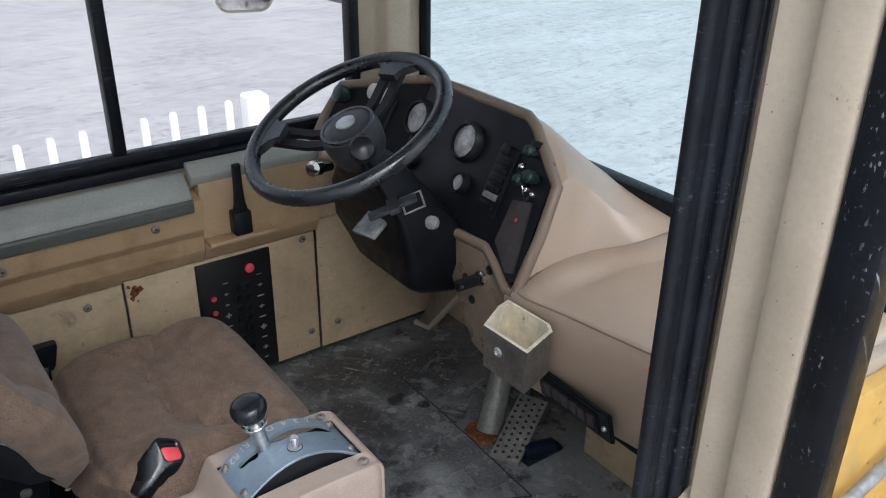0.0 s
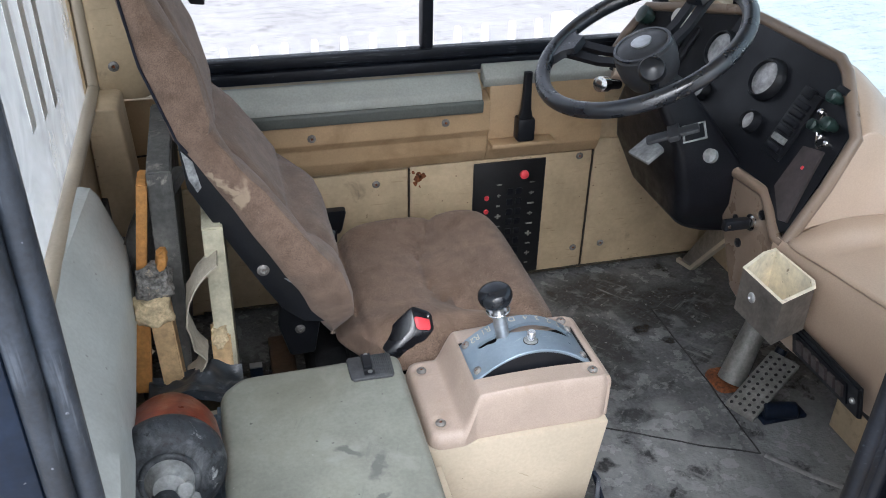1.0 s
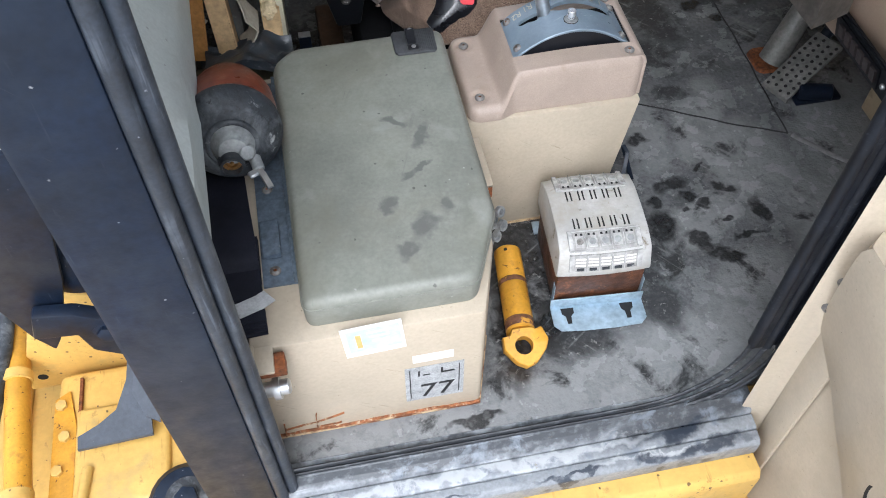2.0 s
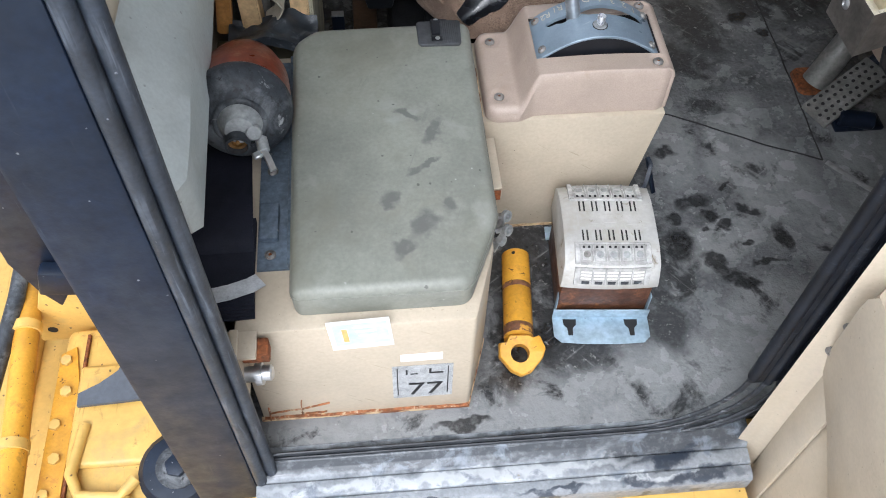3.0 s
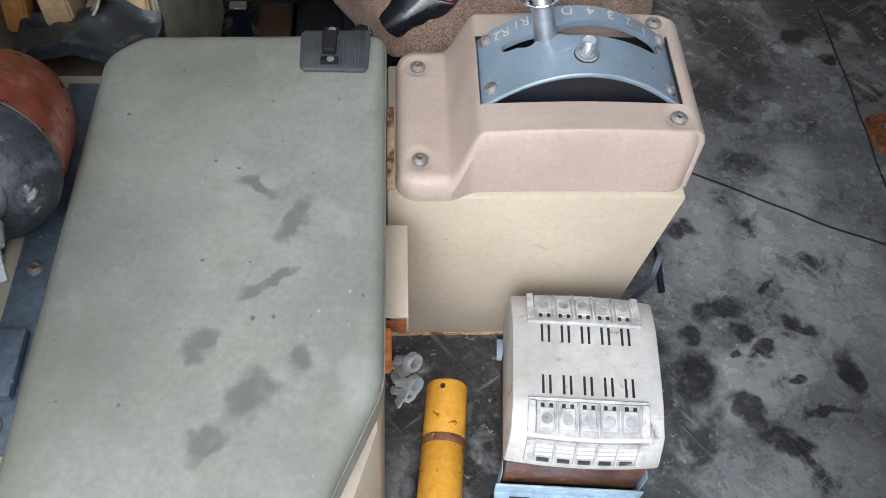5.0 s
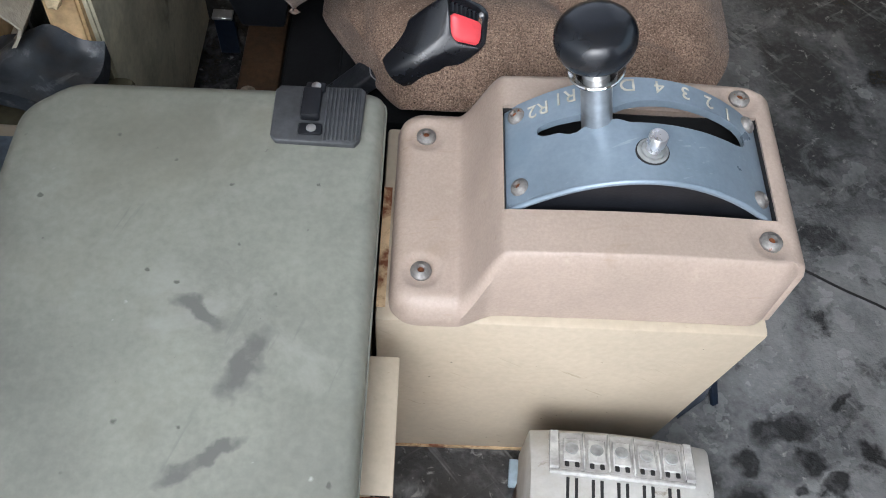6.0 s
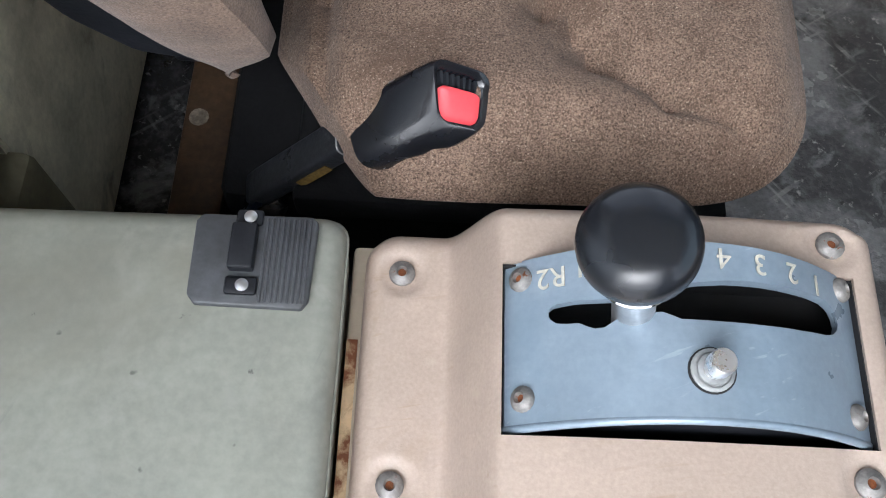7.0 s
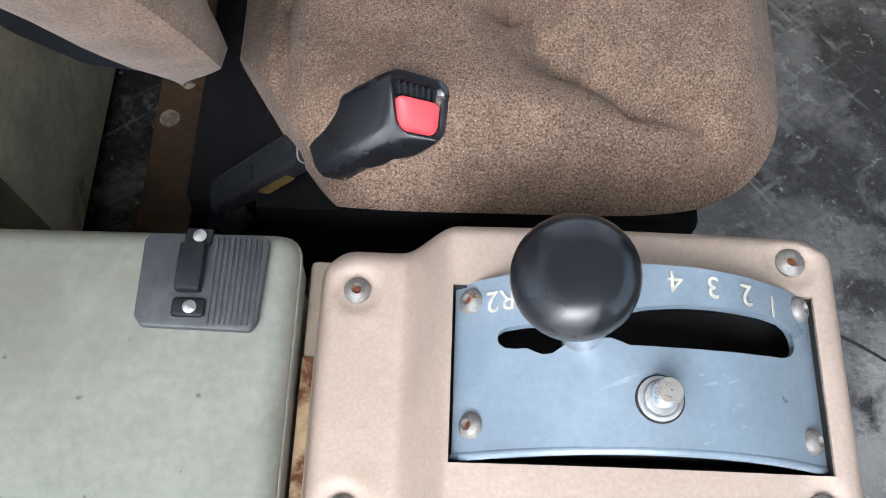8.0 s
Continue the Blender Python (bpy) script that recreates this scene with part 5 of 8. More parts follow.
for i in range(N1 + 1):
    a = i / N1
    ring = []
    for j in range(N2):
        th = 2 * math.pi * j / N2
        e = 0.42
        c, s = math.cos(th), math.sin(th)
        ux, uy = math.copysign(abs(c) ** e, c), math.copysign(abs(s) ** e, s)
        if a <= 0.72:
            k = a / 0.72
            x, y = 0.102 + 0.212 * ux * k, 0.345 + 0.245 * uy * k
            x = near_corner(x, y)
            drop = 0.05 * max(0, (k - 0.72) / 0.28) ** 2.6
            z = cushion_top(x, y) - drop
        else:
            k = (a - 0.72) / 0.28
            grow = math.sin(min(k * 1.4, 1.57)) * 0.017 - max(0, k - 0.45) ** 2 * 0.11
            x, y = 0.102 + (0.212 + grow) * ux, 0.345 + (0.245 + grow) * uy
            x = near_corner(x, y)
            z = cushion_top(x, y) - 0.05 - 0.028 * k
        ring.append((x, y, z))
    rows_.append(ring)
rows_[0] = [(0.102 + 1e-4 * math.cos(2 * math.pi * j / N2), 0.345 + 1e-4 * math.sin(2 * math.pi * j / N2), cushion_top(0.102, 0.345)) for j in range(N2)]
loft(bm, rows_)
part("seat_pad", bm, FABRIC, seat)
# backrest, lofted upwards
FRONT = [(0.32, -0.130), (0.343, -0.145), (0.375, -0.128), (0.43, -0.110), (0.467, -0.110), (0.502, -0.124), (0.525, -0.148), (0.543, -0.182), (0.552, -0.194), (0.562, -0.199), (0.580, -0.198), (0.631, -0.230), (0.67, -0.254), (0.693, -0.270), (0.722, -0.306), (0.76, -0.306), (0.80, -0.312), (0.853, -0.325), (0.911, -0.347), (0.96, -0.366), (1.05, -0.392)]
SIDE = [(0.32, -0.130), (0.335, -0.118), (0.376, -0.090), (0.42, -0.096), (0.49, -0.113), (0.54, -0.153), (0.594, -0.188), (0.63, -0.211), (0.662, -0.230), (0.707, -0.270), (0.729, -0.284), (0.767, -0.312), (0.788, -0.306), (0.83, -0.312), (0.88, -0.322), (0.935, -0.358), (0.96, -0.370), (1.05, -0.395)]
BACK = [(0.32, -0.142), (0.34, -0.152), (0.37, -0.163), (0.40, -0.177), (0.456, -0.197), (0.561, -0.252), (0.65, -0.300), (0.732, -0.348), (0.76, -0.368), (0.88, -0.405), (1.05, -0.43)]
WID = [(0.32, 0.188), (0.36, 0.204), (0.42, 0.226), (0.5, 0.246), (0.62, 0.245), (0.70, 0.24), (0.78, 0.225), (0.9, 0.222), (0.98, 0.21), (1.03, 0.17), (1.05, 0.1)]
bm = B()
rings = []
NB = 96
for k in range(NB + 1):
    z = 0.322 + 0.713 * k / NB
    xf, xb, w = lerp_table(FRONT, z), lerp_table(BACK, z), lerp_table(WID, z)
    e = 1.0
    if k < 5:
        e = 0.5 + 0.5 * math.sin(math.pi / 2 * k / 5)
    if k > NB - 6:
        e = math.sqrt(max(0.02, 1 - ((k - NB + 6) / 6) ** 2))
    xm, t = (xf + xb) / 2, (xf - xb) * (0.3 + 0.7 * e)
    ring = []
    xs = xm + (lerp_table(SIDE, z) - xm) * (0.3 + 0.7 * e)
    xf, xb = xm + t / 2, xm - t / 2
    back_n, side_n, front_n = 10, 6, 26
    for q in range(back_n):
        ring.append((xb, 0.345 + (w - 0.008) * (1 - 2 * q / (back_n - 1)), z))
    for q in range(side_n):
        ring.append((xb + 0.010 + (xs - xb - 0.022) * q / (side_n - 1), 0.345 - w - 0.004 * math.sin(math.pi * q / (side_n - 1)), z))
    for q in range(front_n + 1):
        v = -1 + 2 * q / front_n
        k_ = min(1, max(0, (1 - abs(v)) / 0.42))
        k_ = k_ * k_ * (3 - 2 * k_)
        seam_ = 0.010 * math.exp(-((abs(v) - 0.62) / 0.05) ** 2)
        ring.append((xs + (xf - xs) * k_ - seam_ - (0.006 if abs(v) > 0.97 else 0) - 0.09 * max(0.0, (v - 0.4) / 0.6) ** 2, 0.345 + w * (v * 0.985), z))
    for q in range(side_n):
        ring.append((max(xs - 0.102, xb + 0.012) - (max(xs - 0.102, xb + 0.012) - xb - 0.010) * q / (side_n - 1), 0.345 + w + 0.004 * math.sin(math.pi * q / (side_n - 1)), z))
    rings.append(ring)
loft(bm, rings)
for v in bm.verts:
    v.co += noise.noise_vector(v.co * 16) * 0.0025
backrest = part("backrest", bm, FABRIC_BACK, seat)
bm = B()
sweep(bm, [(lerp_table(BACK, z) + 0.003, 0.345 - lerp_table(WID, z) + 0.002, z) for z in [0.74 + 0.02 * k for k in range(13)]], circle(0.0022, 8), up=(0, 1, 0))
part("piping", bm, WEBBING, backrest, "dark piping along the back edge")
bm = B()
prism(bm, [(-0.366, 0.748), (-0.361, 0.665), (-0.331, 0.603), (-0.290, 0.523), (-0.255, 0.455), (-0.226, 0.405), (-0.190, 0.372), (-0.156, 0.366), (-0.138, 0.362), (-0.140, 0.37), (-0.152, 0.42), (-0.21, 0.53), (-0.28, 0.66), (-0.34, 0.748)], "y", 0.136, 0.158, 0.006)
side_frame = part("side_frame", bm, BLACK, seat, "black steel recliner frame")
SCUFF = mat("bare_scuffed_steel", (0.30, 0.31, 0.32), 0.45, 0.3, grain=(200, 0.2), blotch=(60, 0.6), bump=(200, 0.1))
bm = B()
prism(bm, [(-0.362, 0.735), (-0.356, 0.684), (-0.345, 0.660), (-0.338, 0.668), (-0.346, 0.715)], "y", 0.1345, 0.1365)
part("frame_cap", bm, SCUFF, side_frame, "chipped pale end of the frame")
bm = B()
prism(bm, [(-0.220, 0.474), (-0.204, 0.460), (-0.190, 0.449), (-0.190, 0.455), (-0.203, 0.468)], "y", 0.1345, 0.1365)
part("frame_cap", bm, SCUFF, side_frame, "chipped pale end of the frame")
screw(side_frame, (-0.254, 0.135, 0.496), (0, -1, 0), 0.011, material=BOLT)
bm = B()
prism(bm, [(-0.215, 0.22), (-0.165, 0.22), (-0.15, 0.30), (-0.17, 0.345), (-0.225, 0.36), (-0.235, 0.30)], "y", 0.236, 0.256, 0.005)
recliner = part("recliner_plate", bm, BLACK, seat, "black recliner plate under the backrest")
screw(recliner, (-0.192, 0.2345, 0.285), (0, -1, 0), 0.010, material=BOLT)
# Suspension box, widened and made near-black to paint the shade under the seat.
bm = B()
box(bm, (-0.172, 0.12, 0.001), (0.24, 0.57, 0.19), 0.02, 2)
box(bm, (-0.10, 0.105, 0.185), (0.27, 0.585, 0.222), 0.008)
part("suspension_base", bm, mat("suspension_shade_black", (0.006, 0.0062, 0.007), 0.8, grain=(200, 0.2), blotch=(12, 0.3), bump=(200, 0.2), spec=0.15), seat, "suspension box under the seat, widened and blackened for the shade")
buckle = thing("seat_belt_buckle", (-0.05, 0.13, 0.25), "black seat belt buckle with red release button", "buckle")
# the head tapers from a small quad at the strap to a slanted open end
NECK = [Vector(p) for p in ((-0.055, 0.152, 0.288), (-0.026, 0.162, 0.258), (-0.010, 0.116, 0.256), (-0.040, 0.104, 0.292))]
MOUTH = [Vector(p) for p in ((0.014, 0.150, 0.367), (0.056, 0.156, 0.340), (0.053, 0.118, 0.324), (0.020, 0.121, 0.328))]
nc_ = sum(NECK, Vector()) / 4
NECK = [nc_ + (p - nc_) * 1.25 for p in NECK]
def quad_point(q, u, v):
    return q[0].lerp(q[1], u).lerp(q[3].lerp(q[2], u), v)
def head_ring(k, grow=1.0, sink=0.0, r=0.22):
    q = [a.lerp(b, k) for a, b in zip(NECK, MOUTH)]
    d = (sum(MOUTH, Vector()) - sum(NECK, Vector())).normalized()
    return [quad_point(q, 0.5 + u * grow, 0.5 + v * grow) - d * sink for u, v in round_rect(1, 1, r, 5)]
def mouth_patch(u0, u1, v0, v1, sink, r=0.2, bulge=0.0):
    d = (sum(MOUTH, Vector()) - sum(NECK, Vector())).normalized()
    return [quad_point(MOUTH, (u0 + u1) / 2 + u * (u1 - u0), (v0 + v1) / 2 + v * (v1 - v0)) - d * sink for u, v in round_rect(1, 1, r, 5)]
bm = B()
loft(bm, [head_ring(0.0, 0.72), head_ring(0.03, 0.92), head_ring(0.12, 1.0), head_ring(0.5, 1.06), head_ring(0.8, 1.08), head_ring(0.95, 1.08), head_ring(1.0, 1.04), head_ring(1.0, 0.94, 0.0005), head_ring(1.0, 0.86, 0.002), head_ring(1.0, 0.82, 0.012)])
housing = part("housing", bm, BUCKLE, buckle)
bm = B()
loft(bm, [mouth_patch(0.12, 0.90, 0.34, 0.90, 0.011), mouth_patch(0.12, 0.90, 0.34, 0.90, 0.003), mouth_patch(0.15, 0.87, 0.38, 0.86, 0.0005), mouth_patch(0.24, 0.78, 0.48, 0.76, -0.0008)])
part("release_button", bm, RED, buckle, "red press button")
bm = B()
loft(bm, [mouth_patch(0.04, 0.96, 0.06, 0.96, 0.0135), mouth_patch(0.04, 0.96, 0.06, 0.96, 0.0121)])
part("mouth_floor", bm, DARK, housing, "dark inside of the buckle mouth")
bm = B()
loft(bm, [mouth_patch(0.12, 0.90, 0.12, 0.33, 0.0118, 0.1), mouth_patch(0.12, 0.90, 0.12, 0.33, 0.0100, 0.1)])
part("tongue_slot", bm, DARK, housing, "dark slot for the belt tongue")
for k in range(7):
    u = 0.17 + 0.105 * k
    bm = B()
    loft(bm, [mouth_patch(u, u + 0.045, 0.12, 0.31, q, 0.1) for q in (0.0105, 0.0035)])
    part("rib", bm, BLACK, housing)
# flat sleeve of the stalk, hinged to the head by a rivet
S0, S1 = Vector((-0.140, 0.128, 0.186)), Vector((-0.054, 0.144, 0.262))
sd_ = (S1 - S0).normalized()
sw_ = Vector((0.40, -0.86, 0.30))
sw_ = (sw_ - sd_ * sw_.dot(sd_)).normalized()
su_ = sd_.cross(sw_)
if su_.z < 0:
    su_ = -su_
def sleeve_ring(f, w, h, lift=0.0):
    return [S0.lerp(S1, f) + sw_ * u + su_ * (v + lift) for u, v in round_rect(w, h, min(w, h) * 0.22, 3)]
bm = B()
loft(bm, [sleeve_ring(-0.02, 0.022, 0.010), sleeve_ring(0.02, 0.029, 0.016), sleeve_ring(0.12, 0.032, 0.018), sleeve_ring(0.94, 0.034, 0.019), sleeve_ring(1.0, 0.033, 0.018), sleeve_ring(1.0, 0.028, 0.012), sleeve_ring(0.92, 0.027, 0.011)])
stalk = part("stalk", bm, mat("scuffed_black_sleeve", (0.022, 0.024, 0.029), 0.36, grain=(200, 0.2), blotch=(18, 0.4), bump=(200, 0.2), spec=0.3, spots=(((0.07, 0.072, 0.078), 40, 0.6, 0.72),), scratches=(((0.10, 0.105, 0.11), 220, (0, 40, 0), 0.6, 0.68),)), buckle, "scuffed black stalk sleeve")
bm = B()
sweep(bm, [sleeve_ring(0.985, 0.0345, 0.0195)[k] for k in range(16)], circle(0.0007, 6), closed=True, up=sd_)
part("sleeve_edge", bm, GREY_METAL, stalk, "bright worn edge of the sleeve")
bm = B()
loft(bm, [sleeve_ring(0.88, 0.022, 0.006), sleeve_ring(1.02, 0.024, 0.007)] + [[p.lerp(c, 0.35) for p, c in zip([S1 + sd_ * 0.02 + sw_ * u + su_ * v for u, v in round_rect(0.024, 0.008, 0.002, 3)], [sum(NECK, Vector()) / 4] * 16)]])
part("strap_plate", bm, BLACK, buckle, "black strap plate into the head")
screw(buckle, S1 + sw_ * -0.008 + su_ * 0.0045 + sd_ * 0.004, su_, 0.0062, material=ALU)
bm = B()
loft(bm, [[S0.lerp(S1, f) + sw_ * (0.0172 + o) + su_ * v for f, v in ((0.50, -0.007), (0.80, -0.007), (0.80, 0.002), (0.50, 0.002))] for o in (0.0, 0.0008)])
part("woven_label", bm, mat("faded_yellow_tag", (0.17, 0.11, 0.03), 0.7, grain=(400, 0.3), blotch=(60, 0.4)), stalk, "faded yellow woven tag")
PV = Vector((-0.130, 0.120, 0.172))
bm = B()
lathe(bm, PV + Vector((0, 0.018, -0.018)), (0.05, -0.6, 0.8), [(0, 0.015), (0.022, 0.015), (0.024, 0.019), (0.028, 0.019), (0.030, 0.016), (0.033, 0.012), (0.033, 0.002)], 22)
part("pivot_bolt", bm, BUCKLE, buckle, "black pivot bolt")
bm = B()
sweep(bm, [S0 + sd_ * 0.012, S0 + Vector((-0.008, 0.0, -0.02)), S0 + Vector((-0.010, 0.004, -0.06)), S0 + Vector((-0.010, 0.004, -0.12))], flat(0.034, 0.006), up=(1, 0, 0))
part("anchor_plate", bm, STEEL_BLACK, buckle, "black anchor plate")

belt_end = thing("belt_tongue", (-0.06, 0.69, 0.20), "black belt end with grey webbing between seat and wall", "belt")
bm = B()
loft(bm, [[(-0.066 + u + 0.008 * k, 0.697 + v, 0.228 + 0.042 * k) for u, v in round_rect(w, 0.022, 0.006, 4)] for k, w in ((0, 0.044), (0.2, 0.052), (1.3, 0.056), (1.5, 0.050))])
part("head", bm, BLACK, belt_end)
for x in (-0.074, -0.060):
    bm = B()
    box(bm, (x, 0.6825, 0.205), (x + 0.007, 0.686, 0.240), 0.001, 1)
    part("prong", bm, BLACK, belt_end)
bm = B()
sweep(bm, [(-0.064, 0.697, 0.240), (-0.068, 0.696, 0.22), (-0.078, 0.695, 0.18), (-0.09, 0.694, 0.13), (-0.092, 0.694, 0.02)], flat(0.012, 0.046), up=(0, 1, 0))
part("webbing", bm, mat("grey_blue_webbing", (0.12, 0.135, 0.15), 0.7, grain=(500, 0.25), blotch=(30, 0.35), bump=(600, 0.4)), belt_end, "grey-blue webbing")
tab = thing("metal_tab", (-0.286, 0.406, 0.0), "bright metal tab standing on the floor behind the seat", "tab")
bm = B()
box(bm, (-0.300, 0.404, 0.001), (-0.272, 0.412, 0.072), 0.001, 1)
part("upright", bm, STEEL_BLACK, tab)
bm = B()
box(bm, (-0.300, 0.396, 0.0725), (-0.272, 0.414, 0.077), 0.001, 1)
part("lip", bm, ALU, tab, "bright bent lip")

# ---- behind the seats: boards and torn lining ----
def leaning_board(name, lo, hi, thick, depth, material, label, category="board", tilt=0.0):
    """A board standing on edge from a low to a high point, with depth along y."""
    lo, hi = Vector(lo), Vector(hi)
    bm = B()
    d = (hi - lo)
    s = Vector((d.z, 0, -d.x)).normalized() * thick / 2
    ring = lambda y: [p + Vector((0, y, tilt * y)) for p in (lo - s, lo + s, hi + s, hi - s)]
    loft(bm, [ring(0), ring(depth)])
    bmesh.ops.bevel(bm, geom=list(bm.edges), offset=0.003, segments=2, affect="EDGES")
    return tagged(part(name, bm, material), label, category, "boards behind the seat")
OLIVE = mat("grubby_olive_lining", (0.48, 0.45, 0.335), 0.75, grain=(140, 0.1), blotch=(9, 0.35), bump=(90, 0.15), spots=(((0.1, 0.09, 0.06), 12, 0.58, 0.75),))
leaning_board("wooden_board", (-0.427, 0.084, 0.272), (-0.434, 0.098, 0.465), 0.036, 0.05, WOOD, "pale pine batten with torn end behind the seat")
leaning_board("cardboard_strip", (-0.482, 0.085, 0.300), (-0.465, 0.105, 0.445), 0.028, 0.03, OCHRE_WOOD, "frayed orange-brown corrugated strip behind the seat")
leaning_board("wooden_board", (-0.462, 0.130, 0.47), (-0.430, 0.140, 0.68), 0.017, 0.06, OCHRE_WOOD, "varnished orange wooden strip behind the seat")
leaning_board("scuffed_board", (-0.420, 0.140, 0.26), (-0.402, 0.150, 0.695), 0.040, 0.30, GREY_BOARD, "scuffed dark grey board behind the seat")
BROWN_WOOD = mat("stained_brown_wood", (0.065, 0.036, 0.018), 0.6, grain=(120, 0.25), blotch=(14, 0.4), bump=(150, 0.2), spots=(((0.35, 0.27, 0.17), 40, 0.72, 0.76),))
def clump(name, lo, hi, material, label, category, rough=0.012):
    """A crumbling lump with a ragged outline."""
    bm = B()
    bmesh.ops.create_icosphere(bm, subdivisions=4, radius=0.5)
    c, s = (Vector(lo) + Vector(hi)) / 2, Vector(hi) - Vector(lo)
    for v in bm.verts:
        p = Vector([math.copysign(min(abs(a) * 1.35, 0.5), a) for a in v.co])
        v.co = c + Vector((p.x * s.x, p.y * s.y, p.z * s.z))
        v.co += noise.noise_vector(v.co * 38) * rough + noise.noise_vector(v.co * 110) * rough * 0.4
    return tagged(part(name, bm, material), label, category)
FOAM = mat("yellowed_foam", (0.56, 0.45, 0.28), 0.85, grain=(200, 0.2), blotch=(30, 0.3), bump=(160, 0.5), spots=(((0.3, 0.2, 0.1), 40, 0.62, 0.7),))
CRUMB = mat("crumbling_grey_felt", (0.15, 0.145, 0.135), 0.9, grain=(160, 0.4), blotch=(40, 0.5), bump=(120, 0.8), spots=(((0.38, 0.32, 0.24), 60, 0.6, 0.68),))
clump("felt_lump", (-0.462, 0.095, 0.480), (-0.408, 0.15, 0.530), CRUMB, "crumbling grey felt on a board end", "scrap")
clump("foam_lump", (-0.470, 0.082, 0.440), (-0.414, 0.13, 0.490), FOAM, "yellowed foam wrapped over a batten", "scrap", 0.008)
clump("foam_lump", (-0.428, 0.118, 0.525), (-0.412, 0.15, 0.56), OCHRE_WOOD, "splintered orange wood sticking out", "scrap", 0.006)
clump("foam_lump", (-0.352, 0.098, 0.36), (-0.330, 0.14, 0.40), FOAM, "torn brown foam edge on the lined board", "scrap", 0.010)
bm = B()
rows_ = []
for k in range(13):
    z = 0.40 + 0.28 * k / 12
    x = -0.492 + 0.085 * max(0, (z - 0.5) / 0.18) ** 1.6
    rows_.append([(x + 0.05 * q / 5 - 0.006 * math.sin(q), 0.19 + 0.012 * math.sin(2.2 * q + 9 * z), z + 0.004 * math.sin(3 * q)) for q in range(6)])
vs = [[bm.verts.new(p) for p in r_] for r_ in rows_]
for a, b in zip(vs, vs[1:]):
    for q in range(5):
        bm.faces.new((a[q], a[q + 1], b[q + 1], b[q]))
ex = bmesh.ops.extrude_face_region(bm, geom=bm.faces[:])
for v in [g for g in ex["geom"] if isinstance(g, bmesh.types.BMVert)]:
    v.co.y += 0.004
tagged(part("torn_lining", bm, GREY_BOARD), "dark grey torn lining hanging behind the boards", "scrap")
# Added dark sheet over the beige rear wall, standing in for deep shade.
bm = B()
box(bm, (-0.5585, 0.02, 0.01), (-0.545, 0.70, 0.46), 0.004)
tagged(part("rear_shade_sheet", bm, DUSTY), "dark sheet added for the shade low on the rear wall", "mat")
leaning_board("wooden_board", (-0.342, 0.100, 0.27), (-0.340, 0.108, 0.385), 0.034, 0.05, WOOD, "pale batten wrapped in torn lining")
leaning_board("lined_board", (-0.338, 0.112, 0.02), (-0.330, 0.118, 0.60), 0.034, 0.34, OLIVE, "grubby olive lined board behind the driver seat")
rail_ = thing("seat_rail", (-0.22, 0.3, 0.0), "dark brown stained wooden rail beside the seat base", "rail")
bm = B()
box(bm, (-0.252, 0.125, 0.002), (-0.196, 0.52, 0.066), 0.006)
part("timber", bm, BROWN_WOOD, rail_)
bm = B()
lathe(bm, (-0.235, 0.275, 0.0655), (0, 0, 1), [(0, 0.011), (0.0012, 0.0105), (0.0016, 0.008), (0.0006, 0.006), (0.0006, 0.001)], 14)
part("wood_plug", bm, mat("pale_scuffed_plug", (0.22, 0.19, 0.15), 0.6, grain=(200, 0.3), blotch=(80, 0.5)), rail_, "pale scuffed plug")
for pts, w, mat_, label in (
        ([(-0.327, 0.10, 0.557), (-0.345, 0.10, 0.545), (-0.359, 0.10, 0.527), (-0.384, 0.10, 0.489), (-0.39, 0.10, 0.44), (-0.382, 0.10, 0.39), (-0.367, 0.10, 0.364), (-0.387, 0.10, 0.329), (-0.404, 0.10, 0.313)], 0.06, CARD, "curled flap of torn beige lining"),
        ([(-0.505, 0.12, 0.365), (-0.485, 0.11, 0.36), (-0.465, 0.12, 0.375)], 0.025, CARD, "torn scrap of tape on a batten")):
    bm = B()
    sweep(bm, pts, flat(0.003, w), up=(0, 1, 0)) if len(pts) > 5 else sweep(bm, pts, flat(w, 0.003), up=(0, -0.9, 0.3))
    bmesh.ops.subdivide_edges(bm, edges=bm.edges, cuts=2)
    for v in bm.verts:
        v.co += noise.noise_vector(v.co * 30) * 0.004
    tagged(part("torn_lining", bm, mat_), label, "scrap")
bm = B()
bmesh.ops.create_grid(bm, x_segments=24, y_segments=16, size=0.5, matrix=Matrix.Translation((-0.39, 0.06, 0.31)) @ Matrix.Diagonal((0.16, 0.085, 1, 1)))
for v in bm.verts:
    v.co.z += 0.03 * noise.noise(v.co * 14) + 0.012 * noise.noise(v.co * 40) + 0.02
ex = bmesh.ops.extrude_face_region(bm, geom=bm.faces[:])
for v in [g for g in ex["geom"] if isinstance(g, bmesh.types.BMVert)]:
    v.co.z -= 0.02
tagged(part("crumpled_bag", bm, mat("dark_plastic_sheet", (0.03, 0.036, 0.044), 0.4, blotch=(20, 0.4), spots=(((0.14, 0.15, 0.16), 30, 0.58, 0.7),))), "crumpled dark grey plastic sheet behind the cushion", "sheet")
bm = B()
box(bm, (-0.53, 0.04, 0.0), (-0.30, 0.12, 0.26), 0.01)
tagged(part("rear_box", bm, mat("dusty_dark_olive", (0.12, 0.11, 0.07), 0.7, blotch=(9, 0.4))), "dusty dark box under the boards", "box")

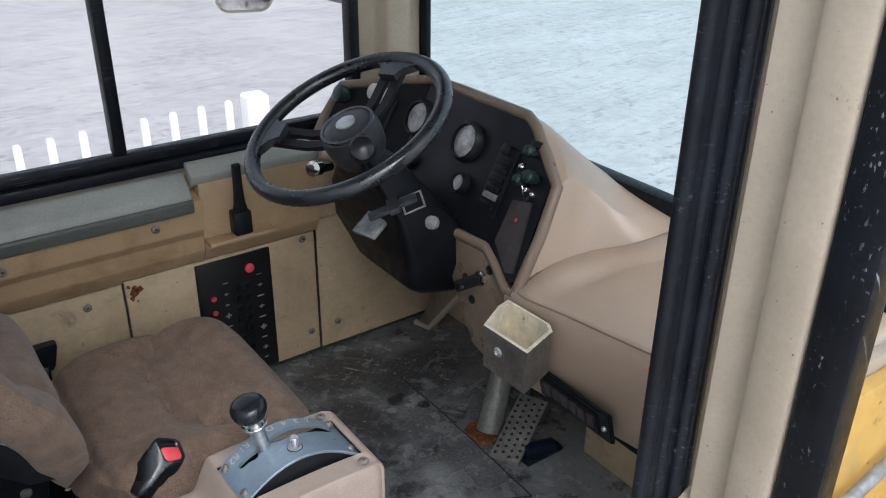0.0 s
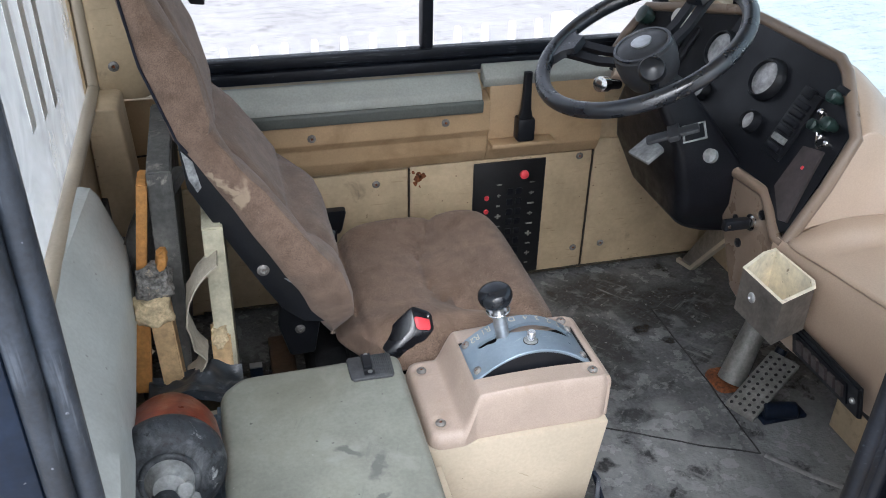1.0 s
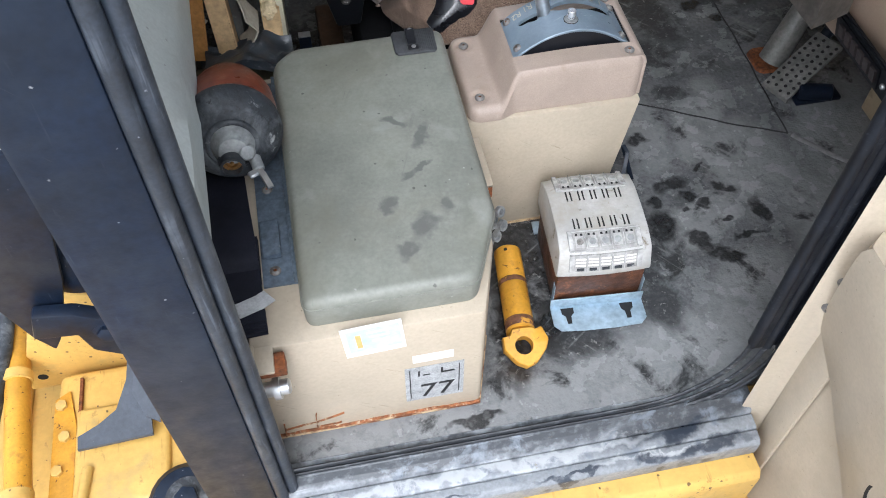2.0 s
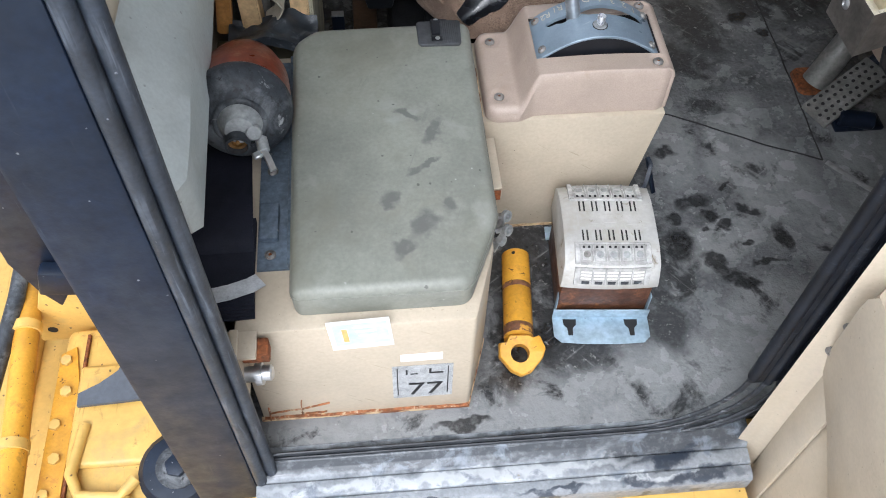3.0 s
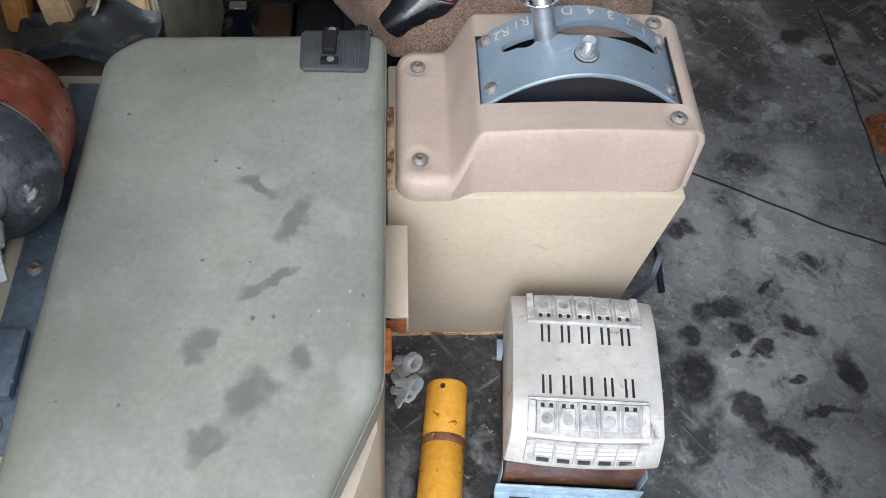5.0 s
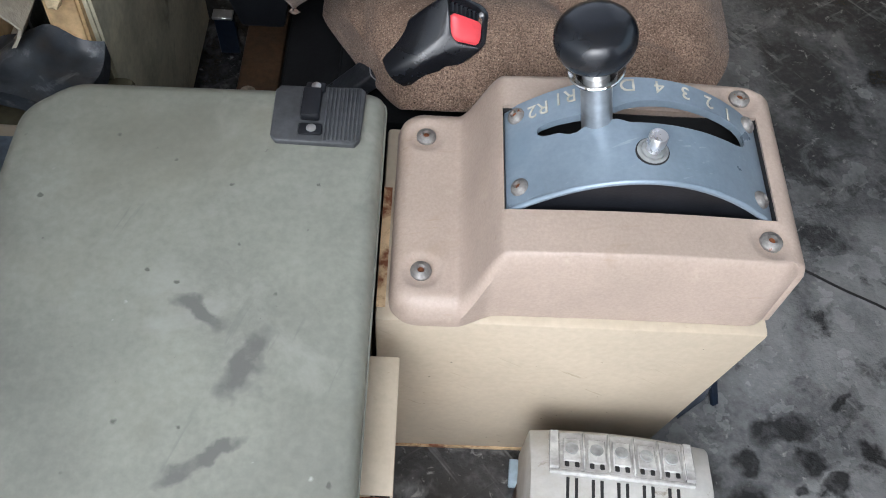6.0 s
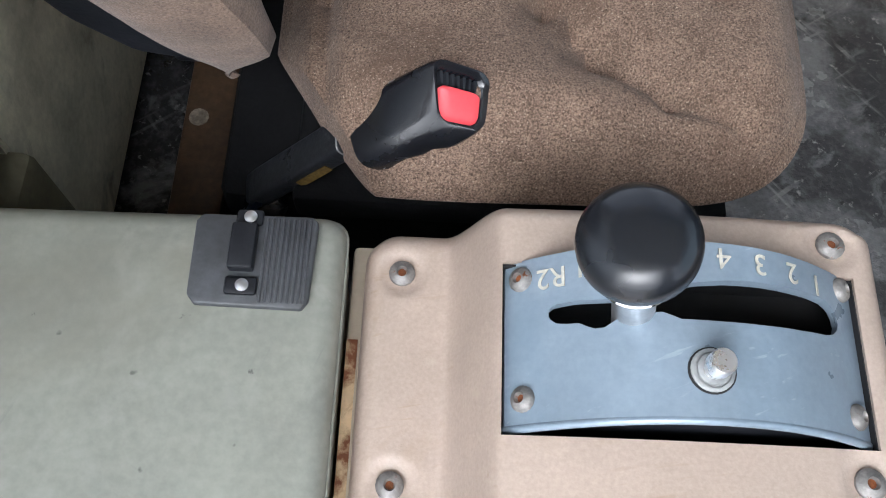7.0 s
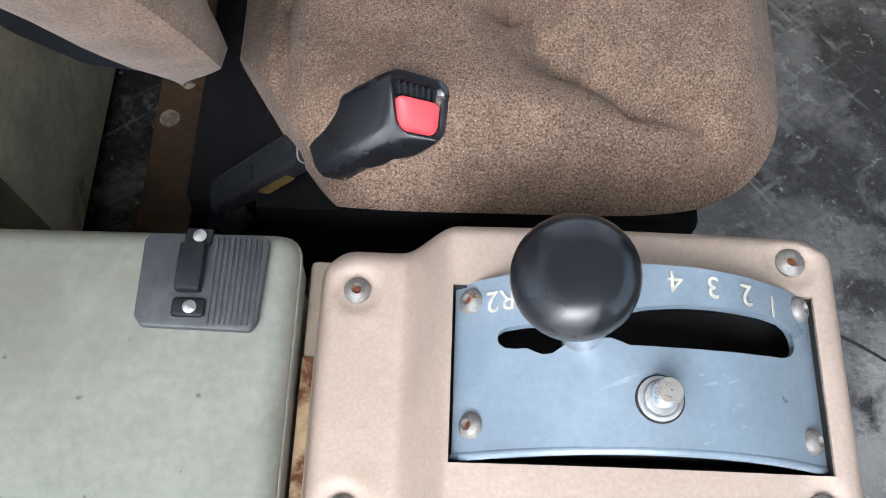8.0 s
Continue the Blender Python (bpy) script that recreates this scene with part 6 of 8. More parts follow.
# ---- beacon and belt beside the cushion ----
beacon = thing("beacon_lamp", (-0.415, -0.19, 0.305), "dusty rotating beacon with red-brown dome lying on its side", "beacon lamp")
BC, BAX = Vector((-0.412, -0.210, 0.390)), Vector((-0.03, 0.95, -0.26)).normalized()
bm = B()
lathe(bm, BC, BAX, [(0.006, 0.066), (0.012, 0.0675), (0.05, 0.0672), (0.085, 0.064), (0.115, 0.054), (0.135, 0.037), (0.143, 0.018), (0.145, 0.001)], 48)
part("dome", bm, BEACON_RED, beacon, "red-brown plastic dome")
bm = B()
sweep(bm, [BC + basis(BAX) @ Vector((0.0678 * math.cos(a), 0.0678 * math.sin(a), 0.0135)) for a in [2 * math.pi * k / 48 for k in range(48)]], circle(0.0022, 8), closed=True, up=BAX)
part("seam_ring", bm, GREY_METAL, beacon, "pale seam round the dome")
bm = B()
lathe(bm, BC, BAX, [(-0.030, 0.040), (-0.0285, 0.048), (-0.024, 0.056), (-0.016, 0.064), (-0.006, 0.0700), (0.004, 0.0718), (0.011, 0.0712), (0.013, 0.067)], 48)
skirt = part("skirt", bm, DUSTY, beacon, "dusty black rubber skirt")
bm = B()
lathe(bm, BC, BAX, [(-0.0335, 0.030), (-0.0345, 0.0335), (-0.0335, 0.0365), (-0.0305, 0.0385), (-0.028, 0.0385)], 40)
part("groove_ring", bm, DUSTY, skirt, "rubber bead round the casting")
bm = B()
lathe(bm, BC, BAX, [(-0.052, 0.016), (-0.0515, 0.0195), (-0.046, 0.0225), (-0.036, 0.0295), (-0.031, 0.0320), (-0.028, 0.0320)], 36)
part("base_casting", bm, GREY_METAL, beacon, "dusty grey cast base")
SX = Vector((-0.004, -0.040, -0.004))
bm = B()
lathe(bm, BC + SX, Vector((0.04, -0.9, 0.02)), [(0, 0.0185), (0.014, 0.0178), (0.024, 0.0172), (0.0245, 0.0140), (0.006, 0.0135), (0.006, 0.001)], 28)
part("socket", bm, DUSTY, beacon, "dusty tube socket")
bm = B()
lathe(bm, BC + SX, Vector((0.04, -0.9, 0.02)), [(0.004, 0.0136), (0.015, 0.0136), (0.0155, 0.0085), (0.010, 0.0080), (0.010, 0.0030), (0.017, 0.0028), (0.0175, 0.001)], 22)
part("contact", bm, BRASS, beacon, "brass contact")
bm = B()
q = BC + Vector((0.019, -0.046, 0.006))
lathe(bm, q, Vector((0.15, -0.7, 0.45)), [(-0.012, 0.0125), (0.004, 0.0120), (0.008, 0.0095), (0.0095, 0.005), (0.0098, 0.001)], 18)
part("clamp_boss", bm, GREY_METAL, beacon, "rounded clamp boss")
q = q + Vector((0.010, -0.012, -0.016))
bm = B()
cyl(bm, q + Vector((-0.002, 0.012, 0.004)), q + Vector((0.003, -0.010, -0.002)), 0.0085, seg=16, round_=0.002)
part("clamp_nut", bm, GREY_METAL, beacon, "grey clamp nut")
bm = B()
sweep(bm, [q + Vector((0.0, -0.006, 0.002)), q + Vector((0.008, -0.020, 0.0)), q + Vector((0.016, -0.040, -0.006))], [(-0.005, -0.0022), (0.005, -0.0022), (0.004, 0.0022), (-0.004, 0.0022)])
box(bm, (-0.012, -0.008, -0.003), (0.002, 0.004, 0.003), 0.002, 1, Matrix.Translation(q + Vector((-0.002, -0.012, 0.0))) @ Matrix.Rotation(0.5, 4, "Z"))
part("wing_screw", bm, ALU, beacon, "bright wing screw")

beacon.scale = (1.12, 1.12, 1.12)
beacon.location.x -= 0.010
REFLECT = mat("dirty_reflective_band", (0.40, 0.41, 0.42), 0.5, 0.0, grain=(300, 0.12), blotch=(40, 0.2), spots=(((0.2, 0.2, 0.2), 60, 0.64, 0.72),))
belt = thing("safety_belt", (-0.445, -0.40, 0.30), "folded black webbing belt with a pale grey band", "belt")
bm = B()
def strap(bm, pts, w, t=0.0025, wob=0.0):
    sweep(bm, pts, flat(w, t), up=(0, 0, 1))
ZB = 0.302
strap(bm, [(-0.472, -0.10, ZB + 0.004), (-0.470, -0.20, ZB + 0.004), (-0.464, -0.30, ZB + 0.012), (-0.458, -0.37, ZB + 0.028), (-0.457, -0.40, ZB + 0.03), (-0.456, -0.418, ZB + 0.022), (-0.456, -0.424, ZB + 0.012)], 0.098)
part("webbing", bm, WEBBING, belt)
for k in range(5):
    bm = B()
    strap(bm, [(-0.450, -0.36, ZB + 0.002 + 0.0028 * k), (-0.450, -0.45, ZB + 0.002 + 0.0028 * k), (-0.447, -0.535 + 0.004 * k, ZB + 0.001 + 0.0026 * k)], 0.086, 0.0022)
    part("folded_webbing", bm, WEBBING, belt)
bm = B()
sweep(bm, [(-0.492, -0.506, ZB + 0.017), (-0.44, -0.497, ZB + 0.0185), (-0.41, -0.487, ZB + 0.0185), (-0.396, -0.476, ZB + 0.015)], flat(0.026, 0.0018))
part("clip", bm, REFLECT, belt, "pale grey reflective band")
bm = B()
box(bm, (-0.402, -0.40, ZB + 0.002), (-0.372, -0.33, ZB + 0.014), 0.003)
part("guide", bm, HINGE, belt, "blue-grey belt guide")

# door striker on the box front
striker = thing("door_striker", (-0.42, -0.57, 0.2), "rusty beige striker bracket with a steel pin", "latch")
bm = B()
box(bm, (-0.438, -0.625, 0.19), (-0.426, -0.556, 0.315), 0.002)
box(bm, (-0.435, -0.60, 0.30), (-0.40, -0.556, 0.308), 0.002)
box(bm, (-0.435, -0.60, 0.305), (-0.50, -0.556, 0.31), 0.002)
part("bracket", bm, BEIGE, striker)
bm = B()
box(bm, (-0.425, -0.588, 0.268), (-0.385, -0.562, 0.298), 0.003)
part("rubber_block", bm, RUSTY, striker, "rusty buffer block")
bm = B()
cyl(bm, (-0.445, -0.59, 0.238), (-0.385, -0.59, 0.242), 0.012, seg=20, round_=0.003)
cyl(bm, (-0.41, -0.59, 0.239), (-0.40, -0.59, 0.24), 0.017, seg=20)
part("pin", bm, ALU, striker, "steel striker pin")

# ---- things on the floor ----
keys = thing("wing_nuts", (-0.02, -0.33, 0.20), "cluster of grey wing nuts hanging from a rusty hole", "fastener")
for c in ((-0.012, -0.345, 0.266), (-0.011, -0.362, 0.250), (-0.016, -0.350, 0.205), (-0.020, -0.335, 0.235)):
    c = Vector(c)
    bm = B()
    lathe(bm, c, (0.6, -0.7, 0.4), [(0, 0.0100), (0.007, 0.0100), (0.007, 0.0055), (0.0, 0.0045)], 14)
    cyl(bm, c, c + Vector((-0.014, 0.006, -0.010)), 0.005, seg=8)
    sweep(bm, [c + Vector((-0.004, -0.002, -0.006)), c + Vector((-0.010, -0.004, -0.024))], flat(0.010, 0.003))
    part("nut", bm, GREY_METAL, keys)
bm = B()
box(bm, (-0.041, -0.345, 0.235), (-0.031, -0.315, 0.282), 0.003)
part("rusty_tab", bm, mat("orange_rust", (0.45, 0.13, 0.03), 0.8, blotch=(60, 0.4)), keys, "orange rusty tab")

pin = thing("hinge_pin", (0.025, -0.36, 0.0), "chipped yellow steel hinge pin with a forged eye", "pin")
P0, P1 = Vector((0.038, -0.262, 0.0285)), Vector((0.019, -0.447, 0.0285))
ax = (P1 - P0).normalized()
bm = B()
L = (P1 - P0).length
lathe(bm, P0, ax, [(0, 0.0225), (0.003, 0.0262), (L * 0.40, 0.0265), (L * 0.41, 0.0255), (L * 0.43, 0.0255), (L * 0.44, 0.0268), (L * 0.86, 0.0268), (L, 0.0268)], 32)
part("shaft", bm, YELLOW, pin)
RUST_BAND = mat("worn_rusty_band", (0.14, 0.06, 0.03), 0.7, grain=(120, 0.3), blotch=(40, 0.4), spots=(((0.6, 0.3, 0.04), 50, 0.55, 0.6),))
for a, b in ((0.395, 0.45), (0.865, 0.965)):
    bm = B()
    lathe(bm, P0, ax, [(L * a, 0.0267), (L * a + 0.001, 0.0272), (L * b, 0.0272), (L * b + 0.001, 0.0267)], 32)
    part("worn_band", bm, RUST_BAND, pin, "rusty worn band")
bm = B()
lathe(bm, P0 + ax * 0.012 + Vector((-0.006, 0, 0.0248)), (-0.2, 0, 1), [(-0.004, 0.0035), (0.0012, 0.0035), (0.0013, 0.001)], 12)
part("hole", bm, DARK, pin, "dark drilled hole")
E0 = P1 + ax * 0.030
sd = Vector((ax.y, -ax.x, 0))
eye_out = [(-u, v) for u, v in ((-0.037, -0.018), (-0.024, -0.020), (-0.019, -0.032), (0.018, -0.034), (0.023, -0.029), (0.035, -0.034), (0.046, -0.010), (0.040, 0.008), (0.021, 0.032), (0.004, 0.039), (-0.014, 0.031), (-0.036, 0.006))]
bm = B()
NE = 72
def eye_r(a):
    best = 9
    for (u0, v0), (u1, v1) in zip(eye_out, eye_out[1:] + eye_out[:1]):
        dx, dy = math.cos(a), math.sin(a)
        den = dx * (v1 - v0) - dy * (u1 - u0)
        if abs(den) > 1e-9:
            t = (u0 * (v1 - v0) - v0 * (u1 - u0)) / den
            s = (u0 * dy - v0 * dx) / den
            if t > 0 and -1e-6 <= s <= 1 + 1e-6:
                best = min(best, t)
    return best
def eye_ring(scale, z, hole=False):
    out = []
    for k in range(NE):
        a = 2 * math.pi * k / NE
        rr = 0.0165 if hole else eye_r(a) * scale
        out.append(E0 + sd * rr * math.cos(a) + ax * rr * math.sin(a) + Vector((0, 0, z)))
    return out
rings = [eye_ring(1, -0.014, True), eye_ring(0.97, -0.014), eye_ring(1, -0.011), eye_ring(1, 0.013), eye_ring(0.985, 0.0155), eye_ring(0.94, 0.017), eye_ring(1, 0.017, True)]
vs = [[bm.verts.new(p) for p in r_] for r_ in rings]
for a, b in zip(vs, vs[1:] + vs[:1]):
    for k in range(NE):
        bm.faces.new((a[k], a[(k + 1) % NE], b[(k + 1) % NE], b[k]))
bmesh.ops.rotate(bm, cent=E0, matrix=Matrix.Rotation(radians(-20), 3, sd), verts=bm.verts)
part("eye", bm, YELLOW, pin, "forged yellow eye")

psu = thing("transformer", (0.17, -0.33, 0.0), "stained white power transformer with rusty core and blue feet", "transformer")
PT = Matrix.Translation((0.186, -0.304, 0)) @ Matrix.Rotation(radians(-4.3), 4, "Z") @ Matrix.Diagonal((1.03, 1.05, 1.0, 1.0))
def psu_bow(x):
    """The front and back of the cover bow outwards a little."""
    return 0.005 * (1 - (x / 0.084) ** 2)
bm = B()
PROFILE = [(-0.078, 0.110), (-0.0905, 0.111), (-0.0915, 0.115), (-0.0905, 0.126), (-0.0800, 0.161), (-0.0765, 0.1650), (-0.050, 0.1752), (-0.044, 0.1765), (-0.02, 0.1782), (0.0, 0.1787), (0.03, 0.1780), (0.046, 0.1765), (0.082, 0.1640), (0.087, 0.157), (0.080, 0.110)]
rings = []
for k in range(17):
    x = (-0.0845, -0.0840, -0.0825)[k] if k < 3 else (0.0825, 0.0840, 0.0845)[k - 14] if k > 13 else -0.0825 + 0.165 * (k - 2) / 12
    e = 1.0 if 1 < k < 15 else 0.992 if 0 < k < 16 else 0.975
    # the flanks lean in a little towards the top
    rings.append([PT @ Vector((x * (1 - 0.05 * max(0.0, z - 0.112) / 0.066), (y + math.copysign(psu_bow(x), y) * (1 if abs(y) > 0.06 else 0)) * e, 0.110 + (z - 0.110) * e)) for y, z in PROFILE])
loft(bm, rings)
psu_cover = part("cover", bm, WHITE, psu, "stained white plastic cover")
bm = B()
box(bm, (-0.0795, -0.086, 0.012), (0.0795, 0.07, 0.114), 0.004, 2, PT)
part("core", bm, COPPER, psu, "rusty varnished core")
bm = B()
prism(bm, [(-0.074, -0.144), (-0.03, -0.147), (0.03, -0.147), (0.074, -0.144), (0.086, -0.132), (0.086, -0.092), (-0.086, -0.092), (-0.086, -0.132)], "z", 0.010, 0.013, 0.001)
box(bm, (-0.086, -0.094, 0.011), (0.086, -0.091, 0.036), 0.001)
bmesh.ops.transform(bm, matrix=PT, verts=bm.verts)
front_foot = part("front_foot", bm, BLUE_TIN, psu, "pale blue mounting foot")
bm = B()
prism(bm, [(-0.084, 0.075), (0.084, 0.075), (0.084, 0.105), (-0.084, 0.105)], "z", 0.010, 0.014, 0.0012)
bmesh.ops.transform(bm, matrix=PT, verts=bm.verts)
part("rear_foot", bm, BLUE_TIN, psu, "pale blue mounting foot")
for x in (-0.084, 0.080):
    bm = B()
    box(bm, (x + (0.001 if x > 0 else 0.002), -0.090, 0.0), (x + (0.002 if x > 0 else 0.003), -0.078, 0.075), 0, 1, PT)
    part("side_strap", bm, BLUE_TIN, psu)
for x in (-0.056, 0.054):
    bm = B()
    prism(bm, [(-0.012, -0.088), (0.012, -0.088), (0.011, -0.099), (0.005, -0.105), (0.004, -0.120), (-0.004, -0.120), (-0.005, -0.105), (-0.011, -0.099)], "z", 0.0125, 0.0142)
    bmesh.ops.transform(bm, matrix=PT @ Matrix.Translation((x, -0.011, 0)), verts=bm.verts)
    part("keyhole", bm, DARK, front_foot, "keyhole slot")
for y, zz in ((0.031, 0.1770), (-0.029, 0.1766)):
    for k in range(5):
        for s in (-0.0038, 0.0038):
            bm = B()
            x = -0.044 + 0.0222 * k + s
            box(bm, (x - 0.0013, y - 0.0105, zz - 0.004), (x + 0.0013, y + 0.0105, zz + 0.0018), 0, 1, PT)
            part("vent_slot", bm, DARK, psu_cover, "black vent slot")
# clear terminal blocks, front and back
def psu_slope(p0, p1):
    a, b = Vector((0, *p0)), Vector((0, *p1))
    v = (b - a).normalized()
    n = Vector((1, 0, 0)).cross(v)
    if n.z < 0:
        n = -n
    return a, v, n, (b - a).length
FRAME = mat("grey_clear_plastic_frame", (0.33, 0.325, 0.315), 0.22, grain=(150, 0.1), blotch=(50, 0.25), bump=(200, 0.1))
for p0, p1, front_ in (((-0.047, 0.1755), (-0.0770, 0.1648), True), ((0.047, 0.1762), (0.081, 0.1645), False)):
    a, v, nn, ln = psu_slope(p0, p1)
    def at_(x, s, h):
        return PT @ (a + Vector((x, (-1 if front_ else 1) * psu_bow(x) * min(1, max(0, s / ln)), 0)) + v * s + nn * (h + 0.0022))
    def tile(name, x0, x1, s0, s1, h0, h1, material, label=""):
        bm = B()
        loft(bm, [[at_(x0, s0, h), at_(x1, s0, h), at_(x1, s1, h), at_(x0, s1, h)] for h in (h0, h1)])
        bmesh.ops.bevel(bm, geom=list(bm.edges), offset=0.0008, segments=1, affect="EDGES")
        return part(name, bm, material, psu_cover, label)
    for x0, x1 in ((-0.0640, -0.0560), (0.0560, 0.0640)):
        tile("terminal_cheek", x0, x1, 0.0, ln, -0.004, 0.0045, CLEAR, "cloudy clear end cheek")
    tile("terminal_rim", -0.0640, 0.0640, -0.0035, 0.0, -0.003, 0.0012, CLEAR)
    for k in range(5):
        x = -0.0444 + 0.0222 * k
        tile("terminal_base", x - 0.0111, x + 0.0111, 0.0, ln, -0.004, 0.0008, FRAME, "grey clear terminal block")
        tile("terminal_wall", x + 0.0100, x + 0.0118, 0.001, ln * 0.95, 0.0, 0.0052, CLEAR)
        tile("terminal_cover", x - 0.0075, x + 0.0080, ln * 0.20, ln * 0.80, 0.0, 0.0030, CLEAR, "cloudy clear terminal cover")
        bm = B()
        c = at_(x, ln * 0.52, 0.0028)
        lathe(bm, c, PT.to_3x3() @ nn, [(0, 0.0062), (0.0016, 0.0062), (0.0018, 0.002)], 12)
        part("terminal_screw", bm, BOLT if k == 0 and front_ else GREY_METAL, psu_cover)
        for s in (-0.0045, 0.0045):
            tile("terminal_hole", x + s - 0.0020, x + s + 0.0020, 0.0025, 0.0075, 0.0006, 0.0024, DARK)
for p0, p1 in (((-0.0800, 0.1612), (-0.0905, 0.127)),):
    a, v, nn, ln = psu_slope(p0, p1)
    def at_(x, s, h):
        return PT @ (a + Vector((x, -psu_bow(x), 0)) + v * s + nn * (h + 0.001))
    def tile2(name, x0, x1, s0, s1, h0, h1, material, label=""):
        bm = B()
        loft(bm, [[at_(x0, s0, h), at_(x1, s0, h), at_(x1, s1, h), at_(x0, s1, h)] for h in (h0, h1)])
        return part(name, bm, material, psu_cover, label)
    for x0, x1 in ((-0.064, -0.056), (0.056, 0.064)):
        tile2("window_cheek", x0, x1, 0.0, 0.036, -0.004, 0.003, CLEAR, "cloudy clear end cheek")
    for k in range(5):
        x = -0.0444 + 0.0222 * k
        tile2("window_back", x - 0.0111, x + 0.0111, 0.0, 0.036, -0.004, 0.0008, FRAME, "grey clear window")
        tile2("window_wall", x + 0.0100, x + 0.0116, 0.0, 0.035, 0.0, 0.0036, CLEAR)
        for q in range(3):
            tile2("marker_strip", x - 0.0088, x + 0.0088, 0.0070 + 0.0068 * q, 0.0105 + 0.0068 * q, 0.0008, 0.0016, REAR_WHITE, "white marker strip")
        tile2("terminal_mouth", x - 0.0065, x + 0.0065, 0.0285, 0.0335, 0.0008, 0.0024, DUSTY)
bm = B()
for x0, x1, y in ((-0.01, 0.012, -0.002), (-0.03, -0.018, -0.004), (0.030, 0.040, -0.006), (-0.014, 0.018, 0.012)):
    box(bm, (x0, y - 0.002, 0.1780), (x1, y + 0.002, 0.1791), 0, 1, PT)
part("moulded_mark", bm, WHITE, psu_cover, "moulded marking bars")

hinge = thing("floor_bracket", (0.335, -0.10, 0.0), "dark bent steel bracket at the pedestal foot", "bracket")
bm = B()
sweep(bm, [(0.30, -0.13, 0.012), (0.325, -0.115, 0.035), (0.335, -0.09, 0.07), (0.33, -0.075, 0.075)], flat(0.008, 0.005))
sweep(bm, [(0.33, -0.075, 0.075), (0.345, -0.10, 0.02), (0.35, -0.11, 0.003)], flat(0.008, 0.005))
part("strap", bm, STEEL_BLACK, hinge)

# ---- dashboard ----
dash = thing("dashboard", (0.85, 0.3, 0.25), "tan moulded dashboard with black instrument face", "dashboard")
# face plane: lower edge towards the driver
def face(y, z, lift=0.0):
    bend = max(0.0, y - 0.50)
    return Vector((0.72 + (z - 0.54) * 0.53 - lift * 0.884 - 0.55 * bend, y, z + lift * 0.468))
FN = Vector((-0.884, 0, 0.468))
FU = Vector((0.468, 0, 0.884))
def slab(bm, pts, lo, hi):
    a_ = [bm.verts.new(face(y, z, hi)) for y, z in pts]
    b_ = [bm.verts.new(face(y, z, lo)) for y, z in pts]
    bm.faces.new(a_)
    bm.faces.new(b_[::-1])
    for i in range(len(a_)):
        j = (i + 1) % len(a_)
        bm.faces.new((a_[i], b_[i], b_[j], a_[j]))
bm = B()
slab(bm, [(0.50, 0.785), (0.16, 0.785), (0.145, 0.78), (0.03, 0.695), (0.015, 0.52), (0.03, 0.51), (0.13, 0.555), (0.30, 0.55), (0.50, 0.56)], -0.02, 0.004)
slab(bm, [(0.70, 0.745), (0.50, 0.785), (0.50, 0.56), (0.70, 0.60)], -0.02, 0.004)
part("instrument_face", bm, DASH_BLACK, dash, "dark grey instrument face")
LIP = [(0.715, 0.60), (0.712, 0.68), (0.70, 0.75), (0.60, 0.772), (0.50, 0.790), (0.40, 0.792), (0.165, 0.792), (0.13, 0.778), (0.07, 0.735), (0.016, 0.698), (0.004, 0.61), (0.002, 0.505)]
bm = B()
sweep(bm, [face(y, z, 0.002) for y, z in LIP], circle(0.012, 10), up=FN)
part("upper_lip", bm, DASH_LIP_SHADE, dash, "brown rounded edge")
bm = B()
sweep(bm, [face(y, z, 0.0) for y, z in ((0.004, 0.498), (0.03, 0.497), (0.08, 0.525), (0.125, 0.545), (0.30, 0.537), (0.38, 0.53))], circle(0.012, 10), up=FN)
part("lower_lip", bm, DASH_LIP_SHADE, dash, "brown lower edge")
def catmull(pts, n):
    out = []
    for i in range(len(pts) - 1):
        p0, p1, p2, p3 = pts[max(i - 1, 0)], pts[i], pts[i + 1], pts[min(i + 2, len(pts) - 1)]
        for k in range(n):
            t = k / n
            out.append(0.5 * ((2 * p1) + (p2 - p0) * t + (2 * p0 - 5 * p1 + 4 * p2 - p3) * t * t + (3 * p1 - p0 - 3 * p2 + p3) * t ** 3))
    return out + [pts[-1]]
def skin(name, curves, label, n=5, nv=4):
    """A smooth moulded sheet through curves that each have the same number of points."""
    fine = [catmull([Vector(p) for p in c], n) for c in curves]
    fine = [list(c) for c in zip(*[catmull(list(c), nv) for c in zip(*fine)])]
    fine = [list(c) for c in zip(*fine)]
    bm = B()
    vs = [[bm.verts.new(p) for p in c] for c in fine]
    for a_, b_ in zip(vs, vs[1:]):
        for k in range(len(a_) - 1):
            bm.faces.new((a_[k], a_[k + 1], b_[k + 1], b_[k]))
    bmesh.ops.recalc_face_normals(bm, faces=bm.faces)
    for f in bm.faces:
        f.smooth = True
    ob = part(name, bm, DASH, dash, label, sharp=False)
    sol = ob.modifiers.new("thickness", "SOLIDIFY")
    sol.thickness, sol.offset = 0.006, -1
    return ob
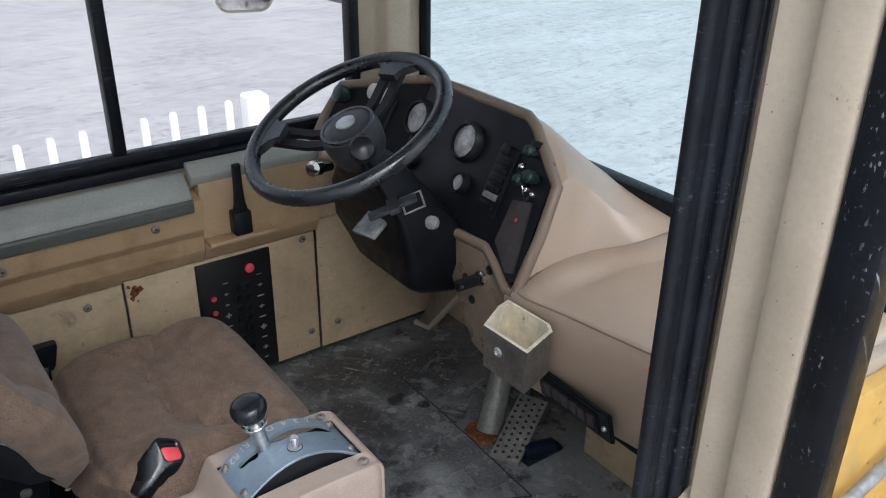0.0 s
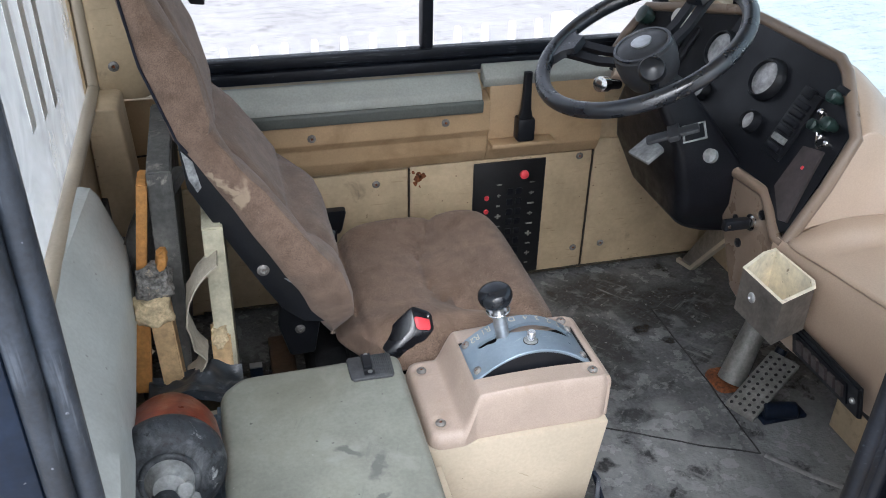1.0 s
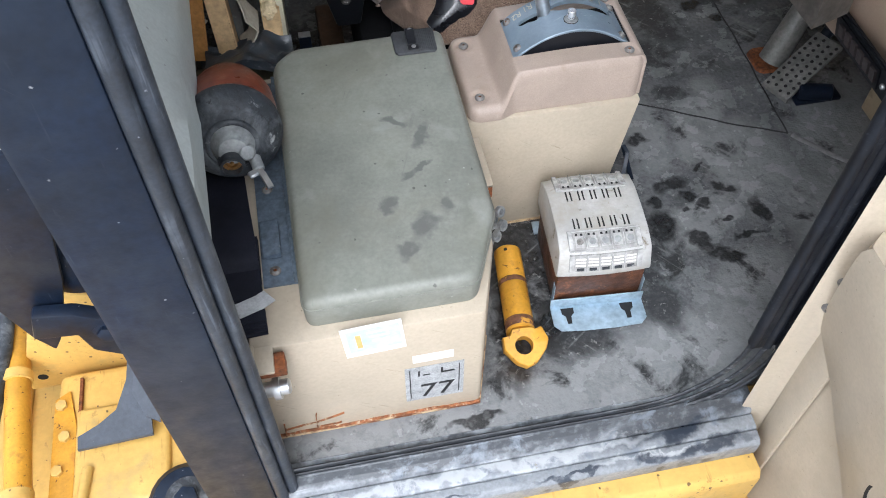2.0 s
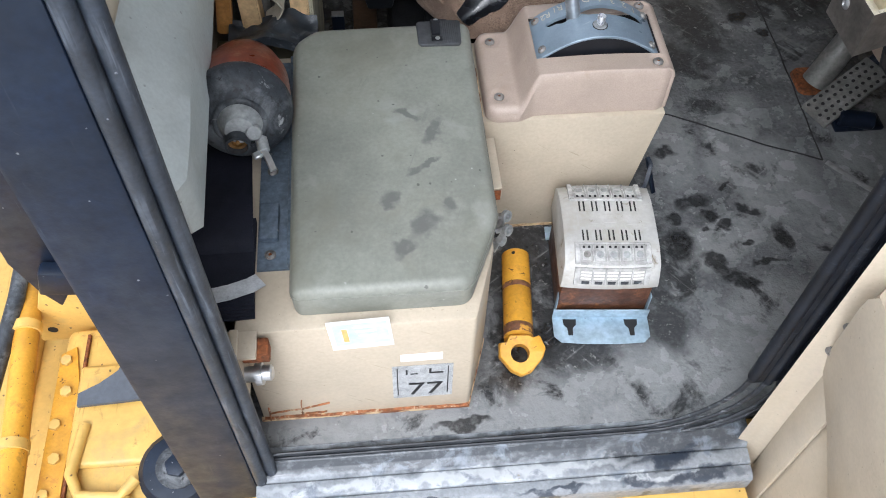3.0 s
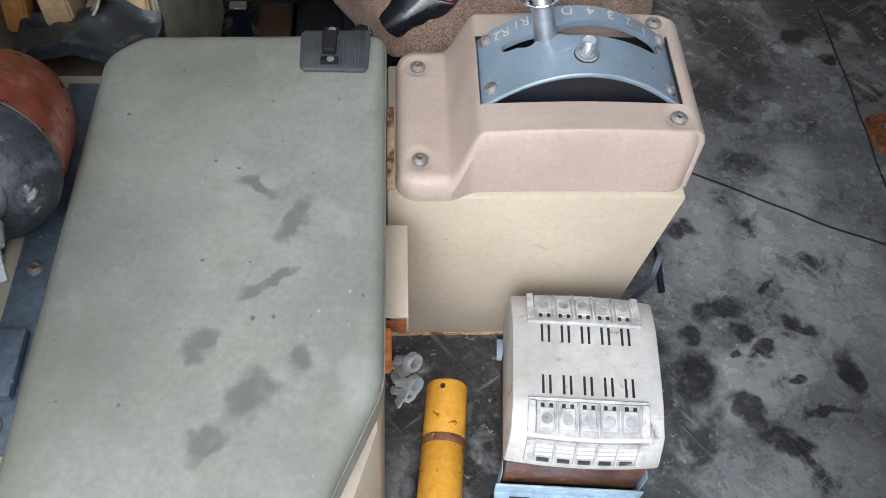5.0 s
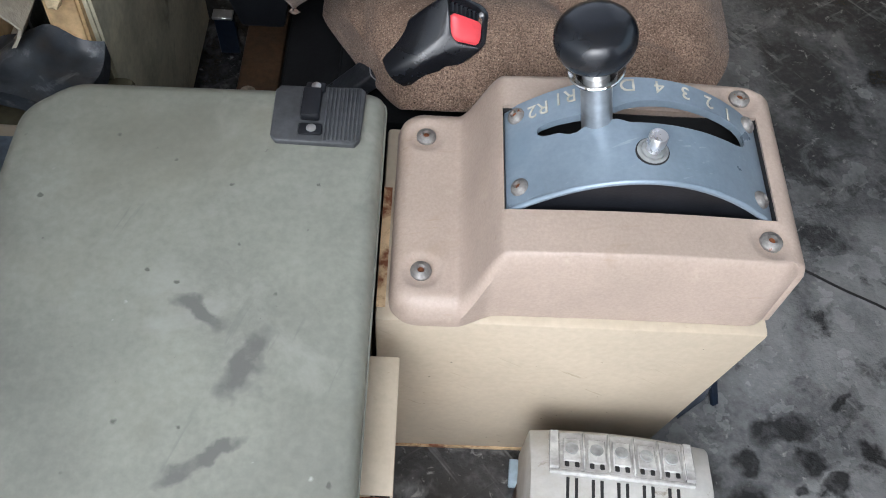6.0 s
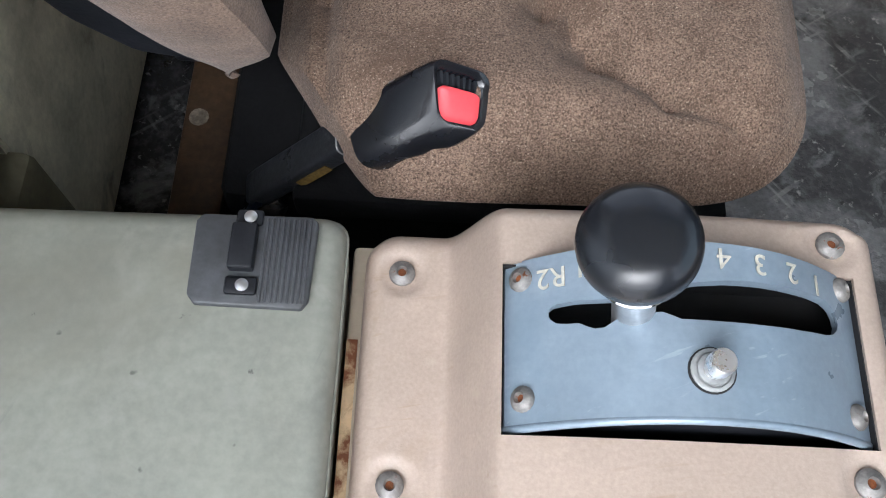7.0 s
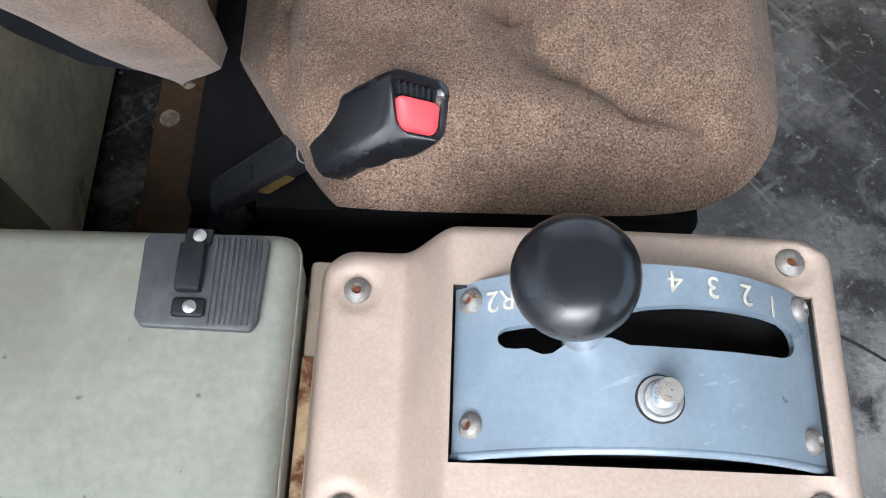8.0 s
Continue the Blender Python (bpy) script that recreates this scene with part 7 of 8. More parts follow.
# hood over the instruments, its flank, and the shelf beside it
skin("hood_top", [[(0.845 - 0.55 * max(0, y - 0.5), y, 0.79 - 0.2 * max(0, y - 0.5)), (0.87, y, 0.785 - 0.2 * max(0, y - 0.5)), (0.92, y, 0.748), (0.975, y, 0.70), (1.03, y, 0.648)] for y in (0.715, 0.5, 0.3, 0.2, 0.15)], "tan hood over the instruments")
HOOD_EDGE = [(0.845, 0.152, 0.790), (0.87, 0.15, 0.785), (0.92, 0.15, 0.748), (0.975, 0.14, 0.70), (1.03, 0.115, 0.648)]
HOOD_BEVEL = [(0.838, 0.082, 0.752), (0.872, 0.082, 0.752), (0.918, 0.078, 0.716), (0.968, 0.052, 0.670), (1.03, 0.03, 0.640)]
HOOD_CREASE = [(0.803, 0.012, 0.700), (0.832, 0.008, 0.712), (0.880, -0.005, 0.680), (0.925, -0.060, 0.634), (1.03, -0.09, 0.634)]
HOOD_VALLEY = [(0.712, -0.001, 0.530), (0.775, -0.014, 0.546), (0.855, -0.036, 0.562), (0.915, -0.105, 0.592), (1.03, -0.16, 0.634)]
def between(c0, c1, f):
    return [Vector(a).lerp(Vector(b), f) for a, b in zip(c0, c1)]
skin("hood_flank", [HOOD_EDGE, HOOD_BEVEL, between(HOOD_CREASE, HOOD_BEVEL, 0.14), between(HOOD_CREASE, HOOD_VALLEY, 0.10), between(HOOD_CREASE, HOOD_VALLEY, 0.9), HOOD_VALLEY], "tan flank of the hood with a bevelled upper edge")
def ridge_x(y):
    return 0.688 + 0.17 * max(0.0, -y - 0.02)
skin("console_shelf", [
    [(0.700, -0.002, 0.507)] + [(x, y + 0.004, z - 0.002) for x, y, z in HOOD_VALLEY[1:]],
    [(ridge_x(-0.03), -0.030, 0.510), (0.775, -0.046, 0.547), (0.855, -0.076, 0.564), (0.92, -0.140, 0.598), (1.03, -0.19, 0.636)],
    [(ridge_x(-0.075), -0.075, 0.511), (0.785, -0.086, 0.529), (0.86, -0.115, 0.554), (0.93, -0.172, 0.594), (1.03, -0.225, 0.636)],
    [(ridge_x(-0.13), -0.13, 0.513), (0.79, -0.14, 0.533), (0.87, -0.17, 0.560), (0.945, -0.21, 0.598), (1.03, -0.26, 0.638)],
    [(ridge_x(-0.4), -0.40, 0.515), (0.82, -0.40, 0.530), (0.88, -0.40, 0.555), (0.955, -0.42, 0.595), (1.03, -0.42, 0.640)],
    [(ridge_x(-0.585), -0.585, 0.515), (0.84, -0.585, 0.53), (0.90, -0.585, 0.555), (0.96, -0.585, 0.595), (1.03, -0.585, 0.640)]], "tan console shelf with a soft ridge under the windscreen")
# side of the console below the ridge
bm = B()
NB = 14
rows_ = []
for k in range(NB + 1):
    y = 0.02 - 0.605 * k / NB
    rz, d = 0.505 + 0.008 * min(k / 4, 1), ridge_x(y) - 0.688
    rows_.append([(0.692 + d, y, rz + 0.003), (0.684 + d, y, rz - 0.012), (0.690 + d * 0.95, y, rz - 0.10), (0.708 + d * 0.9, y, 0.35), (0.728 + d * 0.8, y, 0.29), (0.745 + d * 0.8, y, 0.268), (0.80 + d, y, 0.262), (0.80 + d, y, 0.40), (0.74 + d, y, rz)])
loft(bm, rows_)
part("console_side", bm, DASH, dash, "tan console side")
bm = B()
box(bm, (0.935, -0.58, 0.0), (0.955, 0.0, 0.105), 0.004)
part("kick_panel", bm, BEIGE_WALL, dash, "beige kick panel")
# Added black strip draws the shade under the console's bottom edge.
bm = B()
box(bm, (0.93, -0.58, 0.10), (0.95, 0.06, 0.30), 0.002)
part("shade_strip", bm, BLACK, dash, "black strip standing in for shade over the kick panel")
# column side panel in tan, darkened to brown for the shade under the wheel
bm = B()
prism(bm, [(0.13, 0.54), (0.03, 0.495), (0.01, 0.30), (0.05, 0.27), (0.16, 0.30), (0.30, 0.535)], "x", 0.715, 0.735, 0.006)
part("knee_panel", bm, DASH_LIP_SHADE, dash, "knee panel darkened to brown for its shade")
for y, z, r in ((0.105, 0.505, 0.010), (0.185, 0.455, 0.008), (0.16, 0.41, 0.010)):
    bm = B()
    lathe(bm, (0.7145, y, z), (-1, 0, 0), [(0, r), (0.003, r), (0.004, r * 0.6), (0.002, r * 0.5), (0.002, 0.001)], 14)
    part("knee_switch", bm, BLACK, dash, "small black knob on the knee panel")
key = thing("ignition_key", (0.70, 0.13, 0.46), "black ignition key in a chrome lock", "key")
bm = B()
lathe(bm, (0.715, 0.125, 0.478), (-1, 0, 0.1), [(0, 0.017), (0.01, 0.017), (0.013, 0.012), (0.013, 0.001)], 20)
part("lock", bm, CHROME, key, "chrome lock barrel")
bm = B()
box(bm, (0.645, 0.117, 0.468), (0.701, 0.133, 0.490), 0.003)
part("bow", bm, BLACK, key)
bm = B()
lathe(bm, (0.657, 0.125, 0.479), (-1, 0, -0.3), [(0, 0.009), (0.006, 0.009), (0.007, 0.006)], 14)
part("key_ring", bm, CHROME, key, "small chrome fob")

def gauge(y, z, r, label):
    g = thing("gauge", face(y, z, 0.004), label, "gauge", "dash gauges")
    bm = B()
    lathe(bm, face(y, z, 0.003), FN, [(0, r * 1.25), (0.012, r * 1.2), (0.02, r * 1.06), (0.02, r), (0.010, r * 0.97), (0.010, r * 0.5)], 36)
    bezel = part("bezel", bm, BLACK, g)
    bm = B()
    lathe(bm, face(y, z, 0.011), FN, [(0, r * 0.98), (0.003, r * 0.97), (0.0045, r * 0.9)], 36)
    part("dial", bm, DIAL, bezel, "scratched pale dial glass")
    return g
gauge(0.300, 0.704, 0.037, "large round gauge with scratched pale glass")
gauge(0.485, 0.706, 0.037, "large round gauge behind the steering wheel")
gauge(0.268, 0.628, 0.019, "small round gauge with scratched glass")
gauge(0.462, 0.622, 0.018, "small round gauge behind the steering wheel")
sw = thing("switch_bank", face(0.12, 0.6), "black row of rocker switches on the dash", "switch panel")
def face_box(name, y0, y1, z0, z1, h, material, parent, label="", bev=0.002, twist=0.0):
    """A block on the instrument face; z runs up the slope."""
    bm = B()
    c = face((y0 + y1) / 2, (z0 + z1) / 2, 0.004)
    m = Matrix.Translation(c) @ Matrix((Vector((0, -1, 0)), FU, FN)).transposed().to_4x4() @ Matrix.Rotation(radians(twist), 4, "Z")
    hw, hh = abs(y1 - y0) / 2, abs(z1 - z0) / 2 / 0.884
    box(bm, (-hw, -hh, -0.002), (hw, hh, h), bev, 2, m)
    return part(name, bm, material, parent, label)
face_box("frame", 0.137, 0.197, 0.60, 0.725, 0.006, BLACK, sw)
for k in range(6):
    z = 0.61 + 0.0165 * k
    face_box("rocker", 0.147, 0.187, z, z + 0.012, 0.012, DASH_BLACK if k != 1 else GREY_METAL, sw)
face_box("cap", 0.16, 0.185, 0.712, 0.73, 0.016, BLACK, sw)
vent = thing("lower_switch_panel", face(0.06, 0.53), "dark brown panel with a red warning mark", "panel")
DKPANEL = mat("dark_brown_panel", (0.055, 0.045, 0.045), 0.4, blotch=(20, 0.3))
bm = B()
pts = [(0.105, 0.645), (0.055, 0.655), (0.026, 0.53), (0.045, 0.525), (0.105, 0.565)]
loft(bm, [[face(y, z, h) for y, z in pts] for h in (0.003, 0.010)])
part("panel", bm, DKPANEL, vent)
face_box("red_mark", 0.070, 0.077, 0.612, 0.619, 0.0075, RED, vent, "red mark")
knobs = thing("control_cluster", face(0.06, 0.66), "dark green and chrome dash knobs with a bent wire", "knobs")
for y, z, r in ((0.10, 0.735, 0.012), (0.072, 0.695, 0.013), (0.098, 0.682, 0.011)):
    bm = B()
    lathe(bm, face(y, z, 0.003), FN, [(0, r * 0.7), (0.012, r * 0.7), (0.014, r), (0.03, r), (0.034, r * 0.7), (0.035, r * 0.2)], 18)
    part("knob", bm, GREEN, knobs)
bm = B()
sweep(bm, [face(0.065 + 0.03 * math.cos(a), 0.685 + 0.03 * math.sin(a), 0.02 + 0.01 * math.sin(2 * a)) for a in [radians(x) for x in range(-140, 60, 20)]], circle(0.0022, 8))
part("wire", bm, CHROME, knobs, "bent bright wire")
face_box("switch", 0.088, 0.116, 0.745, 0.757, 0.012, BLACK, knobs, "black switch block")
for y, z, r in ((0.118, 0.705, 0.007), (0.082, 0.672, 0.006), (0.060, 0.668, 0.006)):
    bm = B()
    lathe(bm, face(y, z, 0.003), FN, [(0, r), (0.010, r), (0.013, r * 0.6), (0.0135, 0.001)], 14)
    part("stud", bm, CHROME, knobs, "bright metal stud")
vents = thing("dash_slots", face(0.43, 0.72), "black grille slots beside the wheel", "vent")
for k in range(3):
    face_box("slot", 0.555 + 0.022 * k, 0.567 + 0.022 * k, 0.65, 0.735, 0.005, BLACK, vents)
kn = thing("dash_lever", face(0.52, 0.76), "green-black dash knob and pale round cap", "knob")
bm = B()
lathe(bm, face(0.68, 0.728, 0.0), FN, [(0, 0.016), (0.01, 0.016), (0.012, 0.021), (0.03, 0.021), (0.034, 0.014), (0.035, 0.004)], 20)
part("knob", bm, GREEN, kn)
bm = B()
lathe(bm, face(0.60, 0.742, 0.0), FN, [(0, 0.022), (0.02, 0.022), (0.034, 0.018), (0.04, 0.008)], 20)
part("cap", bm, REAR_WHITE, kn, "pale round cap")

# steering wheel and column
wheel = thing("steering_wheel", (0.66, 0.43, 0.55), "black two-spoke steering wheel on a dark column", "steering wheel")
WC = Vector((0.517, 0.326, 0.793))
WN = Vector((-0.456, -0.026, 0.889)).normalized()
WU = Vector((0, 1, 0))
WU = (WU - WN * WU.dot(WN)).normalized()
WV = WN.cross(WU)
def wp(a, r, h=0.0):
    return WC + (WU * math.cos(a) + WV * math.sin(a)) * r + WN * h
bm = B()
sweep(bm, [wp(2 * math.pi * k / 72, 0.206) for k in range(72)], circle(0.0160, 16), closed=True, up=WN)
WHEELMAT = mat("worn_black_wheel_rim", (0.012, 0.0145, 0.020), 0.3, spec=0.9, grain=(300, 0.06), blotch=(9, 0.2), bump=None)
part("rim", bm, WHEELMAT, wheel, "worn glossy black rim")
SP = [radians(d) for d in (35, 288)]
for a in SP:
    for s in (-0.017, 0.017):
        bm = B()
        off = (WU * -math.sin(a) + WV * math.cos(a)) * s
        sweep(bm, [wp(a, 0.04, -0.035) + off, wp(a, 0.10, -0.030) + off, wp(a, 0.16, -0.012) + off, wp(a, 0.20, 0.0) + off * 1.2], [(-0.010, -0.005), (0.010, -0.005), (0.010, 0.005), (-0.010, 0.005)], up=WN)
        part("spoke", bm, DASH_BLACK, wheel, "grey metal spoke bar")
    bm = B()
    loft(bm, [[wp(a + da, r_, h) for da, h in ((-w, -0.012), (w, -0.012), (w, 0.006), (-w, 0.006))] for r_, w in ((0.15, 0.14), (0.175, 0.17), (0.20, 0.30))])
    part("spoke_root", bm, WHEELMAT, wheel)
HUB = mat("grey_hub_plastic", (0.035, 0.037, 0.042), 0.42, grain=(300, 0.12), blotch=(12, 0.3), bump=(400, 0.12), spots=(((0.10, 0.105, 0.11), 18, 0.58, 0.75),))
bm = B()
lathe(bm, WC - WN * 0.085, WN, [(0, 0.048), (0.02, 0.058), (0.05, 0.062), (0.075, 0.060), (0.083, 0.052), (0.087, 0.035), (0.088, 0.002)], 36)
hub = part("hub", bm, HUB, wheel, "round padded hub")
bm = B()
lathe(bm, WC - WN * 0.004, WN, [(0, 0.0585), (0.003, 0.0575), (0.0035, 0.052), (0.0015, 0.0505), (-0.002, 0.050)], 40)
part("hub_ring", bm, WHEELMAT, hub, "raised ring round the hub")
bm = B()
lathe(bm, WC + WN * 0.0025, WN, [(0, 0.021), (0.003, 0.0205), (0.0035, 0.017), (0.0036, 0.001)], 28)
bmesh.ops.scale(bm, vec=(1, 1, 1), verts=bm.verts)
part("badge", bm, ALU, hub, "silver oval badge")
# stalk knob in front of the hub
bm = B()
kp = WC + Vector((-0.032, -0.115, -0.018))
lathe(bm, kp, Vector((-0.3, -0.5, 0.4)), [(-0.03, 0.012), (0.0, 0.014), (0.006, 0.022), (0.022, 0.026), (0.035, 0.022), (0.041, 0.010)], 24)
sweep(bm, [kp + Vector((0.02, 0.03, -0.02)), kp + Vector((0.045, 0.06, -0.06)), kp + Vector((0.05, 0.08, -0.10))], circle(0.010, 10))
part("spinner_knob", bm, KNOB, wheel, "glossy black knob stalk")
bm = B()
kp = WC + Vector((-0.03, 0.05, -0.10))
lathe(bm, kp, Vector((-0.6, -0.4, 0.2)), [(-0.03, 0.010), (0.02, 0.012), (0.022, 0.016), (0.045, 0.016), (0.047, 0.010)], 18)
part("chrome_switch", bm, CHROME, wheel, "chrome stalk switch")
# column shroud
bm = B()
rings = []
for s, w, d, cx, cy, cz in ((0.0, 0.11, 0.09, 0.565, 0.335, 0.735), (0.1, 0.18, 0.13, 0.61, 0.35, 0.66), (0.2, 0.30, 0.17, 0.66, 0.375, 0.575), (0.35, 0.33, 0.17, 0.68, 0.385, 0.48), (0.5, 0.24, 0.14, 0.69, 0.37, 0.40), (0.55, 0.12, 0.08, 0.70, 0.36, 0.365)):
    rings.append([(cx + u, cy + v, cz - 0.3 * u) for u, v in round_rect(d, w, 0.025, 4)])
loft(bm, rings)
COLUMN = mat("black_column_shroud", (0.007, 0.0075, 0.010), 0.42, grain=(200, 0.2), blotch=(12, 0.3), bump=(300, 0.2), spec=0.2)
part("column_shroud", bm, COLUMN, wheel, "black column shroud")
bm = B()
box(bm, (-0.05, -0.035, -0.004), (0.05, 0.035, 0.006), 0.003, 2, Matrix.Translation((0.58, 0.32, 0.575)) @ Matrix.Rotation(radians(-32), 4, "Y") @ Matrix.Rotation(radians(10), 4, "Z"))
part("column_plate", bm, GREY_METAL, wheel, "pale bracket plate")
bm = B()
m_ = Matrix.Translation((0.575, 0.25, 0.635)) @ Matrix.Rotation(radians(-25), 4, "Y") @ Matrix.Rotation(radians(-25), 4, "Z")
box(bm, (-0.012, -0.04, 0.0), (0.012, 0.04, 0.014), 0.004, 2, m_)
box(bm, (-0.055, -0.012, 0.002), (0.05, 0.012, 0.012), 0.004, 2, m_ @ Matrix.Translation((0.0, -0.02, 0)))
part("column_lever", bm, HUB, wheel, "grey tilt lever")
bm = B()
sweep(bm, [m_ @ Vector(p) for p in ((0.018, -0.055, 0.004), (0.060, -0.055, 0.004), (0.060, 0.0, 0.004), (0.018, 0.0, 0.004))], flat(0.005, 0.003), closed=True, up=(0, 0, 1))
part("bracket_frame", bm, GREY_METAL, wheel, "pale open bracket frame")
bm = B()
lathe(bm, (0.615, 0.165, 0.615), Vector((-0.8, -0.3, 0.4)), [(0, 0.014), (0.01, 0.014), (0.013, 0.008)], 18)
part("column_bolt", bm, GREY_METAL, wheel, "pale round bolt")

# brown shaped strip between rail and dash
bm = B()
sweep(bm, [(0.64, 0.68, 0.60), (0.70, 0.66, 0.585), (0.76, 0.62, 0.56), (0.80, 0.60, 0.53)], circle(0.016, 10))
tagged(part("corner_moulding", bm, DASH), "brown curved moulding at the dash corner", "trim", kind="structure")

# cup holder box
cup = thing("cup_box", (0.60, -0.08, 0.40), "folded sheet-steel box with chipped cream inside", "holder")
CREAM = mat("chipped_cream_paint", (0.74, 0.67, 0.52), 0.55, grain=(120, 0.08), blotch=(25, 0.2), spots=(((0.2, 0.15, 0.08), 45, 0.63, 0.7),))
STAIN_STEEL = mat("stained_bare_steel", (0.22, 0.20, 0.18), 0.38, 0.6, grain=(120, 0.12), blotch=(16, 0.35), bump=(150, 0.05))
CX0, CZ0, CZ1 = 0.58, 0.410, 0.497
OUT = [(x - 0.010, y) for x, y in ((0.590, -0.050), (0.594, -0.165), (0.677, -0.137), (0.69, -0.115), (0.685, -0.005), (0.655, -0.012))]
def inset(pts, d):
    c = Vector((sum(p[0] for p in pts) / len(pts), sum(p[1] for p in pts) / len(pts)))
    return [tuple(c + (Vector(p) - c) * (1 - d)) for p in pts]
bm = B()
loft(bm, [[(x, y, CZ0) for x, y in OUT], [(x, y, CZ1) for x, y in OUT], [(x, y, CZ1) for x, y in inset(OUT, 0.07)], [(x, y, CZ1 - 0.006) for x, y in inset(OUT, 0.075)]], caps=False)
bm.faces.new([v for v in bm.verts if abs(v.co.z - CZ0) < 1e-5][::1])
part("outside", bm, STAIN_STEEL, cup, "bare stained steel outside")
bm = B()
loft(bm, [[(x, y, CZ1 + 0.002) for x, y in inset(OUT, -0.03)], [(x, y, CZ1 + 0.002) for x, y in inset(OUT, 0.09)], [(x, y, CZ0 + 0.004) for x, y in inset(OUT, 0.12)]], caps=False)
bm.faces.new([v for v in bm.verts if abs(v.co.z - CZ0 - 0.004) < 1e-5])
part("inside", bm, CREAM, cup, "chipped cream inside")
screw(cup, (CX0 + 0.001, -0.09, 0.46), (-1, 0, 0), 0.010, material=ALU)

radio = thing("switch_strip", (0.70, -0.25, 0.30), "black switch strip in the console side", "switch panel")
def side_pt(y, z, h=0.0):
    x = lerp_table([(0.245, 0.75), (0.265, 0.735), (0.33, 0.715), (0.415, 0.695), (0.5, 0.684)], z)
    return Vector((x - h, y, z))
bm = B()
loft(bm, [[side_pt(y, z, h) for y, z in ((-0.07, 0.375), (-0.268, 0.372), (-0.268, 0.298), (-0.07, 0.300))] for h in (-0.004, 0.008)])
bmesh.ops.bevel(bm, geom=list(bm.edges), offset=0.004, segments=2, affect="EDGES")
part("frame", bm, BLACK, radio)
bm = B()
loft(bm, [[side_pt(y, z, h) for y, z in ((-0.09, 0.362), (-0.238, 0.360), (-0.238, 0.313), (-0.09, 0.315))] for h in (0.007, 0.011)])
part("face", bm, DASH_BLACK, radio)
for k in range(6):
    bm = B()
    y = -0.106 - 0.0235 * k
    loft(bm, [[side_pt(y + dy, z, h) for dy, z in ((0.008, 0.352), (-0.008, 0.352), (-0.008, 0.325), (0.008, 0.325))] for h in (0.010, 0.016)])
    part("switch", bm, DKPANEL, radio)
screw(radio, side_pt(-0.254, 0.335, 0.009), (-1, 0, 0), 0.006, material=ALU)
bm = B()
prism(bm, [(-0.312, 0.492), (-0.345, 0.484), (-0.343, 0.460)], "x", 0.730, 0.7325)
tagged(part("orange_mark", bm, mat("orange_red_paint", (0.8, 0.13, 0.04), 0.5), dash), "orange-red paint mark")

# pedals
def tread(name, pts, th, material, parent, label=""):
    bm = B()
    loft(bm, [pts, [Vector(p) + Vector(th) for p in pts]])
    return part(name, bm, material, parent, label)
acc = thing("accelerator_pedal", (0.84, 0.10, 0.0), "worn steel accelerator pedal with raised pattern", "pedal")
PEDAL = mat("worn_pedal_steel", (0.22, 0.215, 0.2), 0.5, 0.4, grain=(120, 0.2), blotch=(20, 0.3), bump=(150, 0.2))
p_a, p_b, p_c, p_d = Vector((0.738, 0.105, 0.016)), Vector((0.768, 0.040, 0.016)), Vector((0.905, 0.10, 0.095)), Vector((0.875, 0.165, 0.095))
tread("plate", [p_a, p_b, p_c, p_d], (0, 0, -0.010), PEDAL, acc)
nrm = (p_b - p_a).cross(p_d - p_a).normalized()
HOLE = mat("dirty_pedal_hole", (0.02, 0.02, 0.02), 0.8, bump=None)
for i in range(10):
    for j in range(4):
        u, v = (i + 0.5 + 0.4 * (j % 2)) / 10.6, (j + 0.5) / 4
        c = p_a.lerp(p_d, u).lerp(p_b.lerp(p_c, u), v)
        bm = B()
        lathe(bm, c - nrm * 0.001, nrm, [(0, 0.0062), (0.0024, 0.0058), (0.0024, 0.0044), (0.0014, 0.0040), (0.0014, 0.001)], 10)
        ob = part("hole_rim", bm, PEDAL, acc)
        ob.data.materials.append(HOLE)
        for p in ob.data.polygons:
            if (p.center - (c - ob.location)).length < 0.0030 and len(p.vertices) > 3:
                p.material_index = 1
bm = B()
cyl(bm, (0.80, 0.058, 0.020), (0.875, 0.040, 0.020), 0.02, seg=16, round_=0.004)
box(bm, (0.79, 0.03, 0.001), (0.90, 0.075, 0.012), 0.003)
part("pivot", bm, STEEL_BLACK, acc, "black pivot bracket")
brk = thing("brake_pedal", (0.83, 0.21, 0.0), "worn brake pedal arm on a rusty floor plate", "pedal")
bm = B()
loft(bm, [[(0.80 + u, 0.19 + v, 0.0) for u, v in round_rect(0.10, 0.085, 0.02)], [(0.80 + u, 0.19 + v, 0.008) for u, v in round_rect(0.095, 0.08, 0.02)]])
part("floor_plate", bm, RUSTY, brk, "rusty floor plate")
bm = B()
cyl(bm, (0.795, 0.18, 0.008), (0.86, 0.21, 0.17), 0.032, 0.026, seg=18)
part("arm", bm, PEDAL, brk)
bm = B()
cyl(bm, (0.86, 0.15, 0.02), (0.90, 0.16, 0.10), 0.014, seg=12)
part("rod", bm, STEEL_BLACK, brk)
cv = thing("column_bracket", (0.90, 0.50, 0.0), "dark plate with bare tan edges at the column foot", "bracket")
bm = B()
loft(bm, [[(0.935, 0.69, z), (0.945, 0.645, z), (0.845, 0.345, z + 0.30), (0.90, 0.50, z + 0.26)] for z in (0.004, 0.012)])
part("sheet", bm, STAIN_STEEL, cv, "stained bare sheet")
bm = B()
sweep(bm, [(0.93, 0.70, 0.008), (0.944, 0.645, 0.010), (0.845, 0.342, 0.315)], flat(0.012, 0.012))
part("edge", bm, BEIGE, cv, "tan folded edge")

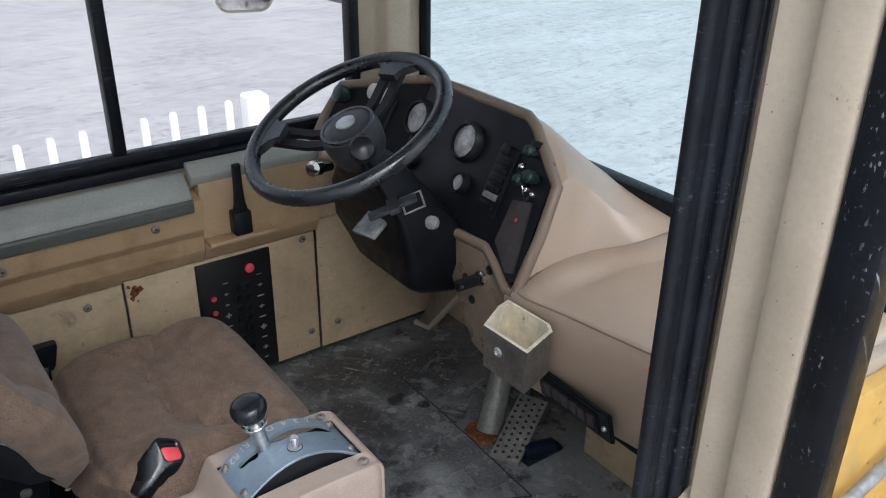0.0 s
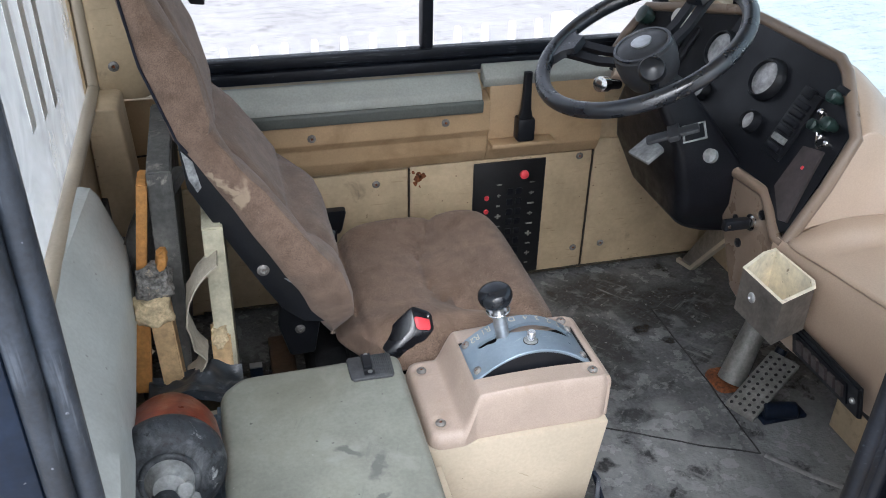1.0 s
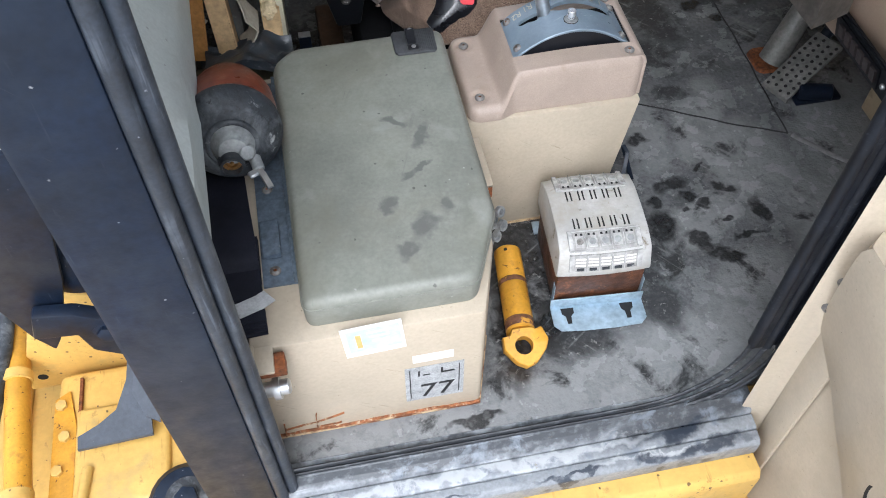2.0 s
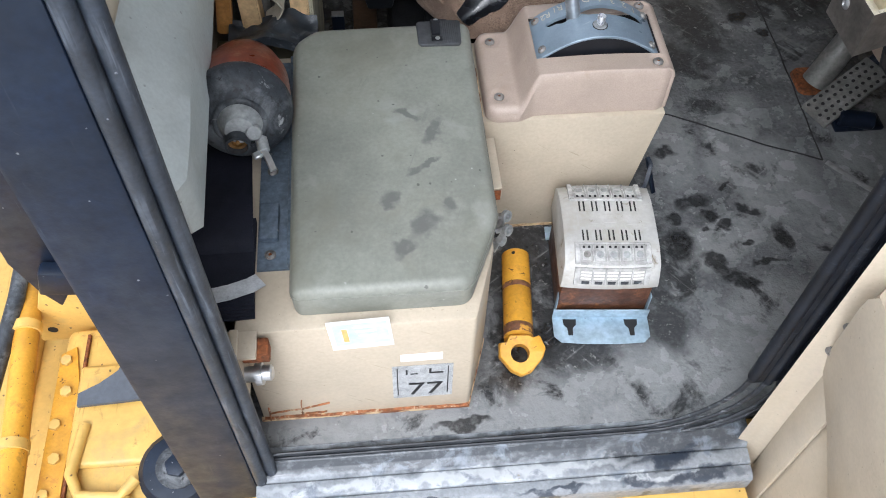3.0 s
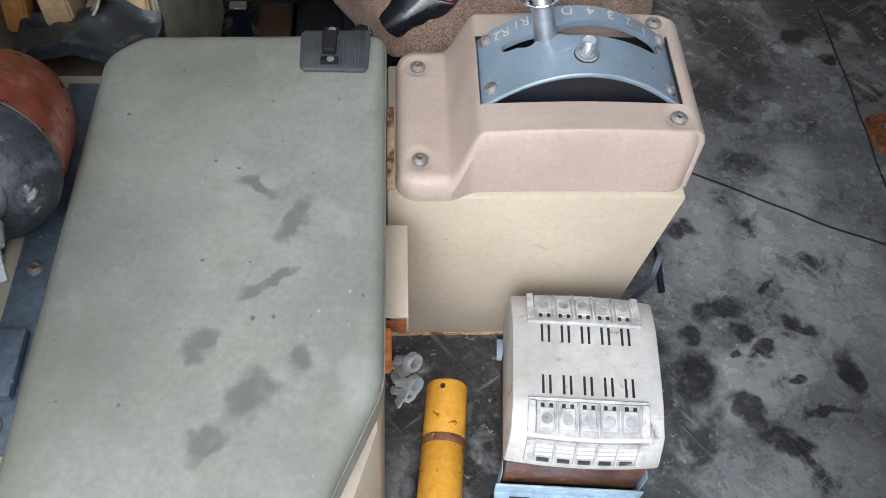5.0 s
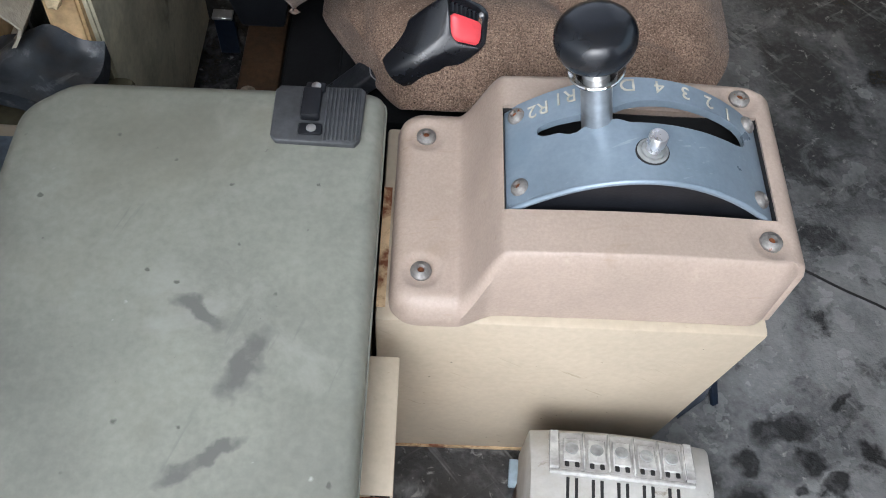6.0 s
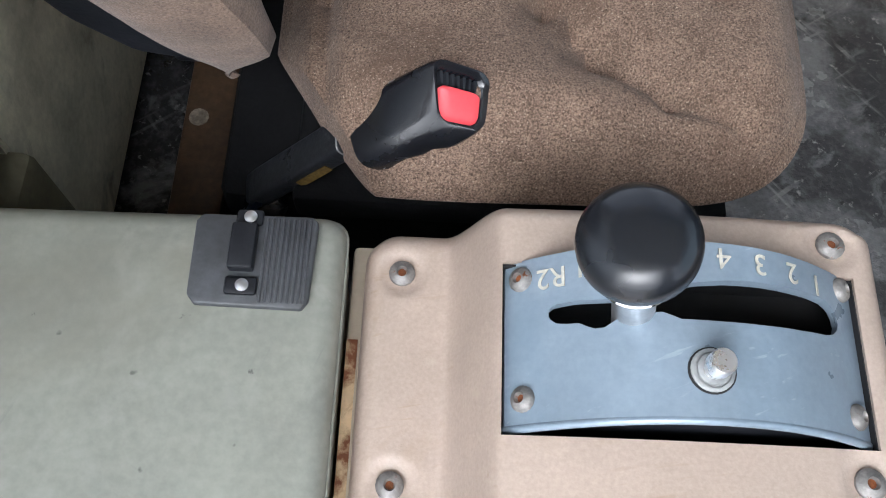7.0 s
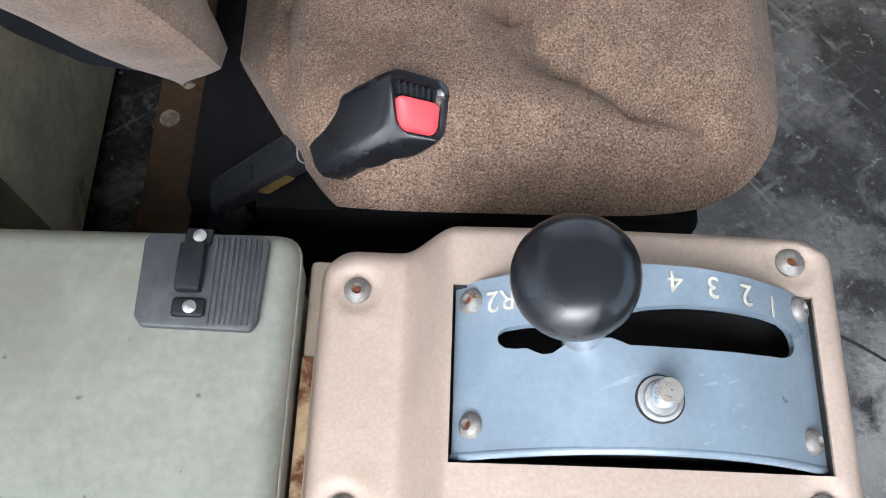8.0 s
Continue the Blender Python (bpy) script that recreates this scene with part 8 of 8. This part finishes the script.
# mirrors outside
def mirror(name, c, w, h, yaw, arm_to, label):
    t = thing(name, c, label, "mirror")
    m = Matrix.Translation(c) @ Matrix.Rotation(radians(yaw), 4, "Z")
    bm = B()
    rings = [[m @ Vector((u * s, dpt, v * s)) for u, v in round_rect(w, h, 0.04, 5)] for dpt, s in ((0.0, 0.96), (0.008, 1.0), (0.03, 1.0), (0.05, 0.85))]
    loft(bm, rings)
    part("housing", bm, REAR_WHITE, t)
    bm = B()
    loft(bm, [[m @ Vector((u * 0.9, dpt, v * 0.92)) for u, v in round_rect(w, h, 0.035, 5)] for dpt in (-0.002, 0.002)])
    part("glass", bm, CHROME, t, "mirror glass")
    bm = B()
    sweep(bm, [Vector(c) + Vector((0, 0.03, -0.02)), Vector(arm_to)], circle(0.012, 8))
    part("arm", bm, GREY_METAL, t)
    return t
mirror("wing_mirror", (0.70, 1.20, 0.96), 0.16, 0.24, -20, (1.02, 0.82, 0.86), "grey wing mirror on a bracket arm")
mirror("wing_mirror", (1.16, -0.335, 1.02), 0.16, 0.30, 60, (1.08, -0.62, 1.2), "grey wing mirror beside the windscreen")

# white picket fence in the yard
fence = thing("fence", (1.0, 5.0, GZ), "white picket fence at the edge of the yard", "fence")
FY = 5.0
for k in range(-4, 12):
    x = -0.256 + 0.2165 * k
    zt = -0.70 + 0.035 * (x + 0.256)
    bm = B()
    prism(bm, [(x - 0.026, GZ), (x + 0.026, GZ), (x + 0.026, zt - 0.02), (x + 0.016, zt), (x - 0.016, zt), (x - 0.026, zt - 0.02)], "y", FY, FY + 0.03)
    part("picket", bm, FENCE, fence)
bm = B()
prism(bm, [(2.25, GZ), (2.43, GZ), (2.43, -0.61), (2.41, -0.59), (2.27, -0.59), (2.25, -0.61)], "y", FY - 0.05, FY + 0.08)
part("end_post", bm, FENCE, fence, "wide white end post")
bm = B()
box(bm, (-1.3, FY + 0.03, -0.98), (2.3, FY + 0.06, -0.92))
box(bm, (-1.3, FY + 0.03, -1.75), (2.3, FY + 0.06, -1.69))
part("rail", bm, FENCE, fence)

# ---- machine body outside the door ----
hull = thing("machine_frame", (-1.0, -0.2, -1.3), "yellow machine frame with bolts and a pipe beside the cab", "machine")
bm = B()
box(bm, (-1.02, -0.95, -1.3), (-0.60, -0.02, -0.53), 0.025, 3)
box(bm, (-0.965, -0.40, -0.54), (-0.745, -0.14, -0.512), 0.012, 3)
box(bm, (-0.99, -0.80, -0.54), (-0.80, -0.47, -0.50), 0.02, 3)
bmesh.ops.subdivide_edges(bm, edges=[e for e in bm.edges if e.calc_length() > 0.1], cuts=3, use_grid_fill=True)
part("casting", bm, YELLOW_BIG, hull)
bm = B()
sweep(bm, [(-0.93, -0.30, -0.508), (-0.945, -0.42, -0.508), (-0.92, -0.47, -0.51), (-0.83, -0.48, -0.51), (-0.80, -0.44, -0.51)], circle(0.014, 12))
part("weld_ridge", bm, YELLOW_BIG, hull, "embossed ridge on the casting")
bm = B()
prism(bm, [(-1.02, -0.10), (-0.985, -0.08), (-0.965, -0.18), (-0.965, -0.62), (-1.02, -0.62)], "z", -0.532, -0.522, 0.002)
part("flange", bm, YELLOW, hull, "bolted flange strip")
bm = B()
box(bm, (-0.962, -0.62, -0.53), (-0.955, -0.05, -0.519))
part("rusty_gap", bm, RUSTY, hull, "rusty joint beside the flange")
bm = B()
sweep(bm, [(-1.11, 0.3, -0.40), (-1.12, 0.02, -0.44), (-1.16, -0.2, -0.50)], circle(0.02, 12))
part("hose", bm, DUSTY, hull, "dusty grey hose")
bm = B()
lathe(bm, (-0.735, -0.50, -0.53), (0, -0.1, 1), [(0, 0.03), (0.02, 0.03), (0.024, 0.018)], 6)
part("big_bolt", bm, YELLOW, hull, "large yellow bolt")
bm = B()
box(bm, (-1.7, -0.9, -1.3), (-1.13, 0.5, -0.62), 0.02)
box(bm, (-1.13, -0.9, -1.3), (-1.02, 0.3, -0.66), 0.005)
part("side_member", bm, YELLOW_BIG, hull)
bm = B()
prism(bm, [(-0.945, -0.223), (-0.68, -0.32), (-0.68, -0.62), (-1.115, -0.622), (-1.12, -0.58), (-1.03, -0.345)], "y", 0.0, 0.02, 0.004)
part("plate", bm, YELLOW_BIG, hull, "yellow bracket plate")
bm = B()
lathe(bm, (-1.072, 0.0005, -0.567), (0, -1, 0), [(0, 0.013), (0.001, 0.013), (0.0012, 0.001)], 14)
part("plate_hole", bm, DARK, hull, "hole in the plate")
bm = B()
sweep(bm, [(-1.03, -0.9, -0.47), (-1.065, -0.40, -0.48), (-1.105, 0.05, -0.48), (-1.135, 0.4, -0.45)], circle(0.030, 16))
part("pipe", bm, YELLOW, hull, "chipped yellow pipe")
for y in (-0.37, -0.06):
    bm = B()
    cyl(bm, (-1.071 - 0.085 * (y + 0.37), y, -0.48), (-1.073 - 0.085 * (y + 0.37), y + 0.025, -0.48), 0.037, seg=18)
    part("pipe_clamp", bm, YELLOW_BIG, hull)
for k in range(6):
    bm = B()
    lathe(bm, (-1.003 + 0.012 * (k % 2), -0.12 - 0.085 * k, -0.522), (0, 0, 1), [(0, 0.014), (0.010, 0.014), (0.011, 0.007)], 6)
    part("bolt_head", bm, YELLOW_BIG, hull)
bm = B()
box(bm, (-0.56, -0.60, -1.45), (1.06, 0.76, -0.36), 0.03, 3)
part("chassis", bm, YELLOW_BIG, hull, "plain yellow chassis under the cab")
for x0, x1 in ((-1.6, -1.2), (0.3, 0.9)):
    bm = B()
    box(bm, (x0, -0.5, GZ), (x1, 0.6, -1.29 if x0 < 0 else -1.44), 0.02)
    part("axle_stand", bm, STEEL_BLACK, hull, "black axle block")
FLAP = mat("faded_black_rubber_sheet", (0.06, 0.07, 0.088), 0.5, grain=(90, 0.12), blotch=(9, 0.25), bump=(90, 0.1), spots=(((0.17, 0.18, 0.2), 24, 0.66, 0.76),), pits=(((0.22, 0.23, 0.24), 30, 0.06),))
hose = thing("mud_flap", (-0.85, -0.2, -0.52), "flat black rubber flap on the yellow frame", "flap")
bm = B()
loft(bm, [[(x, y, z + dz) for x, y, z in ((-0.947, -0.262, -0.495), (-0.947, -0.232, -0.49), (-0.90, -0.210, -0.487), (-0.858, -0.183, -0.48), (-0.832, -0.115, -0.465), (-0.823, -0.05, -0.44), (-0.785, -0.10, -0.46), (-0.775, -0.256, -0.49))] for dz in (0.0, 0.01)])
part("flap", bm, FLAP, hose)
bm = B()
loft(bm, [[(x, y, z + dz) for x, y, z in ((-0.815, -0.160, -0.468), (-0.806, -0.090, -0.445), (-0.803, -0.030, -0.43), (-0.785, -0.030, -0.43), (-0.775, -0.100, -0.445), (-0.752, -0.240, -0.478), (-0.785, -0.220, -0.475))] for dz in (0.012, 0.020)])
part("upright_leg", bm, FLAP, hose, "narrow leg of the rubber flap")
can = thing("air_canister", (-0.86, -0.15, -0.2), "black dented air canister on a steel bracket", "canister")
bm = B()
lathe(bm, (-0.815, -0.05, -0.10), (0.1, 0.15, 1), [(0, 0.05), (0.012, 0.075), (0.05, 0.088), (0.12, 0.09), (0.2, 0.082), (0.235, 0.055), (0.24, 0.01)], 32)
part("body", bm, STEEL_BLACK, can)
bm = B()
prism(bm, [(-0.90, 0.36), (-0.74, 0.36), (-0.765, 0.29), (-0.79, 0.15), (-0.82, 0.004), (-0.868, -0.149), (-0.895, -0.20), (-0.912, -0.228), (-0.939, -0.172), (-0.965, -0.06), (-0.96, 0.05), (-0.93, 0.20)], "y", -0.15, -0.135, 0.004)
part("bracket", bm, STEEL_BLACK, can, "black mounting bracket")
bm = B()
prism(bm, [(-0.896, -0.045), (-0.819, -0.057), (-0.755, -0.098), (-0.715, -0.151), (-0.70, -0.27), (-0.746, -0.25), (-0.822, -0.195), (-0.835, -0.132), (-0.919, -0.123)], "y", -0.19, -0.155, 0.008)
part("arm", bm, STEEL_BLACK, can, "black cast arm")
bm = B()
lathe(bm, (-0.772, -0.19, -0.125), (0, -1, 0.2), [(0, 0.030), (0.004, 0.030), (0.005, 0.020), (0.016, 0.020), (0.019, 0.013), (0.019, 0.001)], 6)
part("bolt", bm, STEEL_BLACK, can)
mount = thing("rubber_mount", (-0.70, -0.40, -0.53), "black round rubber cab mount", "mount")
bm = B()
lathe(bm, (-0.705, -0.42, -0.54), (0, -0.15, 1), [(0, 0.085), (0.03, 0.09), (0.05, 0.075), (0.055, 0.05)], 24)
part("buffer", bm, STEEL_BLACK, mount)
bm = B()
lathe(bm, (-0.70, -0.428, -0.487), (0, -0.15, 1), [(0, 0.05), (0.006, 0.05), (0.008, 0.03)], 24)
part("washer", bm, DUSTY, mount, "dusty steel washer")
bm = B()
lathe(bm, (-0.70, -0.430, -0.480), (0, -0.15, 1), [(0, 0.026), (0.018, 0.026), (0.021, 0.015), (0.021, 0.003)], 6)
part("bolt_head", bm, STEEL_BLACK, mount)
fender = thing("front_fender", (0.9, -1.2, -0.3), "yellow front fender behind the door glass", "fender")
bm = B()
prism(bm, [(-0.72, 0.18), (-1.0, 0.23), (-1.7, 0.20), (-1.9, -0.1), (-1.9, -1.2), (-0.72, -1.2)], "x", 0.62, 2.0, 0.03, 3)
part("panel", bm, YELLOW_BIG, fender)
bm = B()
sweep(bm, [(0.60, -0.75, 0.24), (0.75, -1.1, 0.26), (0.9, -1.6, 0.24)], circle(0.012, 10))
part("grab_rail", bm, GREY_METAL, fender, "grey grab rail")
